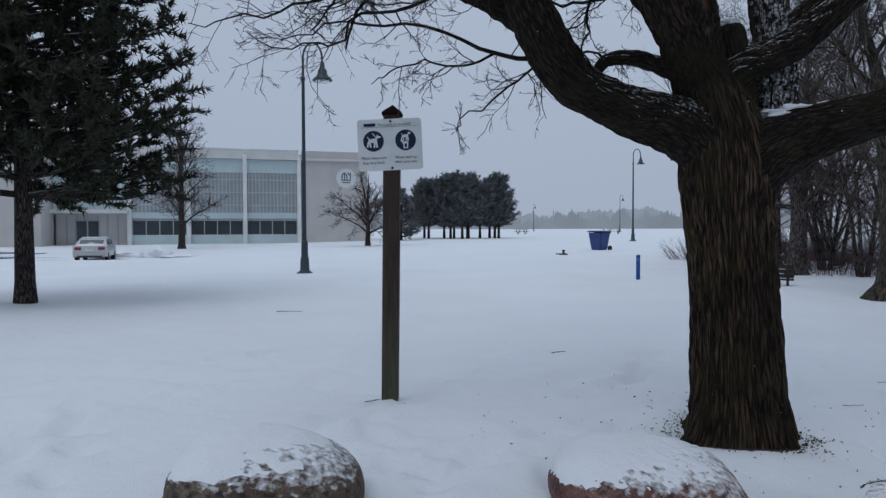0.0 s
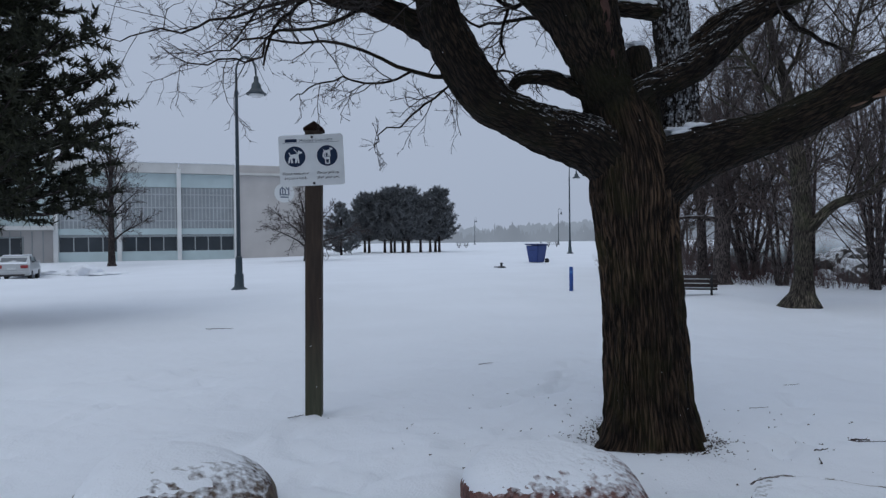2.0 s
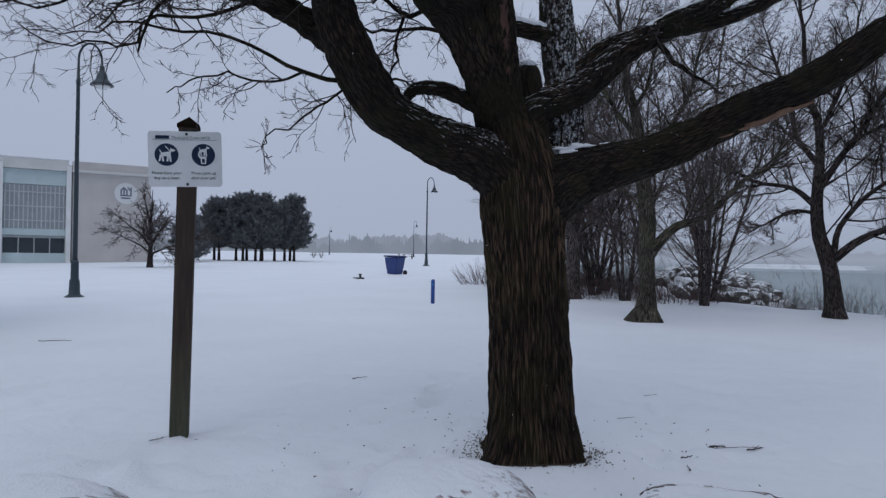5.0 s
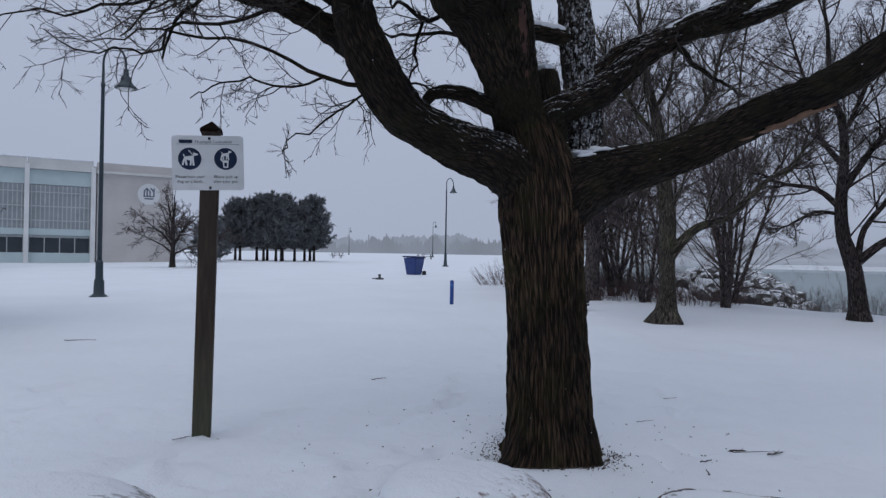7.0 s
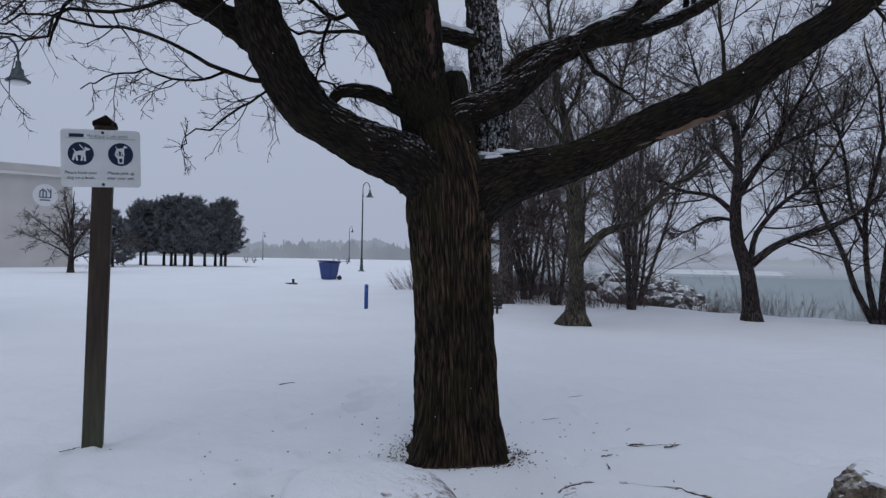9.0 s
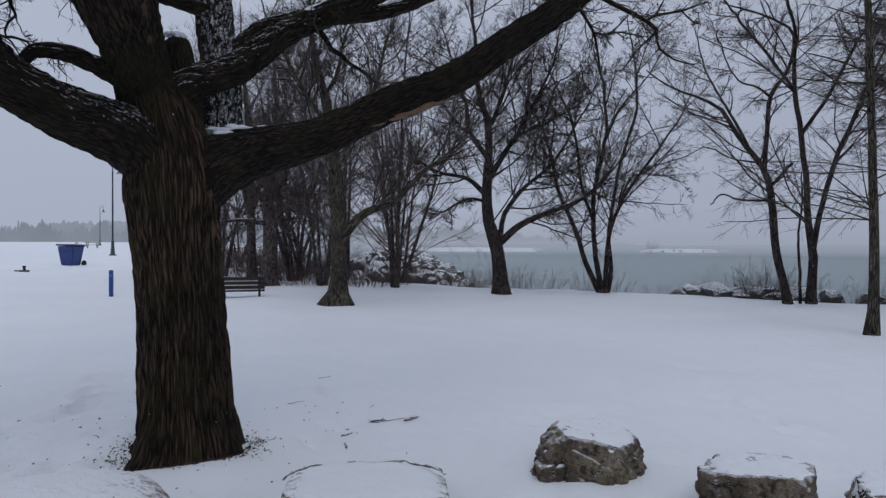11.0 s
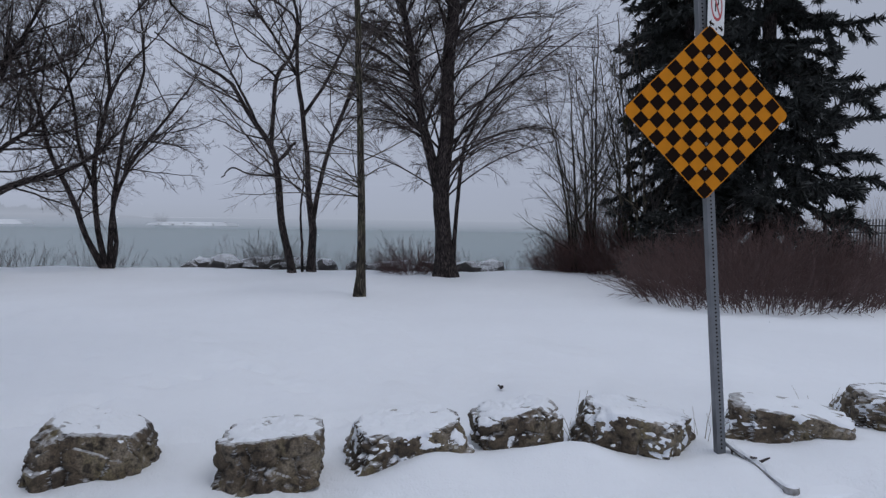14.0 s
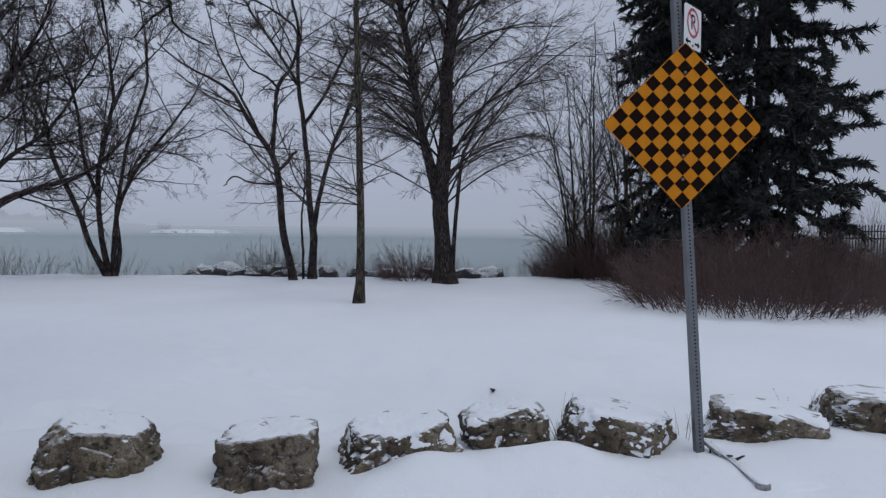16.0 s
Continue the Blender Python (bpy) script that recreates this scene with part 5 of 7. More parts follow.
def build_field_trees():
    fine = [lv(22, (0.12, 1.0), (50, 13), 0.42, 0.022, 7, 0.12, 0.01), lv(10, (0.12, 1.0), (42, 14), 0.44, 0.012, 4, 0.14, 0.0), lv(8, (0.12, 1.0), (40, 14), 0.5, 0.010, 2, 0.14, 0.03)]
    tree("bare_tree", -18.97, 51.5, [stem(0, 0, 0.25, 10.3, 0.1, 0, 0.1)] + [stem(0, 0, 0.085, 3.6 + 0.72 * k, (3.0 - 0.24 * k) * math.cos(2.4 * k), (3.0 - 0.24 * k) * math.sin(2.4 * k), z0=1.6 + 0.55 * k) for k in range(10)], "oval-crowned bare tree before the pale building", M_DARKBARK, M_TWIG, 51, fine, z=0.12, min_twig=0.009)
    tree("bare_tree", -5.25, 51.5, [stem(0, 0, 0.2, 5.4, 0.1, 0, 0.1)] + [stem(0, 0, 0.085, 2.3 + 0.38 * k, (4.0 - 0.36 * k) * math.cos(2.4 * k + 0.3), (4.0 - 0.36 * k) * math.sin(2.4 * k + 0.3), z0=0.95 + 0.13 * k) for k in range(8)], "low spreading bare tree beside the pale building", M_DARKBARK, M_TWIG, 52, fine, z=0.2, min_twig=0.009)
    tree("bare_tree", 39.4, -26.4, [stem(0, 0, 0.34, 17, 0, 1, 0.1)] + [[(0, 0, z0, 0.13), (-0.5, 3.0, z1, 0.10), (-1.3, 6.8, z2, 0.06), (-2.2, y3, z3, 0.02)] for z0, z1, z2, y3, z3 in ((9.0, 12.5, 14.2, 10.5, 14.6), (7.5, 11.0, 13.0, 11.4, 12.9), (6.0, 9.5, 11.3, 11.2, 10.5), (5.0, 8.4, 9.8, 9.6, 9.2), (4.0, 7.0, 8.3, 8.6, 7.4))], "bare tree with drooping fine branches behind the house", M_DARKBARK, M_TWIG, 53, [lv(14, (0.3, 1.0), (42, 12), 0.34, 0.024, 7, 0.10, -0.03), lv(10, (0.15, 1.0), (40, 14), 0.46, 0.011, 5, 0.12, -0.06), lv(10, (0.15, 1.0), (40, 14), 0.45, 0.010, 2, 0.14, -0.06)], min_twig=0.009)


def needle_mat(name, dark, light, frost):
    m, nt, b = nodes_of(name, 0.8)
    g = nt.nodes.new("ShaderNodeNewGeometry")
    col = ramp(nt, g.outputs["Random Per Island"], [(0.0, dark), (0.8, light), (1.0, tuple(c * 1.4 for c in light))])
    if frost:
        col = mix(nt, math_node(nt, "MULTIPLY", up_mask(nt, 0.45, 0.95, 3, 1.1), frost), col, SNOW)
    nt.links.new(col, b.inputs["Base Color"])
    return m


M_PINE = needle_mat("pine_needles", (0.010, 0.013, 0.007), (0.028, 0.031, 0.015), 0.06)
M_SPRUCE = needle_mat("spruce_needles", (0.013, 0.016, 0.0155), (0.026, 0.030, 0.029), 0.05)
# cedars stand far off: snow haze is mixed into their base colour
M_CEDAR = needle_mat("hazed_cedar_foliage", (0.105, 0.113, 0.122), (0.145, 0.155, 0.166), 0.0)


def blades(S, D, length, width, g):
    """Narrow leaf blades from points S along D: slim tapering needles."""
    n = len(S)
    side = unit(np.cross(D, g.normal(size=D.shape)))
    L = (length * g.uniform(0.6, 1.3, n))[:, None]
    W = (width * g.uniform(0.7, 1.3, n))[:, None]
    v = np.stack([S - side * W, S + D * L, S + side * W], 1)
    return v.reshape(-1, 3), np.arange(n * 3).reshape(-1, 3)


def conifer(name, x, y, h, r, clear, label, mat, seed, whorls, per, sprays, length, width, droop, taper=1.0, z=None, trunk_r=0.2, group="", lift_tip=0.1, gap=0.0, bark_m=None, tufts=False):
    """A needle tree: whorls of boughs on a straight trunk, each bough carrying sprays of needles."""
    g = np.random.default_rng(seed)
    t = thing(name, x, y, ground_z(x, y) if z is None else z, 0, label, "conifer", group)
    tr = resample([(0, 0, -0.2, trunk_r * 1.5), (0, 0, 0.1, trunk_r * 1.2), (0, 0, h * 0.4, trunk_r * 0.75), (0.03, 0, h, 0.02)], 14)[None]
    part("trunk", tube_mesh("trunk", [(tr[..., :3], tr[..., 3], 12)]), bark_m or M_DARKBARK, t)
    zs = np.repeat(np.linspace(clear, h * 0.985, whorls) + g.normal(0, 0.06, whorls), per)
    n = len(zs)
    az = g.uniform(0, 2 * math.pi, n)
    f = (zs - clear) / (h - clear)
    L = r * np.maximum(0.06, (1 - f) ** taper) * g.uniform(0.65 - gap, 1.12, n)
    D = np.stack([np.cos(az), np.sin(az), np.full(n, 0.12 - droop * 0.3)], 1)
    S = np.stack([np.zeros(n), np.zeros(n), zs], 1)
    pts, m = [S], 8
    for k in range(m - 1):
        D = unit(D + g.normal(0, 0.05, D.shape) + np.array([0, 0, -droop * 0.16 if k < 4 else lift_tip]))
        S = S + D * (L / (m - 1))[:, None]
        pts.append(S)
    P = np.stack(pts, 1)
    R = np.maximum(0.012, 0.018 * L)[:, None] * np.linspace(1, 0.3, m)[None]
    for i in range(n):
        part("bough", tube_mesh("bough", [(P[i : i + 1], R[i : i + 1], 4)]), bark_m or M_DARKBARK, t)
    P2, R2 = sprout(P, R, 7, (0.2, 1.0), (48, 12), 0.34, 0.008, n=4, wob=0.12, lift=-0.1 * droop, gen=g, rmin=0.004, flat=0.35)
    both = np.concatenate([P[:, np.array([0, 2, 5, 7])], P2])
    ln = np.linalg.norm(both[:, -1] - both[:, 0], axis=1)
    k = np.maximum(3, (sprays * ln).astype(int))
    idx = np.repeat(np.arange(len(both)), k)
    u = g.uniform(0.25 if tufts else 0.12, 1.0, len(idx))
    if tufts:
        u = np.round(u * 7) / 7 * 0.999
    i = np.minimum((u * 3).astype(int), 2)
    a = (u * 3 - i)[:, None]
    Q = both[idx, i] * (1 - a) + both[idx, i + 1] * a
    T = unit(both[idx, i + 1] - both[idx, i])
    d = unit(T * (0.6 if tufts else 0.8) + g.normal(0, 0.62 if tufts else 0.55, T.shape) + np.array([0, 0, -0.25 * droop + (0.25 if tufts else 0)]))
    v, q = blades(Q + g.normal(0, 0.02, Q.shape), d, length, width, g)
    part("needle_mass", quick_mesh("needle_mass", v, q, smooth=False), mat, t, "dense dark needles", kind="stuff")
    return t


def build_conifers():
    conifer("pine_tree", -8.71, 14.58, 12.5, 3.75, 2.3, "dense dark pine with low boughs over the snow", M_PINE, 61, 27, 10, 110, 0.18, 0.022, 0.0, 0.30, trunk_r=0.17, lift_tip=0.17, gap=0.02, tufts=True)
    conifer("spruce_tree", 20.1, -4.95, 18, 3.75, 0.9, "tall dark spruce with drooping boughs and traces of snow", M_SPRUCE, 62, 22, 10, 115, 0.24, 0.032, 0.8, 0.85, trunk_r=0.22, lift_tip=0.22, gap=0.12)
    conifer("spruce_tree", 21.3, -3.1, 17, 2.7, 0.5, "tall dark spruce behind the red-stemmed thicket", M_SPRUCE, 63, 30, 9, 85, 0.24, 0.032, 0.9, 0.5, trunk_r=0.2, lift_tip=0.10, gap=0.1)
    g = np.random.default_rng(8)
    kinds = []
    for i in range(12):
        f = i / 11
        x = -1.0 + 7.6 * f + g.normal(0, 0.3)
        y = 75 + g.uniform(-2.0, 3.0)
        h = 6.7 * (1 - 0.22 * (2 * f - 0.8) ** 2) * g.uniform(0.95, 1.05)
        m = pose(x, y, 0.42, 0, 0, g.uniform(0, 360))
        if i < 4:
            kinds.append(conifer("cedar_tree", x, y, h, 2.6, 1.3, "grey-green cedar in a close grove on the field, haze painted in", M_CEDAR, 70 + i, 17, 8, 22, 0.40, 0.045, -0.6, 0.36, z=0.42, trunk_r=0.13, group="cedar grove", lift_tip=0.22))
        else:
            copy_thing(kinds[i % 4], m)
    conifer("cedar_tree", -3.6, 68, 4.9, 2.0, 0.4, "low grey cedar beside the pale building, haze painted in", M_CEDAR, 88, 14, 6, 30, 0.36, 0.05, -0.3, 0.4, z=0.35, trunk_r=0.1, lift_tip=0.2)


def thicket(name, cx, cy, rx, ry, rz, n, h, mat, label, seed, spread=0.35, r=0.006, kind="stuff", z=None, dome=True, twig=0.5, twigs=3, wave=0.13):
    """A thicket of arching stems inside an ellipse."""
    g = np.random.default_rng(seed)
    a, q = g.uniform(0, 2 * math.pi, n), np.sqrt(g.uniform(0, 1, n))
    lx, ly = rx * q * np.cos(a), ry * q * np.sin(a)
    c, s = math.cos(radians(rz)), math.sin(radians(rz))
    X, Y = cx + lx * c - ly * s, cy + lx * s + ly * c
    S = np.stack([X, Y, (ground_z(X, Y) if z is None else np.full(n, -1.0 + z)) - 0.05], 1)
    H = h * g.uniform(0.55, 1.1, n) * ((1 - 0.35 * q**2) if dome else 1)
    out = np.stack([(np.cos(a) * c - np.sin(a) * s) * q, (np.cos(a) * s + np.sin(a) * c) * q, np.zeros(n)], 1)
    D = unit(np.array([0, 0, 1.0]) + out * spread * 1.6 + g.normal(0, spread * 0.55, (n, 3)))
    pts = [S]
    for k in range(4):
        D = unit(D + g.normal(0, wave, D.shape) + out * 0.06)
        S = S + D * (H / 4)[:, None]
        pts.append(S)
    P = np.stack(pts, 1)
    R = (r * g.uniform(0.7, 1.4, n))[:, None] * np.linspace(1, 0.4, 5)[None]
    sets = [(P, R, 3)]
    if twig:
        sets.append((*sprout(P, R, twigs, (0.2, 0.95), (34, 12), twig * 0.7, r * 0.6, n=2, wob=0.2, lift=0.06, gen=g, rmin=0.0025), 3))
    ob = part(name, tube_mesh(name, sets), mat)
    return tagged(ob, label, "shrub thicket", kind=kind)


def build_shrubs():
    red = plain("red_stems", (0.112, 0.067, 0.063), 0.75, vary=0.4, scale=1.5)
    redder = plain("dark_red_stems", (0.115, 0.062, 0.056), 0.75, vary=0.4, scale=1.5)
    grey = plain("dry_stems", (0.10, 0.085, 0.075), 0.85, vary=0.4, scale=1.5)
    thicket("dogwood_thicket", 16.3, -4.2, 3.9, 2.6, -28, 2900, 1.8, red, "broad red-stemmed dogwood thicket leafless in snow", 91, 0.42, 0.006, twigs=5, wave=0.2)
    thicket("shrub", 22.7, 0.15, 1.2, 1.0, 0, 600, 1.3, redder, "dark leafless shrub at the slope to the lake", 92, 0.45, 0.006)
    thicket("shrub", 23.0, -1.2, 2.0, 1.6, 0, 1000, 2.5, redder, "dark leafless brush below the saplings", 96, 0.35, 0.008)
    thicket("shrub", 20.5, 4.7, 1.3, 0.9, 0, 420, 1.15, redder, "low dark red shrub at the lake edge", 93, 0.5, 0.006)
    thicket("shrub", 20.0, 9.0, 0.6, 0.45, 0, 110, 1.35, grey, "sparse grey shrub by the shore rocks", 94, 0.4, 0.006)
    g = np.random.default_rng(95)
    for i in range(26):
        y = -2.0 + 27 * i / 26 + g.normal(0, 0.3)
        x = shore_x(y) + g.uniform(0.6, 2.6)
        thicket("dry_weeds", x, y, 1.0, 0.9, 0, 55, g.uniform(0.7, 1.5), grey if i % 3 else red, "dry weed stalks and seed heads along the shore", 100 + i, 0.22, 0.004, twig=0.35)
    thicket("shrub", 22.2, 46.5, 2.0, 2.0, 0, 420, 2.3, red, "leafless brown shrub at the field's edge", 140, 0.4, 0.011)
    for i, (x, y, h) in enumerate(((12.6, 27.0, 2.1), (14.2, 25.2, 2.0), (11.8, 31.0, 2.2), (13.8, 29.6, 2.3), (15.0, 35.5, 2.4), (13.2, 22.8, 1.5), (14.6, 20.6, 1.5))):
        thicket("shrub", x, y, 1.9, 1.3, 30, 200, h * 0.62, red, "reddish-brown leafless brush behind the bench", 240 + i, 0.42, 0.008)
    for i in range(7):
        thicket("shrub", 15.2 + 1.1 * i * 0.6 + g.normal(0, 0.5), 31 - 1.6 * i, 1.4, 1.2, 0, 260, g.uniform(1.2, 2.0), red if i % 2 else grey, "leafless brush among the shore trees", 150 + i, 0.4, 0.007)


# ---------- signs and fittings ----------
M_SIGNWHITE = plain("white_sheet", (0.70, 0.72, 0.73), 0.4, vary=0.06)
M_NAVY = plain("navy_print", (0.018, 0.03, 0.065), 0.7, vary=0.1, gloss=0.15)
M_INK = plain("black_print", (0.014, 0.008, 0.006), 0.8, vary=0.1, gloss=0.03)
M_GREYINK = plain("grey_print", (0.16, 0.18, 0.21), 0.45, vary=0.1)
M_REDINK = plain("red_print", (0.42, 0.03, 0.04), 0.45, vary=0.15)
M_ORANGE = plain("amber_sheeting", (0.58, 0.205, 0.008), 0.6, vary=0.12, gloss=0.15)
M_GALV = plain("galvanised_steel", (0.17, 0.18, 0.195), 0.5, 0.6, vary=0.2)
M_STEEL = plain("dark_bolt_steel", (0.05, 0.05, 0.055), 0.5, 0.6)
M_GREENPAINT = plain("dark_green_paint", (0.028, 0.048, 0.062), 0.5, vary=0.2)
M_BLACKIRON = plain("black_iron", (0.012, 0.012, 0.014), 0.6)


def old_wood(nt, b):
    b.inputs["Roughness"].default_value = 0.85
    n1 = noise_node(nt, 3.0, 5, "Object", (9, 9, 0.9))
    n2 = noise_node(nt, 40, 4, "Object", (1, 1, 0.1))
    z = nt.nodes.new("ShaderNodeSeparateXYZ")
    c = nt.nodes.new("ShaderNodeTexCoord")
    nt.links.new(c.outputs["Object"], z.inputs[0])
    wood = ramp(nt, n1, [(0.25, (0.018, 0.012, 0.009)), (0.55, (0.042, 0.028, 0.020)), (0.8, (0.075, 0.050, 0.034))])
    algae = ramp(nt, n1, [(0.25, (0.035, 0.037, 0.022)), (0.8, (0.085, 0.088, 0.056))])
    low = nt.nodes.new("ShaderNodeMapRange")
    low.inputs["From Min"].default_value, low.inputs["From Max"].default_value = 1.15, 0.35
    nt.links.new(math_node(nt, "ADD", z.outputs["Z"], math_node(nt, "MULTIPLY", n1, 0.5)), low.inputs["Value"])
    col = mix(nt, low.outputs[0], wood, algae)
    col = mix(nt, ramp(nt, n2, [(0.6, (0, 0, 0)), (0.75, (0.8, 0.8, 0.8))]), col, (0.02, 0.015, 0.01))
    nt.links.new(col, b.inputs["Base Color"])
    bump(nt, b, n2, 0.6, 0.006)


def rounded_plate(w, h, r, d, bm=None, y=0.0, cx=0.0, cz=0.0):
    """A flat plate in x and z with rounded corners, d thick, its face at y."""
    one = bmesh.new()
    ring = []
    for qx, qz, a0 in ((1, 1, 0), (-1, 1, 90), (-1, -1, 180), (1, -1, 270)):
        for k in range(6):
            a = radians(a0 + 18 * k)
            ring.append(one.verts.new((cx + qx * (w / 2 - r) + r * math.cos(a), y, cz + qz * (h / 2 - r) + r * math.sin(a))))
    f = one.faces.new(ring)
    ex = bmesh.ops.extrude_face_region(one, geom=[f])
    bmesh.ops.translate(one, verts=[v for v in ex["geom"] if isinstance(v, bmesh.types.BMVert)], vec=(0, d, 0))
    return join(bm, one)


def words(body, size, x, z, y, material, parent, name="lettering"):
    """Printed words lying on a plate's face at y."""
    cu = bpy.data.curves.new("words", "FONT")
    cu.body, cu.size, cu.align_x, cu.align_y = body, size, "CENTER", "CENTER"
    cu.extrude = 0.0006
    cu.resolution_u = 3
    tmp = new("words", cu)
    me = bpy.data.meshes.new_from_object(tmp.evaluated_get(bpy.context.evaluated_depsgraph_get()))
    bpy.data.objects.remove(tmp)
    me.transform(Matrix.Translation((x, y, z)) @ Matrix.Rotation(radians(90), 4, "X"))
    me.materials.clear()
    return part(name, me, material, parent)


def disc(r, y, x=0, z=0, d=0.001, sides=40, bm=None):
    return lathe([(r, 0), (r, d)], sides, Matrix.Translation((x, y, z)) @ Matrix.Rotation(radians(90), 4, "X"), bm)


def build_park_sign():
    t = thing("park_rule_sign", -0.575, 6.36, 0, -1.5, "white park rule sign on a weathered square wooden post", "sign post")
    t.matrix_world = pose(-0.575, 6.36, 0, 0, 0.75, -1.5)
    bm = box(0.148, 0.148, 2.62, 0, 0, 1.27, 0.012, seg=2)
    part("post", bm, mat_of("weathered_post_wood", old_wood), t, "weathered brown timber post, greenish near its foot")
    bm = bmesh.new()
    w = 0.087
    ring = [bm.verts.new(p) for p in ((-w, -w, 2.58), (w, -w, 2.58), (w, w, 2.58), (-w, w, 2.58))]
    low = [bm.verts.new((v.co.x, v.co.y, 2.555)) for v in ring]
    apex = bm.verts.new((0, 0, 2.655))
    for i in range(4):
        bm.faces.new((ring[i], ring[(i + 1) % 4], apex))
        bm.faces.new((low[i], low[(i + 1) % 4], ring[(i + 1) % 4], ring[i]))
    bm.faces.new(low[::-1])
    part("post_cap", bm, M_INK, t, "dark pointed post cap")
    plate = part("sign_plate", rounded_plate(0.572, 0.455, 0.03, 0.004), M_SIGNWHITE, t, "white rounded sign plate", m=Matrix.Translation((-0.012, -0.082, 2.29)) @ Matrix.Rotation(radians(-3), 4, "Y"))
    for sx in (-0.145, 0.14):
        d = part("badge", disc(0.092, -0.0005, sx, 0.035), M_NAVY, plate, "dark blue round badge")

        def flat(points, y=-0.0018):
            bm = bmesh.new()
            bm.faces.new([bm.verts.new((sx + px, y, 0.035 + pz)) for px, pz in points])
            part("symbol", bm, M_SIGNWHITE, plate)

        def dog(k, ox, oz):
            flat([(ox + px * k, oz + pz * k) for px, pz in ((-0.048, 0.010), (-0.010, 0.018), (0.022, 0.022), (0.036, 0.040), (0.028, -0.014), (0.004, -0.020), (-0.020, -0.016), (-0.044, -0.010))])
            flat([(ox + px * k, oz + pz * k) for px, pz in ((0.024, 0.026), (0.030, 0.052), (0.040, 0.044), (0.064, 0.036), (0.062, 0.026), (0.044, 0.020))], -0.0019)
            for a in ((-0.046, -0.004, -0.060, -0.058), (-0.036, -0.008, -0.030, -0.060), (0.010, -0.012, 0.000, -0.060), (0.022, -0.008, 0.026, -0.062)):
                flat([(ox + (a[0] - 0.007) * k, oz + a[1] * k), (ox + (a[0] + 0.008) * k, oz + a[1] * k), (ox + (a[2] + 0.010) * k, oz + a[3] * k), (ox + (a[2] - 0.005) * k, oz + a[3] * k)], -0.0020)
            flat([(ox + px * k, oz + pz * k) for px, pz in ((-0.044, 0.008), (-0.058, 0.034), (-0.054, 0.038), (-0.036, 0.012))], -0.0021)

        if sx < 0:
            dog(1.0, 0.002, 0.004)
            flat([(0.030, 0.030), (-0.006, 0.072), (-0.012, 0.068), (0.026, 0.026)], -0.0022)
        else:
            dog(0.72, 0.004, 0.036)
            flat([(-0.024, -0.012), (0.024, -0.012), (0.020, -0.074), (-0.020, -0.074)], -0.0018)
            flat([(-0.046, -0.002), (-0.030, 0.002), (-0.010, -0.030), (-0.022, -0.034)], -0.0020)
            mark = bmesh.new()
            mark.faces.new([mark.verts.new((sx + px, -0.0025, 0.035 + pz)) for px, pz in ((-0.012, -0.032), (0.012, -0.032), (0.010, -0.064), (-0.010, -0.064))])
            part("bag_mark", mark, M_NAVY, plate)
    part("logo_bar", box(0.105, 0.0012, 0.028, -0.175, -0.001, 0.178), M_NAVY, plate)
    part("rule_line", box(0.50, 0.0012, 0.003, 0.0, -0.001, 0.157), M_GREYINK, plate)
    words("Municipal Code #608", 0.034, 0.045, 0.176, -0.001, M_GREYINK, plate)
    words("Please have your", 0.034, -0.145, -0.115, -0.001, M_INK, plate)
    words("dog on a leash.", 0.034, -0.145, -0.155, -0.001, M_INK, plate)
    words("Please pick up", 0.034, 0.14, -0.115, -0.001, M_INK, plate)
    words("after your pet.", 0.034, 0.14, -0.155, -0.001, M_INK, plate)
    for z in (0.205, -0.207):
        part("bolt", lathe([(0.012, 0), (0.012, 0.004), (0.007, 0.009)], 8, Matrix.Translation((0.012, 0, z)) @ Matrix.Rotation(radians(90), 4, "X")), M_STEEL, plate)


def plate_frame(origin, h, n):
    """Local axes of a plate: x along h, its face to n (local -y)."""
    h, n = Vector(h).normalized(), Vector(n).normalized()
    up = n.cross(h) * -1
    if up.z < 0:
        up = -up
    m = Matrix((h, -n, up)).transposed().to_4x4()
    m.translation = origin
    return m


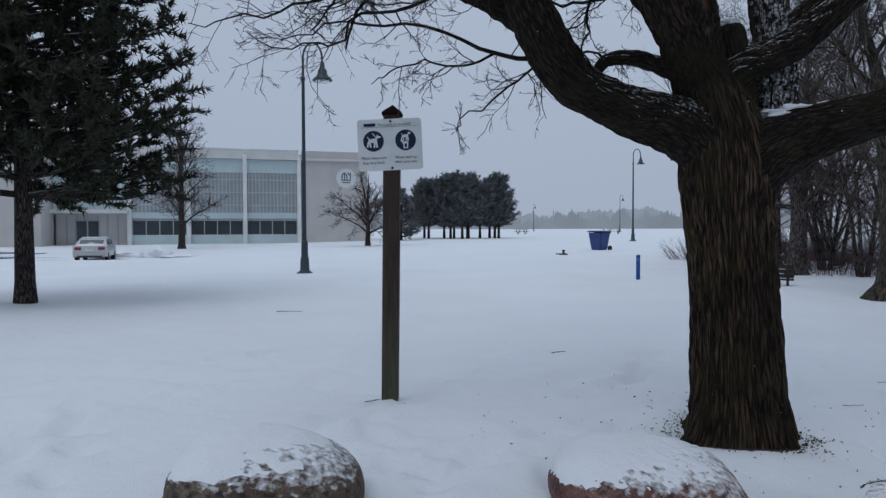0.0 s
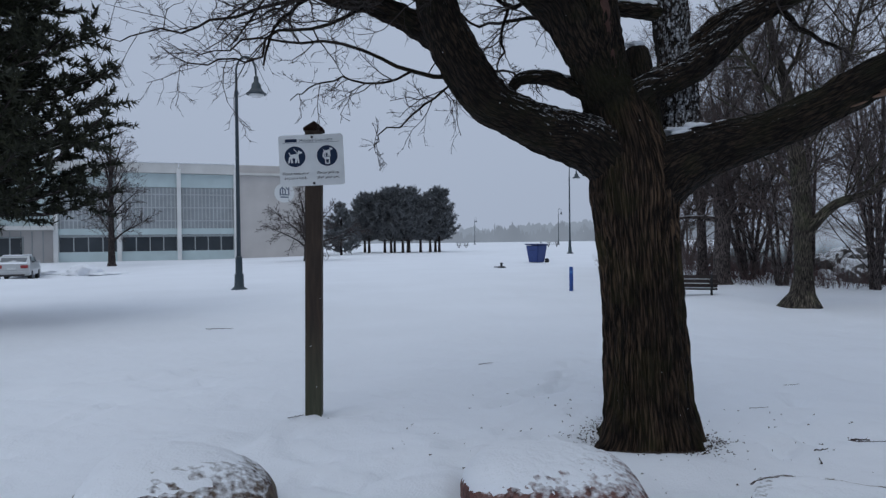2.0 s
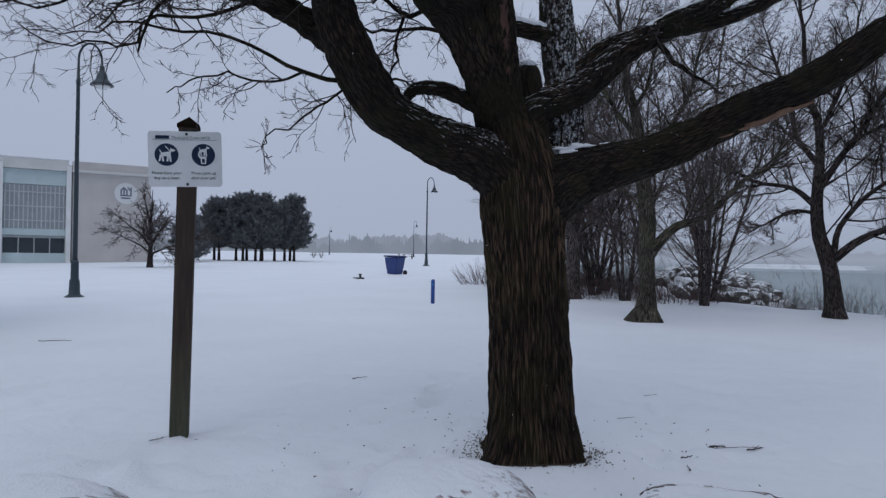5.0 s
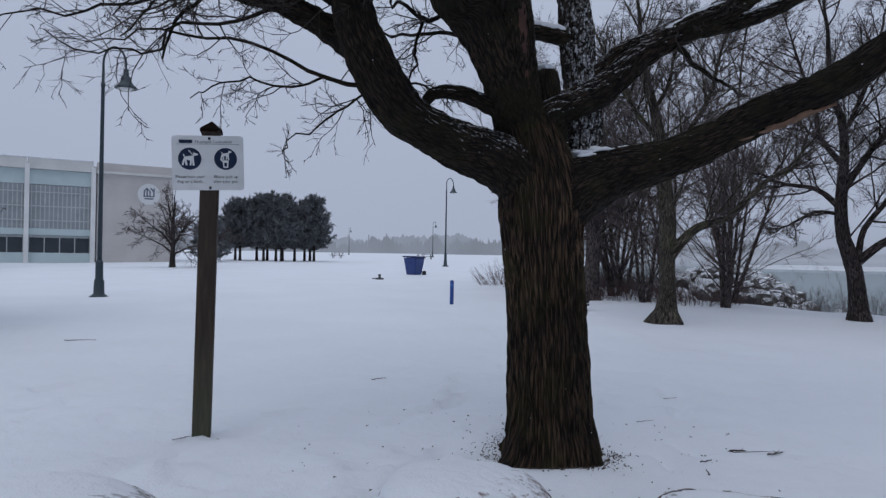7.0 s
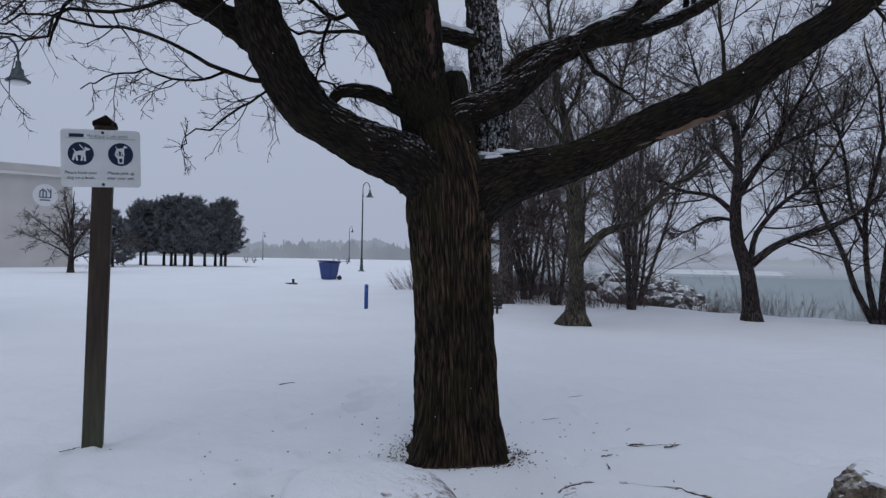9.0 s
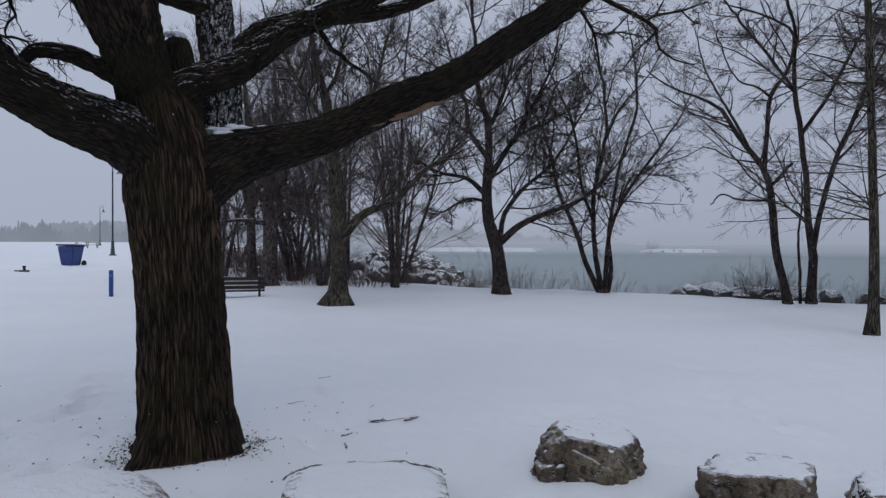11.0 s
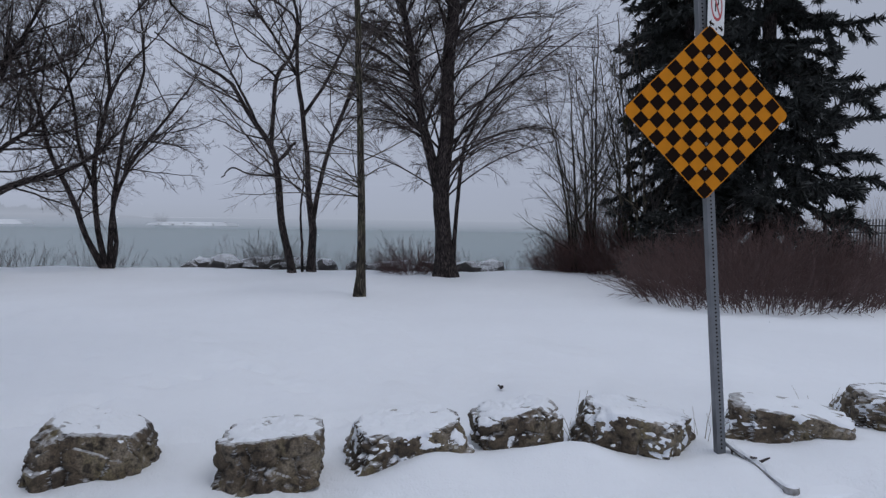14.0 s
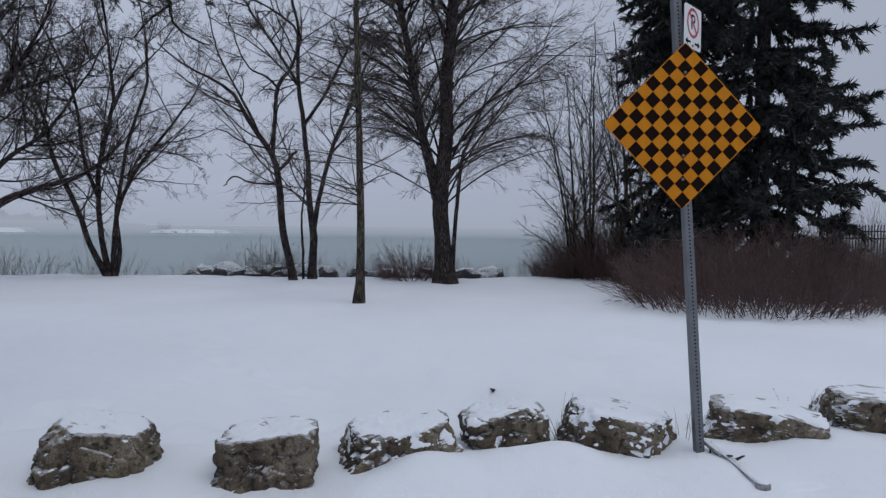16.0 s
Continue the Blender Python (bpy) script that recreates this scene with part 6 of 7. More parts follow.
def build_checker_sign():
    t = thing("checkerboard_sign", 5.08, -0.82, 0, 0, "amber and black checkerboard road-end sign on a leaning steel post", "road sign")
    lean = Vector((0.06, 0.22, 3.2)).normalized()
    rot = Vector((0, 0, 1)).rotation_difference(lean).to_matrix().to_4x4() @ Matrix.Rotation(radians(17), 4, "Z")
    bm = bmesh.new()
    w, c = 0.028, 0.022
    prof = [(-w, -w), (w, -w), (w, w), (-w, w)]
    rows = np.linspace(-0.25, 3.14, 2)
    for z0, z1 in zip(rows, rows[1:]):
        a = [bm.verts.new((x, y, z0)) for x, y in prof]
        b = [bm.verts.new((x, y, z1)) for x, y in prof]
        for i in range(4):
            bm.faces.new((a[i], a[(i + 1) % 4], b[(i + 1) % 4], b[i]))
    bm.faces.new(b)
    post = part("post", bm, M_GALV, t, "perforated galvanised square post", m=rot)
    hole = bmesh.new()
    bmesh.ops.create_circle(hole, cap_ends=True, radius=0.0065, segments=8)
    hole_me = bpy.data.meshes.new("punched_hole")
    hole.to_mesh(hole_me)
    hole.free()
    for i in range(117):
        z = 0.05 + i * 0.0262
        for nx, ny in ((-1, 0), (0, -1)):
            face_m = Matrix.Translation((nx * (w + 0.0006), ny * (w + 0.0006), z)) @ Vector((0, 0, 1)).rotation_difference(Vector((nx, ny, 0))).to_matrix().to_4x4()
            part("punched_hole", hole_me, M_INK, post, m=face_m)
    half = 0.565
    face = plate_frame((5.045 - 5.08, -0.665 + 0.82, 2.235), (0.29, -0.956, 0.0), (-0.956, -0.29, 0))
    bm = bmesh.new()
    one = rounded_plate(half * math.sqrt(2), half * math.sqrt(2), 0.035, 0.003)
    one.transform(Matrix.Rotation(radians(45), 4, "Y"))
    plate = part("checker_plate", one, M_ORANGE, t, "amber diamond plate with black checks", m=face)
    s = half * math.sqrt(2)
    cell = s * 0.985 / 10
    turn = Matrix.Rotation(radians(45), 4, "Y")
    one = bmesh.new()
    one.faces.new([one.verts.new((a * cell * 0.5, -0.0012, b * cell * 0.5)) for a, b in ((-1, -1), (1, -1), (1, 1), (-1, 1))])
    check_me = bpy.data.meshes.new("black_square")
    one.to_mesh(check_me)
    one.free()
    for i in range(10):
        for j in range(10):
            if (i + j) % 2 == 1:
                part("black_square", check_me, M_INK, plate, m=turn @ Matrix.Translation(((i - 4.5) * cell, 0, (j - 4.5) * cell)))
    for z in (0.36, -0.2, -0.36):
        part("bolt", lathe([(0.011, 0), (0.011, 0.004), (0.006, 0.01)], 8, Matrix.Translation((0.0, 0, z)) @ Matrix.Rotation(radians(90), 4, "X")), M_GALV, plate)
    face2 = plate_frame((5.12 - 5.08, -0.66 + 0.82, 2.935), (0.85, -0.52, 0), (-0.52, -0.85, 0))
    face2 = face2 @ Matrix.Translation((0.11, -0.02, 0))
    np_plate = part("no_parking_plate", rounded_plate(0.29, 0.29, 0.025, 0.003), M_SIGNWHITE, t, "white no-parking plate with a red ring", m=face2)
    ring = bmesh.new()
    for k in range(40):
        a0, a1 = 2 * math.pi * k / 40, 2 * math.pi * (k + 1) / 40
        vs = [ring.verts.new((r * math.cos(a), -0.0012, 0.03 + r * math.sin(a))) for r, a in ((0.082, a0), (0.102, a0), (0.102, a1), (0.082, a1))]
        ring.faces.new(vs)
    box(0.17, 0.001, 0.018, 0, -0.0022, 0.03, 0, Matrix.Rotation(radians(45), 3, "Y"), ring)
    part("red_ring", ring, M_REDINK, np_plate, "red ring and slash")
    words("P", 0.15, 0, 0.03, -0.001, M_INK, np_plate, "letter")
    ar = bmesh.new()
    for sx in (-1, 1):
        vs = [ar.verts.new((sx * a, -0.0012, z)) for a, z in ((0.125, -0.105), (0.085, -0.08), (0.085, -0.13))]
        ar.faces.new(vs)
        box(0.05, 0.001, 0.014, sx * 0.062, -0.0012, -0.105, 0, bm=ar)
    part("arrows", ar, M_INK, np_plate, "black double arrow")
    for z in (0.12, -0.125):
        part("bolt", lathe([(0.009, 0), (0.009, 0.006)], 8, Matrix.Translation((0, 0, z)) @ Matrix.Rotation(radians(90), 4, "X")), M_GALV, np_plate)


def build_lamps():
    glass = plain("frosted_lamp_glass", (0.75, 0.76, 0.76), 0.3, vary=0.05)
    t = thing("street_lamp", -4.75, 24.3, 0, 0, "dark green swan-neck lamp post standing in snow", "lamp post", "park lamp posts")
    part("base", lathe([(0.31, -0.1), (0.31, 0.03), (0.22, 0.09), (0.165, 0.14), (0.15, 0.55), (0.12, 0.6), (0.115, 1.1), (0.085, 1.2)], 16), M_GREENPAINT, t, "fluted cast base")
    part("pole", lathe([(0.075, 1.1), (0.055, 6.7), (0.07, 6.72), (0.07, 6.82), (0.045, 6.84), (0.045, 7.2)], 14), M_GREENPAINT, t)
    arm = []
    for k in range(15):
        a = math.pi * (1 - k / 14)
        arm.append((0.33 + 0.33 * math.cos(a), 0, 7.45 + 0.55 * math.sin(a) * (1 if k < 9 else 0.98), 0.035))
    arm = [(0, 0, 7.0, 0.04), (0, 0, 7.3, 0.037)] + arm + [(0.67, 0, 7.32, 0.03)]
    q = resample(arm, 40)[None]
    part("swan_neck", tube_mesh("swan_neck", [(q[..., :3], q[..., 3], 10)]), M_GREENPAINT, t)
    shade = part("lamp_head", lathe([(0.04, 7.34), (0.075, 7.30), (0.085, 7.12), (0.15, 7.06), (0.17, 6.92), (0.24, 6.82), (0.345, 6.73), (0.345, 6.70)], 24, Matrix.Translation((0.67, 0, 0))), M_GREENPAINT, t, "bell-shaped lamp head")
    part("lens", lathe([(0.25, 6.72), (0.24, 6.66), (0.15, 6.61), (0.03, 6.59)], 20, Matrix.Translation((0.67, 0, 0))), glass, shade, "pale frosted lens")
    t.location.z -= 0.03
    copy_thing(t, pose(16.97, 60.5, 0.39, 0, 0, 5))
    copy_thing(t, pose(39.5, 150, 0.66, 0, 0, 10))
    copy_thing(t, pose(28.5, 205, 0.70, 0, 0, 40))


def build_bin():
    blue = plain("blue_plastic", (0.022, 0.05, 0.20), 0.45, vary=0.15)
    dark = plain("dark_blue_plastic", (0.015, 0.03, 0.13), 0.5, vary=0.15)
    rubber = plain("black_rubber", (0.015, 0.015, 0.016), 0.8)
    z = float(ground_z(9.75, 41.6))
    t = thing("recycling_bin", 9.6, 41.6, z - 0.05, -52, "blue wheeled recycling bin with a snow-dusted lid", "wheeled bin")
    bm = bmesh.new()
    a = [bm.verts.new(p) for p in ((-0.26, -0.28, 0.06), (0.26, -0.28, 0.06), (0.26, 0.26, 0.06), (-0.26, 0.26, 0.06))]
    b = [bm.verts.new(p) for p in ((-0.36, -0.38, 1.02), (0.36, -0.38, 1.02), (0.36, 0.36, 1.02), (-0.36, 0.36, 1.02))]
    bm.faces.new(a[::-1])
    bm.faces.new(b)
    for i in range(4):
        bm.faces.new((a[i], a[(i + 1) % 4], b[(i + 1) % 4], b[i]))
    bmesh.ops.bevel(bm, geom=bm.edges[:], offset=0.03, segments=2, affect="EDGES")
    body = part("body", bm, blue, t)
    part("pocket", box(0.34, 0.02, 0.10, 0, -0.345, 0.78, 0.008), dark, body)
    part("lid", box(0.78, 0.84, 0.08, 0, -0.01, 1.07, 0.03, Matrix.Rotation(radians(-3), 3, "X"), seg=2), dark, t, "dark blue hinged lid")
    part("handle_bar", box(0.6, 0.04, 0.04, 0, 0.45, 1.02, 0.012), dark, t)
    part("lid_snow", box(0.62, 0.66, 0.03, 0, -0.02, 1.12, 0.014, seg=2), M_SNOW, t, "thin snow on the lid")
    for sx in (-0.33, 0.33):
        part("wheel", lathe([(0.13, -0.035), (0.15, -0.02), (0.15, 0.02), (0.13, 0.035)], 18, Matrix.Translation((sx, 0.36, 0.14)) @ Matrix.Rotation(radians(90), 4, "Y")), rubber, t)
    t.scale = (1.35, 1.2, 1.06)
    t2 = thing("sign_stake", 10.55, 44.5, float(ground_z(10.5, 44.5)), 0, "short pale stake standing in the snow", "stake")
    part("stake", box(0.12, 0.05, 1.35, 0, 0, 0.6, 0.01), plain("pale_stake", (0.5, 0.52, 0.54), 0.6), t2)


def build_hydrant():
    iron = plain("hydrant_grey", (0.05, 0.055, 0.06), 0.6)
    t = thing("tap_box", 6.35, 35.6, float(ground_z(6.35, 35.6)), 0, "low dark pipe fitting sticking out of the snow", "standpipe")
    part("lid_plate", lathe([(0.22, -0.05), (0.22, 0.05), (0.18, 0.08)], 16), iron, t)
    part("side_plate", box(0.36, 0.2, 0.05, -0.2, 0, 0.05, 0.015), iron, t)
    part("stem_pipe", lathe([(0.06, 0.05), (0.06, 0.2), (0.09, 0.22), (0.06, 0.27)], 12), iron, t)


def build_marker():
    t = thing("marker_post", 5.88, 20.8, 0.0, 0, "plain blue round marker post in the snow", "bollard")
    part("post", lathe([(0.06, -0.1), (0.06, 0.70), (0.05, 0.735), (0.03, 0.74)], 16), plain("blue_marker_paint", (0.015, 0.07, 0.30), 0.5, vary=0.15), t)
    part("band", lathe([(0.0615, 0.55), (0.0615, 0.62)], 16), plain("pale_blue_band", (0.05, 0.16, 0.42), 0.5, vary=0.15), t)


def build_bench():
    wood = plain("dark_bench_wood", (0.034, 0.024, 0.021), 0.8, vary=0.35)
    t = thing("park_bench", 8.55, 18.85, -0.30, 154, "dark wooden park bench with snow on its seat", "bench")
    for k in range(3):
        part("seat_slat", box(1.8, 0.11, 0.04, 0, -0.16 + 0.13 * k, 0.45, 0.008), wood, t)
    for k in range(3):
        part("back_slat", box(1.8, 0.035, 0.10, 0, 0.22 + 0.02 * k, 0.56 + 0.12 * k, 0.008), wood, t)
    for sx in (-0.75, 0.75):
        part("leg", box(0.06, 0.06, 0.5, sx, -0.15, 0.2, 0.01), M_BLACKIRON, t)
        part("leg", box(0.06, 0.06, 0.95, sx, 0.25, 0.4, 0.01, Matrix.Rotation(radians(-6), 3, "X")), M_BLACKIRON, t)
        part("armrest", box(0.06, 0.45, 0.04, sx, 0.02, 0.66, 0.01), M_BLACKIRON, t)
    part("seat_snow", box(1.7, 0.34, 0.03, 0, -0.03, 0.487, 0.013, seg=2), M_SNOW, t, "thin layer of snow")


def build_picnic():
    wood = plain("picnic_wood", (0.14, 0.13, 0.125), 0.8)
    t = thing("picnic_table", 13.2, 109, float(ground_z(13.2, 109)), 20, "far wooden picnic table standing in snow", "picnic table", "picnic tables")
    part("tabletop", box(1.9, 0.75, 0.06, 0, 0, 0.75, 0.01), wood, t)
    for sy in (-0.65, 0.65):
        part("seat", box(1.9, 0.26, 0.05, 0, sy, 0.44, 0.01), wood, t)
    for sx in (-0.65, 0.65):
        part("leg", box(0.08, 0.1, 1.0, sx, -0.32, 0.36, 0.01, Matrix.Rotation(radians(28), 3, "X")), wood, t)
        part("leg", box(0.08, 0.1, 1.0, sx, 0.32, 0.36, 0.01, Matrix.Rotation(radians(-28), 3, "X")), wood, t)
        part("brace", box(0.07, 1.5, 0.08, sx, 0, 0.40, 0.01), wood, t)
    for x, y, r in ((27.2, 107, 0),):
        copy_thing(t, pose(x, y, float(ground_z(x, y)), 0, 0, r))


# ---------- the pale building and its forecourt ----------
def build_building():
    panel = plain("pale_concrete_panel", (0.64, 0.64, 0.63), 0.8, vary=0.12, scale=0.6)
    beige = plain("beige_render_wall", (0.54, 0.52, 0.51), 0.85, vary=0.10, scale=0.5)
    aqua = plain("pale_aqua_panel", (0.50, 0.60, 0.62), 0.6, vary=0.10, scale=0.7)
    white = plain("white_column", (0.74, 0.75, 0.75), 0.7, vary=0.10, scale=0.8)
    screen_m = plain("grey_screen", (0.34, 0.37, 0.39), 0.7, vary=0.12, scale=0.9)
    slat_m = plain("screen_slat", (0.50, 0.53, 0.55), 0.7, vary=0.12, scale=0.9)
    glass = plain("dark_window_glass", (0.035, 0.045, 0.055), 0.12, vary=0.3, scale=0.6)
    frame_m = plain("window_frame_grey", (0.38, 0.41, 0.42), 0.6)
    blue = plain("badge_grey_blue", (0.10, 0.13, 0.19), 0.6)
    t = thing("office_building", -13.4, 67.16, 0.1, 16.3, "long pale two-storey office building with aqua panels", "building")
    H = 8.95
    bays, bw = 3, 5.0
    left = -bays * bw
    # solid mass behind the facade
    part("wall", box(6.6 - left + 6, 16, H - 0.35, (6.6 + left - 6) / 2, 8.3, (H - 0.35) / 2), beige, t, "beige building mass")
    part("end_wall", box(6.35, 0.3, H - 0.95, 3.5, 0.1, (H - 0.95) / 2, 0.01), beige, t, "plain windowless beige wall")
    for k, s in enumerate(list(range(-bays, 0))):
        x0 = s * bw
        part("fascia_panel", box(bw - 0.06, 0.5, 0.92, x0 + bw / 2, -0.05, H - 0.47, 0.02), panel, t)
        part("coping", box(bw - 0.02, 0.6, 0.10, x0 + bw / 2, -0.05, H + 0.03, 0.02), M_SNOW, t, "snow lying on the coping")
        part("upper_panel", box(bw - 0.3, 0.16, 1.25, x0 + bw / 2, 0.08, H - 1.58), aqua, t)
        scr = part("screen", box(bw - 0.3, 0.1, 3.75, x0 + bw / 2, 0.12, 4.85), screen_m, t, "grey vertical screen")
        for j in range(14):
            part("slat", box(0.08, 0.08, 3.7, x0 + 0.35 + j * (bw - 0.7) / 13, 0.03, 4.85), slat_m, scr)
        for z in (3.7, 4.9, 6.1):
            part("rail", box(bw - 0.3, 0.06, 0.09, x0 + bw / 2, 0.0, z), slat_m, scr)
        part("mid_panel", box(bw - 0.3, 0.2, 0.55, x0 + bw / 2, 0.06, 2.72), aqua, t)
        win = part("window", box(bw - 0.3, 0.05, 1.5, x0 + bw / 2, 0.14, 1.7), glass, t, "band of dark ground-floor windows")
        for j in range(5):
            part("mullion", box(0.08, 0.1, 1.5, x0 + 0.2 + j * (bw - 0.4) / 4, 0.1, 1.7), frame_m, win)
        part("blind", box(bw - 0.5, 0.02, 0.2, x0 + bw / 2, 0.105, 2.33), frame_m, win)
        part("lower_panel", box(bw - 0.3, 0.18, 0.96, x0 + bw / 2, 0.06, 0.47), aqua, t)
    for s in range(-bays, 1):
        part("column", box(0.36, 0.55, H - 0.5, s * bw, -0.12, (H - 0.5) / 2, 0.02), white, t)
    part("end_coping", box(6.55, 0.7, 0.22, 3.5, 0.0, H - 0.84, 0.02), panel, t)
    part("end_fascia", box(6.45, 0.34, 0.9, 3.5, 0.12, H - 0.43, 0.02), beige, t)
    # entrance bay
    ex = left - 3.1
    part("entrance_fascia", box(6.1, 0.5, 5.6, ex, 0.05, H - 2.9, 0.02), aqua, t)
    part("canopy", box(6.2, 1.6, 0.35, ex, -0.5, 3.05, 0.03), panel, t, "flat canopy over the entrance")
    ent = part("entrance_window", box(6.0, 0.06, 2.7, ex, 0.35, 1.45), glass, t, "glazed entrance wall")
    for j in range(8):
        part("mullion", box(0.08, 0.12, 2.7, ex - 2.9 + j * 5.8 / 7, 0.3, 1.45), frame_m, ent)
    door = part("door", box(1.9, 0.08, 2.2, ex - 0.4, 0.28, 1.15, 0.01), glass, t, "double glazed doors")
    for dx in (-0.95, 0, 0.95):
        part("stile", box(0.12, 0.12, 2.25, ex - 0.4 + dx, 0.25, 1.15, 0.01), frame_m, door)
    part("head_rail", box(2.0, 0.12, 0.14, ex - 0.4, 0.25, 2.28, 0.01), frame_m, door)
    # wing that stands forward
    part("wing_wall", box(26, 18, H - 0.6, left - 6.2 - 13, 5.0, (H - 0.6) / 2, 0.03), beige, t, "plain beige wing standing forward")
    part("wing_coping", box(26.3, 18.3, 0.4, left - 6.2 - 13, 5.0, H - 0.4, 0.03), panel, t)
    # round badge on the end wall
    bx, bz = 4.55, 6.4
    b = part("badge", disc(0.95, -0.05, bx, bz, 0.06, 48), M_SIGNWHITE, t, "round white badge with a grey-blue emblem")
    bars = bmesh.new()
    for dx, z0, z1 in ((-0.40, -0.15, 0.30), (-0.16, -0.15, 0.52), (0.08, -0.15, 0.30), (0.42, -0.15, 0.56)):
        box(0.11, 0.02, z1 - z0, bx + dx, -0.115, bz + (z0 + z1) / 2, 0, bm=bars)
    for dx, z, ang in ((-0.28, 0.42, 42), (0.25, 0.42, -38), (-0.04, 0.38, -50)):
        box(0.11, 0.02, 0.36, bx + dx, -0.117, bz + z, 0, Matrix.Rotation(radians(ang), 3, "Y"), bars)
    box(0.95, 0.02, 0.10, bx, -0.115, bz - 0.2, 0, bm=bars)
    box(0.78, 0.02, 0.12, bx, -0.115, bz - 0.42, 0, bm=bars)
    part("emblem", bars, blue, b)


def build_lane():
    """Wet asphalt lane by the entrance, half covered with snow."""
    def f(nt, b):
        n = noise_node(nt, 0.45, 6)
        col = ramp(nt, n, [(0.44, (0.055, 0.058, 0.062)), (0.58, SNOW)])
        nt.links.new(col, b.inputs["Base Color"])
        b.inputs["Roughness"].default_value = 0.4
        bump(nt, b, noise_node(nt, 30, 3), 0.3, 0.02)
    xs, ys = np.linspace(-70, -16.5, 60), np.linspace(38.6, 45.0, 20)
    X, Y = np.meshgrid(xs, ys)
    X = X + 0.6 * np.sin(Y * 1.7)
    Z = ground_z(X, Y) + 0.03
    i = (np.arange(19)[:, None] * 60 + np.arange(59)[None]).ravel()
    ob = part("road", quick_mesh("road", np.stack([X, Y, Z], -1).reshape(-1, 3), np.stack([i, i + 1, i + 61, i + 60], 1)), mat_of("wet_asphalt_and_slush", f))
    tagged(ob, "wet asphalt lane streaked with slush and snow", "road", kind="structure")


def build_car():
    body_m = plain("white_car_paint", (0.50, 0.52, 0.54), 0.3, vary=0.06)
    glass = plain("car_glass", (0.10, 0.11, 0.12), 0.1, vary=0.2)
    tyre = plain("tyre_rubber", (0.02, 0.02, 0.02), 0.85)
    lamp = plain("tail_lamp_red", (0.30, 0.02, 0.025), 0.3)
    trim = plain("car_trim_dark", (0.05, 0.05, 0.055), 0.6)
    x, y = -20.9, 42.5
    t = thing("sedan_car", x, y, float(ground_z(x, y)) + 0.02, 18, "silver-white sedan parked with snow on its roof", "car")
    # long axis along y, tail towards -y
    side = [(-2.25, 0.35), (-2.3, 0.62), (-2.22, 0.95), (-1.75, 1.02), (-0.95, 1.38), (-0.5, 1.44), (0.35, 1.43), (1.15, 1.02), (1.9, 0.92), (2.22, 0.72), (2.25, 0.35)]
    bm = bmesh.new()
    def ring(xw):
        out = []
        for yy, zz in side:
            inset = 0.20 * max(0, (zz - 0.95) / 0.49)
            out.append(bm.verts.new((xw * (1 - inset / 0.88), yy, zz)))
        return out
    a, c, b = ring(-0.88), ring(0.0), ring(0.88)
    for v in c:
        v.co.z += 0.02
    for p, q in ((a, c), (c, b)):
        for i in range(len(side) - 1):
            bm.faces.new((p[i], p[i + 1], q[i + 1], q[i]))
    bm.faces.new(a)
    bm.faces.new(b[::-1])
    bmesh.ops.bevel(bm, geom=[e for e in bm.edges if e.calc_face_angle(0) > 0.5], offset=0.06, segments=3, affect="EDGES")
    part("body", bm, body_m, t)
    part("rear_window", box(1.25, 0.02, 0.50, 0, -1.375, 1.20, 0.02, Matrix.Rotation(radians(-64), 3, "X")), glass, t)
    for sx in (-1, 1):
        part("side_window", box(0.02, 1.7, 0.36, sx * 0.80, -0.1, 1.19, 0.01, Matrix.Rotation(radians(sx * -21), 3, "Y")), glass, t)
        part("tail_lamp", box(0.36, 0.06, 0.17, sx * 0.62, -2.265, 0.83, 0.02), lamp, t, "red tail lamp")
        part("mirror", box(0.2, 0.12, 0.13, sx * 0.98, 0.75, 1.05, 0.03), body_m, t)
        for yy in (-1.35, 1.4):
            w = part("wheel", lathe([(0.28, -0.1), (0.31, -0.07), (0.31, 0.07), (0.28, 0.1)], 20, Matrix.Translation((sx * 0.80, yy, 0.31)) @ Matrix.Rotation(radians(90), 4, "Y")), tyre, t)
            part("rim", lathe([(0.20, 0), (0.2, 0.02), (0.05, 0.03)], 12, Matrix.Translation((sx * 0.89, yy, 0.31)) @ Matrix.Rotation(radians(90 * sx), 4, "Y")), M_GALV, w)
    part("bumper", box(1.72, 0.2, 0.26, 0, -2.24, 0.46, 0.05, seg=2), body_m, t)
    part("bumper_trim", box(1.3, 0.04, 0.12, 0, -2.33, 0.36, 0.01), trim, t)
    part("plate", box(0.42, 0.02, 0.13, 0, -2.31, 0.72, 0.005), M_SIGNWHITE, t)
    part("roof_snow", box(1.25, 1.5, 0.06, 0, -0.1, 1.45, 0.025, seg=2), M_SNOW, t, "snow on the roof")
    part("boot_snow", box(1.4, 0.5, 0.04, 0, -1.95, 1.02, 0.018, Matrix.Rotation(radians(7), 3, "X"), seg=2), M_SNOW, t, "snow on the boot lid")


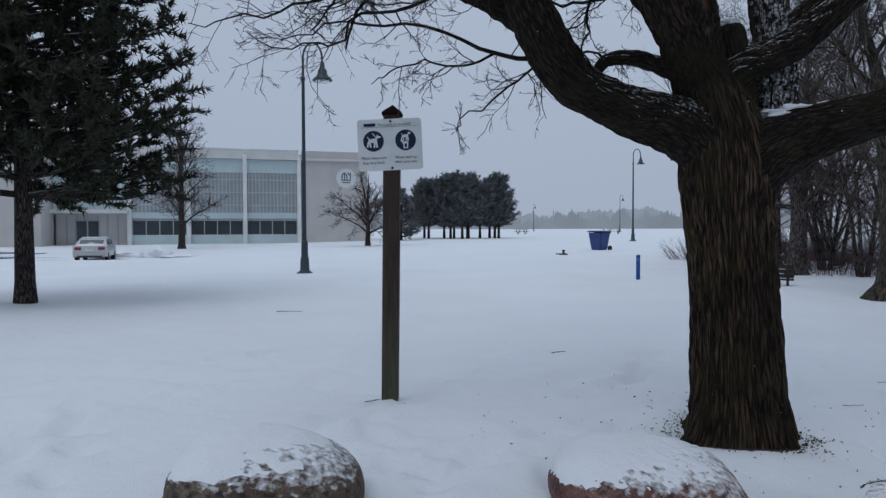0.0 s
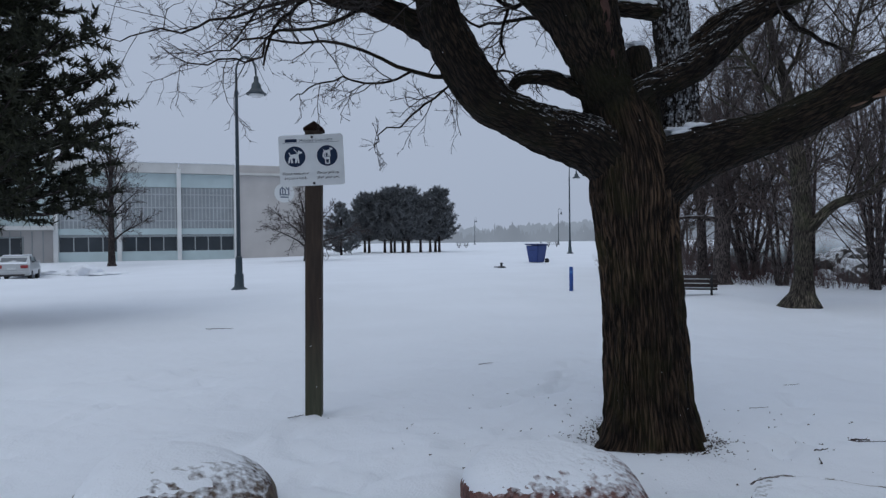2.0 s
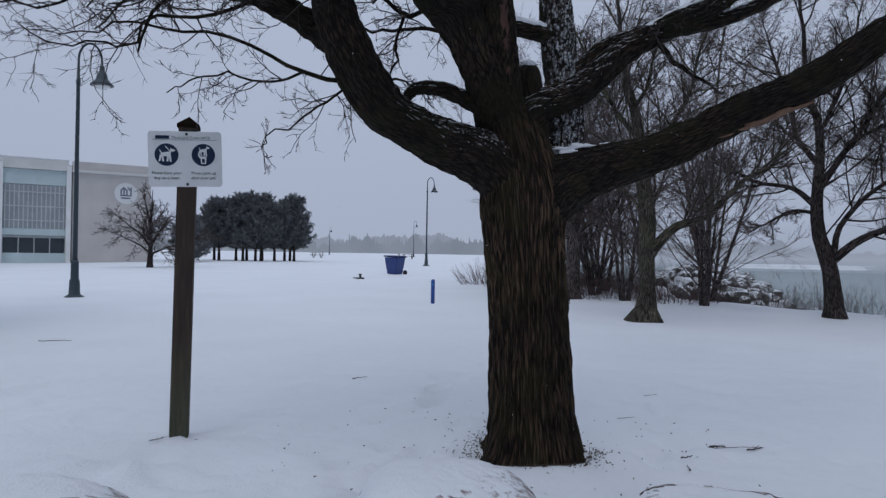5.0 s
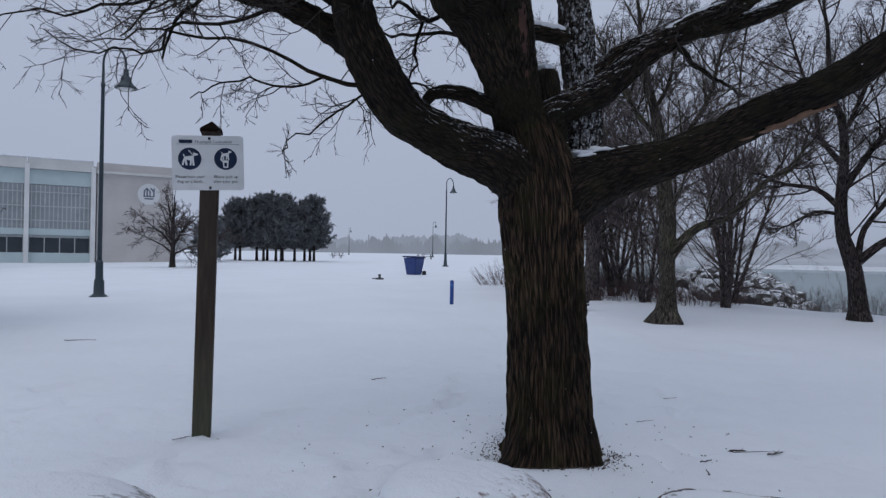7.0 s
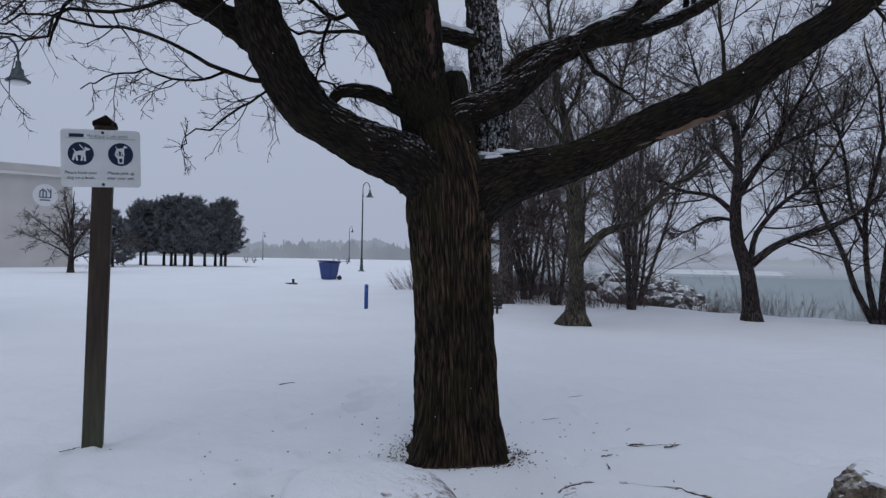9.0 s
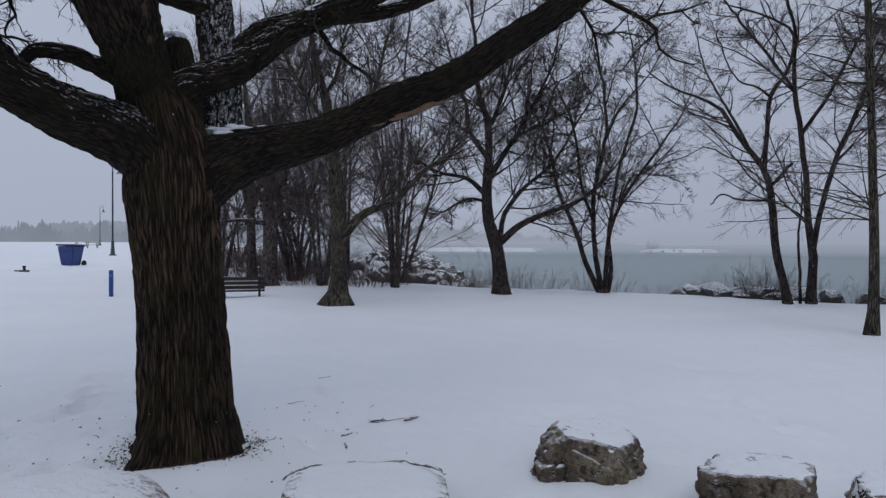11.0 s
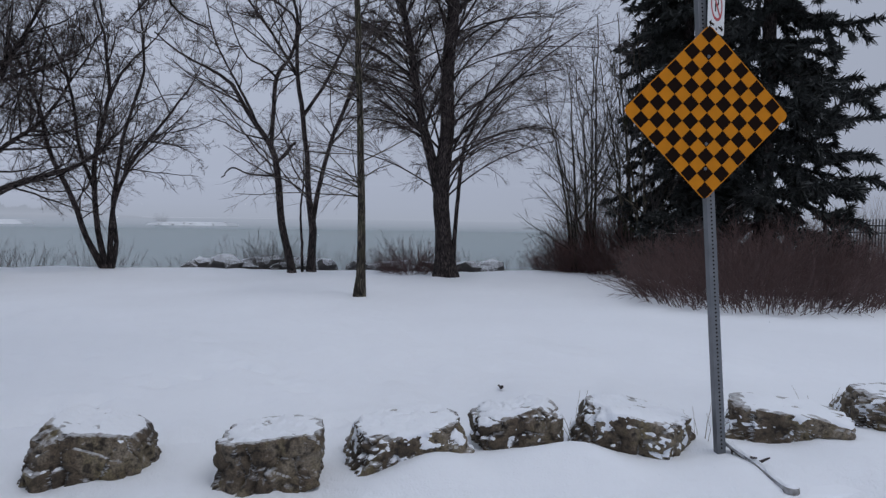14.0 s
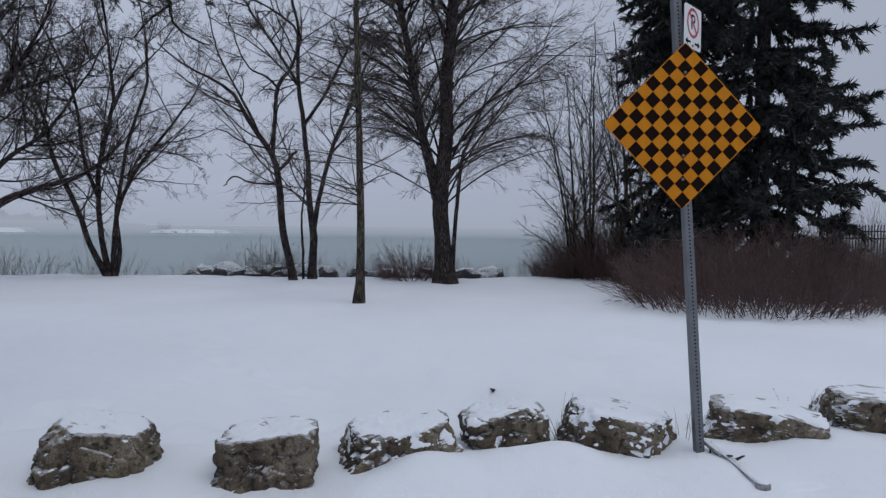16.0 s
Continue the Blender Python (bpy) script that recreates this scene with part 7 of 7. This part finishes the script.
def build_snow_piles():
    for x, y, r, h, s in ((-18.5, 45.5, 1.1, 0.62, 1), (-21.8, 46.5, 2.0, 0.25, 2), (-33, 46.8, 6, 0.3, 3), (-16.6, 45.0, 1.2, 0.2, 4)):
        bm = bmesh.new()
        bmesh.ops.create_icosphere(bm, subdivisions=4, radius=1)
        for v in bm.verts:
            d = 1 + 0.4 * noise.fractal(v.co * 1.5 + Vector((s * 4, 0, 0)), 1, 2, 4)
            v.co = Vector((v.co.x * r * d, v.co.y * r * 0.8 * d, v.co.z * h * d))
        for f in bm.faces:
            f.smooth = True
        ob = part("snow_mound", bm, M_SNOW, m=pose(x, y, float(ground_z(x, y))))
        tagged(ob, "ploughed heap of lumpy snow beside the lane", "snow pile", "ploughed snow")


# ---------- the house and fence beyond the thicket ----------
def build_house():
    brick = plain("yellow_grey_brick", (0.17, 0.155, 0.12), 0.85, vary=0.25, scale=3)
    tile = plain("dark_roof_tile", (0.035, 0.036, 0.04), 0.7, vary=0.3)
    trim = plain("pale_eave_trim", (0.13, 0.122, 0.118), 0.6)
    t = thing("lake_house", 28.4, -15.6, 0, -31, "two-storey house corner with a porch column and tiled eaves", "house")
    part("column", box(0.5, 0.5, 5.2, 0, 0, 2.5, 0.02), brick, t, "yellow-grey brick porch column")
    part("wall", box(9, 9, 9.6, 4.2, -4.75, 4.7), brick, t)
    for name, z, left in (("porch_roof", 5.22, 0.85), ("roof", 9.85, 0.62)):
        x0, x1, y0, y1 = -1.2, 9.6, left, -10.0
        h = 0.3 if z < 6 else 0.62
        eave = part(name, box(x1 - x0, y0 - y1, h, (x0 + x1) / 2, (y0 + y1) / 2, z, 0.03), trim, t, "pale eaves")
        inset, rise = (1.25, 0.85) if z < 6 else (3.2, 2.2)
        low = [Vector((x, y, z + h / 2 + 0.01)) for x, y in ((x0 - 0.05, y0 + 0.05), (x0 - 0.05, y1), (x1, y1), (x1, y0 + 0.05))]
        top = [Vector((x, y, z + h / 2 + rise)) for x, y in ((x0 + inset, y0 - inset), (x0 + inset, y1 + inset), (x1 - inset, y1 + inset), (x1 - inset, y0 - inset))]
        bm = bmesh.new()
        lv_, tv_ = [bm.verts.new(p) for p in low], [bm.verts.new(p) for p in top]
        bm.faces.new(tv_)
        for i in range(4):
            bm.faces.new((lv_[i], lv_[(i + 1) % 4], tv_[(i + 1) % 4], tv_[i]))
        part("tiles", bm, tile, eave, "dark tiles dusted with snow")
        for a, b in ((0, 1), (3, 0)):
            for k in range(22):
                f = (k + 0.5) / 22
                p, q = low[a].lerp(low[b], f), top[a].lerp(top[b], f)
                d = q - p
                rot = Vector((1, 0, 0)).rotation_difference(d.normalized()).to_matrix()
                c = (p + q) / 2
                part("tile_rib", box(d.length, 0.09, 0.05, c.x, c.y, c.z + 0.02, 0.0, rot), M_SNOW if k % 3 == 0 else tile, eave)
    rail = part("balustrade", box(0.05, 3.5, 0.06, -0.9, -0.9, 2.72), M_BLACKIRON, t)
    for k in range(20):
        part("baluster", box(0.025, 0.025, 1.4, -0.9, 0.75 - k * 0.18, 2.02), M_BLACKIRON, rail)
    part("corner_post", box(0.09, 0.09, 1.5, -0.9, 0.85, 2.05), M_BLACKIRON, rail)
    slab = part("porch_slab", box(3.2, 6, 1.35, 0.5, -1.9, 0.62, 0.02), plain("dark_porch_brick", (0.05, 0.046, 0.044), 0.85), t, "dark raised porch base")
    part("slab_snow", box(3.1, 5.9, 0.05, 0.5, -1.9, 1.32, 0.02), M_SNOW, slab, "snow on the porch edge")
    bench = thing("garden_table", 26.4, -13.6, 0, 15, "dark garden table standing in snow behind the fence", "garden table")
    dark = plain("dark_garden_paint", (0.03, 0.034, 0.038), 0.7)
    part("tabletop", box(0.8, 1.3, 0.06, 0, 0, 0.98, 0.02), dark, bench)
    for sx, sy in ((-0.35, -0.55), (0.35, -0.55), (-0.35, 0.55), (0.35, 0.55)):
        part("leg", box(0.09, 0.09, 0.98, sx, sy, 0.46), dark, bench)
    conifer("garden_shrub", 26.9, -13.65, 2.65, 0.6, 0.5, "dark clipped evergreen shrub beside the porch", M_SPRUCE, 89, 10, 6, 60, 0.16, 0.03, 0.1, 0.5, z=0.0, trunk_r=0.04, lift_tip=0.2)


def build_fence():
    a, b = Vector((21.0, -6.8)), Vector((24.6, -15.2))
    t = thing("iron_fence", 0, 0, 0, 0, "black iron picket fence standing in snow", "fence")
    d = b - a
    ln = d.length
    ang = math.degrees(math.atan2(d.y, d.x))
    picket = box(0.02, 0.02, 1.72, 0, 0, 0.86)
    me = bpy.data.meshes.new("picket")
    picket.to_mesh(me)
    picket.free()
    n = int(ln / 0.105)
    for i in range(n):
        p = a + d * (i / n)
        part("picket", me, M_BLACKIRON, t, m=pose(p.x, p.y, 0.02, 0, 0, ang))
    for f in (0.0, 0.48, 0.76, 1.0):
        p = a + d * f
        part("post", box(0.08, 0.08, 1.95, p.x, p.y, 0.95, 0.01, Matrix.Rotation(radians(ang), 3, "Z")), M_BLACKIRON, t)
    for z in (0.2, 1.35, 1.55):
        mid2 = (a + b) / 2
        part("rail", box(ln, 0.035, 0.04, mid2.x, mid2.y, z, 0, Matrix.Rotation(radians(ang), 3, "Z")), M_BLACKIRON, t)
    reed = plain("pale_reeds", (0.22, 0.20, 0.19), 0.85, vary=0.3, scale=2)
    for i in range(5):
        thicket("reeds", 27.0 + i * 0.7, -9.0 - i * 1.3, 1.3, 1.0, 0, 150, 2.9, reed, "pale frosted reed heads behind the fence", 170 + i, 0.10, 0.006, twig=0.25)


# ---------- small things on the snow ----------
def stick(x, y, rz, length, r, seed, label, side=2, mat=None):
    g = np.random.default_rng(seed)
    n = 9
    p = np.zeros((1, n, 3))
    p[0, :, 0] = np.linspace(-length / 2, length / 2, n)
    p[0, :, 1] = np.cumsum(g.normal(0, length * 0.02, n))
    c, s = math.cos(radians(rz)), math.sin(radians(rz))
    px, py = x + p[0, :, 0] * c - p[0, :, 1] * s, y + p[0, :, 0] * s + p[0, :, 1] * c
    p[0, :, 0], p[0, :, 1] = p[0, :, 0], p[0, :, 1]
    p[0, :, 2] = r * 0.5 + np.abs(g.normal(0, r * 0.6, n)) + 0.012
    R = np.full((1, n), r) * np.linspace(1, 0.5, n)
    sets = [(p, R, 6)]
    if side:
        sets.append((*sprout(p, R, side * 2, (0.2, 0.9), (40, 12), 0.3, r * 0.5, n=4, wob=0.15, lift=0.05, gen=g, rmin=0.002, flat=0.2), 4))
    t = part("fallen_twig", tube_mesh("fallen_twig", sets), mat or M_TWIG, m=pose(x, y, surface_z(x, y), 0, 0, rz))
    return tagged(t, label, "twig", "fallen twigs")


def build_litter():
    lab = "thin dark fallen twig lying on the snow"
    for x, y, rz, l, r, s, side in ((3.8, 5.15, -12, 0.14, 0.010, 1, 2), (4.12, 5.08, 8, 0.18, 0.008, 2, 2), (3.95, 5.12, -5, 0.5, 0.004, 3, 0), (-3.0, 13.5, 2, 0.5, 0.008, 5, 0), (-0.72, 6.25, 30, 0.16, 0.004, 6, 2), (-0.4, 6.3, -15, 0.18, 0.004, 7, 1), (1.35, 4.9, 30, 0.25, 0.004, 8, 1), (3.5, 6.1, 5, 0.2, 0.003, 9, 0), (4.4, 7.0, 10, 0.26, 0.003, 10, 0), (6.68, 0.78, 20, 0.12, 0.015, 11, 2), (1.3, 8.3, 20, 0.2, 0.006, 12, 1), (3.1, 4.6, 60, 0.12, 0.006, 13, 0), (3.3, 4.9, 20, 0.14, 0.006, 14, 0), (4.6, 1.9, 12, 0.1, 0.008, 15, 0)):
        stick(x, y, rz, l, r, s, lab, side)
    # bark crumbs and old leaves round the oak's foot
    g = np.random.default_rng(77)
    n = 900
    a = g.uniform(0, 2 * math.pi, n)
    q = 0.42 + np.abs(g.normal(0, 0.10, n))
    far = g.uniform(0, 1, n) < 0.22
    q[far] += g.uniform(0.0, 1.35, far.sum()) ** 1.6
    X, Y = 2.15 + q * np.cos(a), 5.28 + q * np.sin(a)
    Z = np.array([surface_z(a1, b1) for a1, b1 in zip(X, Y)]) + 0.008
    S = np.stack([X, Y, Z], 1)
    D = unit(g.normal(0, 1, (n, 3)) * np.array([1, 1, 0.25]))
    v, f = blades(S, D, 0.022, 0.007, g)
    ob = part("bark_litter", quick_mesh("bark_litter", v, f, smooth=False), plain("bark_litter_brown", (0.055, 0.04, 0.03), 0.9))
    tagged(ob, "crumbs of bark and dead leaves round the oak", "leaf litter", kind="stuff")
    # a dead branch pushed up against the sign post
    t = thing("dead_branch", 4.8, -0.95, 0, 0, "dead broken branch dusted with snow beside the sign", "branch")
    limb = [(0.34, 0.1, 0.08, 0.018), (0.2, 0.03, 0.05, 0.024), (0.02, -0.03, 0.04, 0.026), (-0.18, -0.06, 0.04, 0.023), (-0.37, -0.10, 0.035, 0.028)]
    q = resample(limb, 18)[None]
    m = bark("dead_branch_bark", (0.10, 0.085, 0.07), (0.2, 0.17, 0.14), (20, 5), 0.01, (0.0, 0.6, 0.8, (0, 0, 1), 0.0))
    part("stem", tube_mesh("stem", [(q[..., :3], q[..., 3], 9)]), m, t)
    part("knot", lathe([(0.02, 0), (0.045, 0.01), (0.04, 0.05), (0.01, 0.06)], 10, Matrix.Translation((-0.39, -0.11, 0.01))), m, t)
    b = sprout(q[..., :3], q[..., 3], 5, (0.0, 0.5), (45, 12), 0.25, 0.01, n=4, wob=0.1, lift=0.05)
    for i in range(len(b[0])):
        part("side_twig", tube_mesh("side_twig", [(b[0][i : i + 1], b[1][i : i + 1], 4)]), M_TWIG, t)
    # dry grass at the stones
    dry = plain("dry_grass", (0.16, 0.12, 0.075), 0.85)
    for i, (x, y) in enumerate(((5.2, 0.12), (5.0, 0.18), (5.35, -0.75), (6.0, -1.75))):
        thicket("dry_grass", x, y, 0.08, 0.08, 0, 14, 0.42, dry, "few dry grass stalks between the stones", 190 + i, 0.5, 0.0025, twig=0)


def build_snowfall():
    """Flakes hanging in the air."""
    g = np.random.default_rng(33)
    n = 700
    a, d = np.radians(g.uniform(-35, 130, n)), 1.6 + 9 * np.sqrt(g.uniform(0, 1, n))
    S = np.stack([d * np.sin(a), d * np.cos(a), g.uniform(0.3, 4.5, n)], 1)
    D = unit(g.normal(0, 1, (n, 3)))
    r = g.uniform(0.0015, 0.0034, n)
    U = unit(np.cross(D, np.array([0.3, 0.5, 0.8])))
    V = np.cross(D, U)
    c = np.stack([U, V, -U, -V, D, -D], 1) * r[:, None, None] + S[:, None]
    f = np.array([(0, 1, 4), (1, 2, 4), (2, 3, 4), (3, 0, 4), (1, 0, 5), (2, 1, 5), (3, 2, 5), (0, 3, 5)])
    me = quick_mesh("snowflakes", c.reshape(-1, 3), (np.arange(n)[:, None, None] * 6 + f[None]).reshape(-1, 3))
    tagged(part("snowflakes", me, M_SNOW), "small snowflakes falling through the air", "snowfall", kind="stuff")


def build_kerb():
    """Concrete kerb of the road end, nearly buried."""
    pts = resample([(4.0, 0.55, 0.0, 0), (4.2, -0.2, 0.0, 0), (4.45, -1.2, 0.0, 0), (4.75, -2.2, 0, 0), (5.1, -3.6, 0, 0), (5.3, -5.5, 0, 0)], 40)
    bm = bmesh.new()
    prof = [(-0.09, -0.05), (-0.085, 0.075), (-0.06, 0.10), (0.06, 0.10), (0.085, 0.075), (0.09, -0.05)]
    rows = []
    for i, p in enumerate(pts):
        d = pts[min(i + 1, 39)] - pts[max(i - 1, 0)]
        n = Vector((-d[1], d[0], 0)).normalized()
        z = float(ground_z(p[0], p[1])) - 0.045 - 0.12 * max(0, 1 - i / 14)
        rows.append([bm.verts.new((p[0] + n.x * a, p[1] + n.y * a, z + b)) for a, b in prof])
    for a, b in zip(rows, rows[1:]):
        for k in range(5):
            bm.faces.new((a[k], a[k + 1], b[k + 1], b[k]))
    bm.faces.new(rows[0])
    bm.faces.new(rows[-1][::-1])
    m, nt, b = nodes_of("snowy_concrete", 0.8)
    col = mix(nt, up_mask(nt, 0.1, 0.6, 3, 0.8), (0.30, 0.31, 0.32), SNOW)
    nt.links.new(col, b.inputs["Base Color"])
    ob = part("kerb", bm, m)
    tagged(ob, "low concrete kerb buried in drifted snow", "kerb", kind="structure")


build_ground()
build_water()
build_backdrop()
build_lake_haze()
build_spit()
build_building()
build_lane()
build_kerb()
build_oak()
build_lake_trees()
build_field_trees()
build_conifers()
build_shrubs()
build_stones()
build_park_sign()
build_checker_sign()
build_lamps()
build_car()
build_snow_piles()
build_house()
build_bin()
build_hydrant()
build_marker()
build_bench()
build_picnic()
build_litter()
build_fence()
build_riprap()
build_islet_rocks()
build_snowfall()
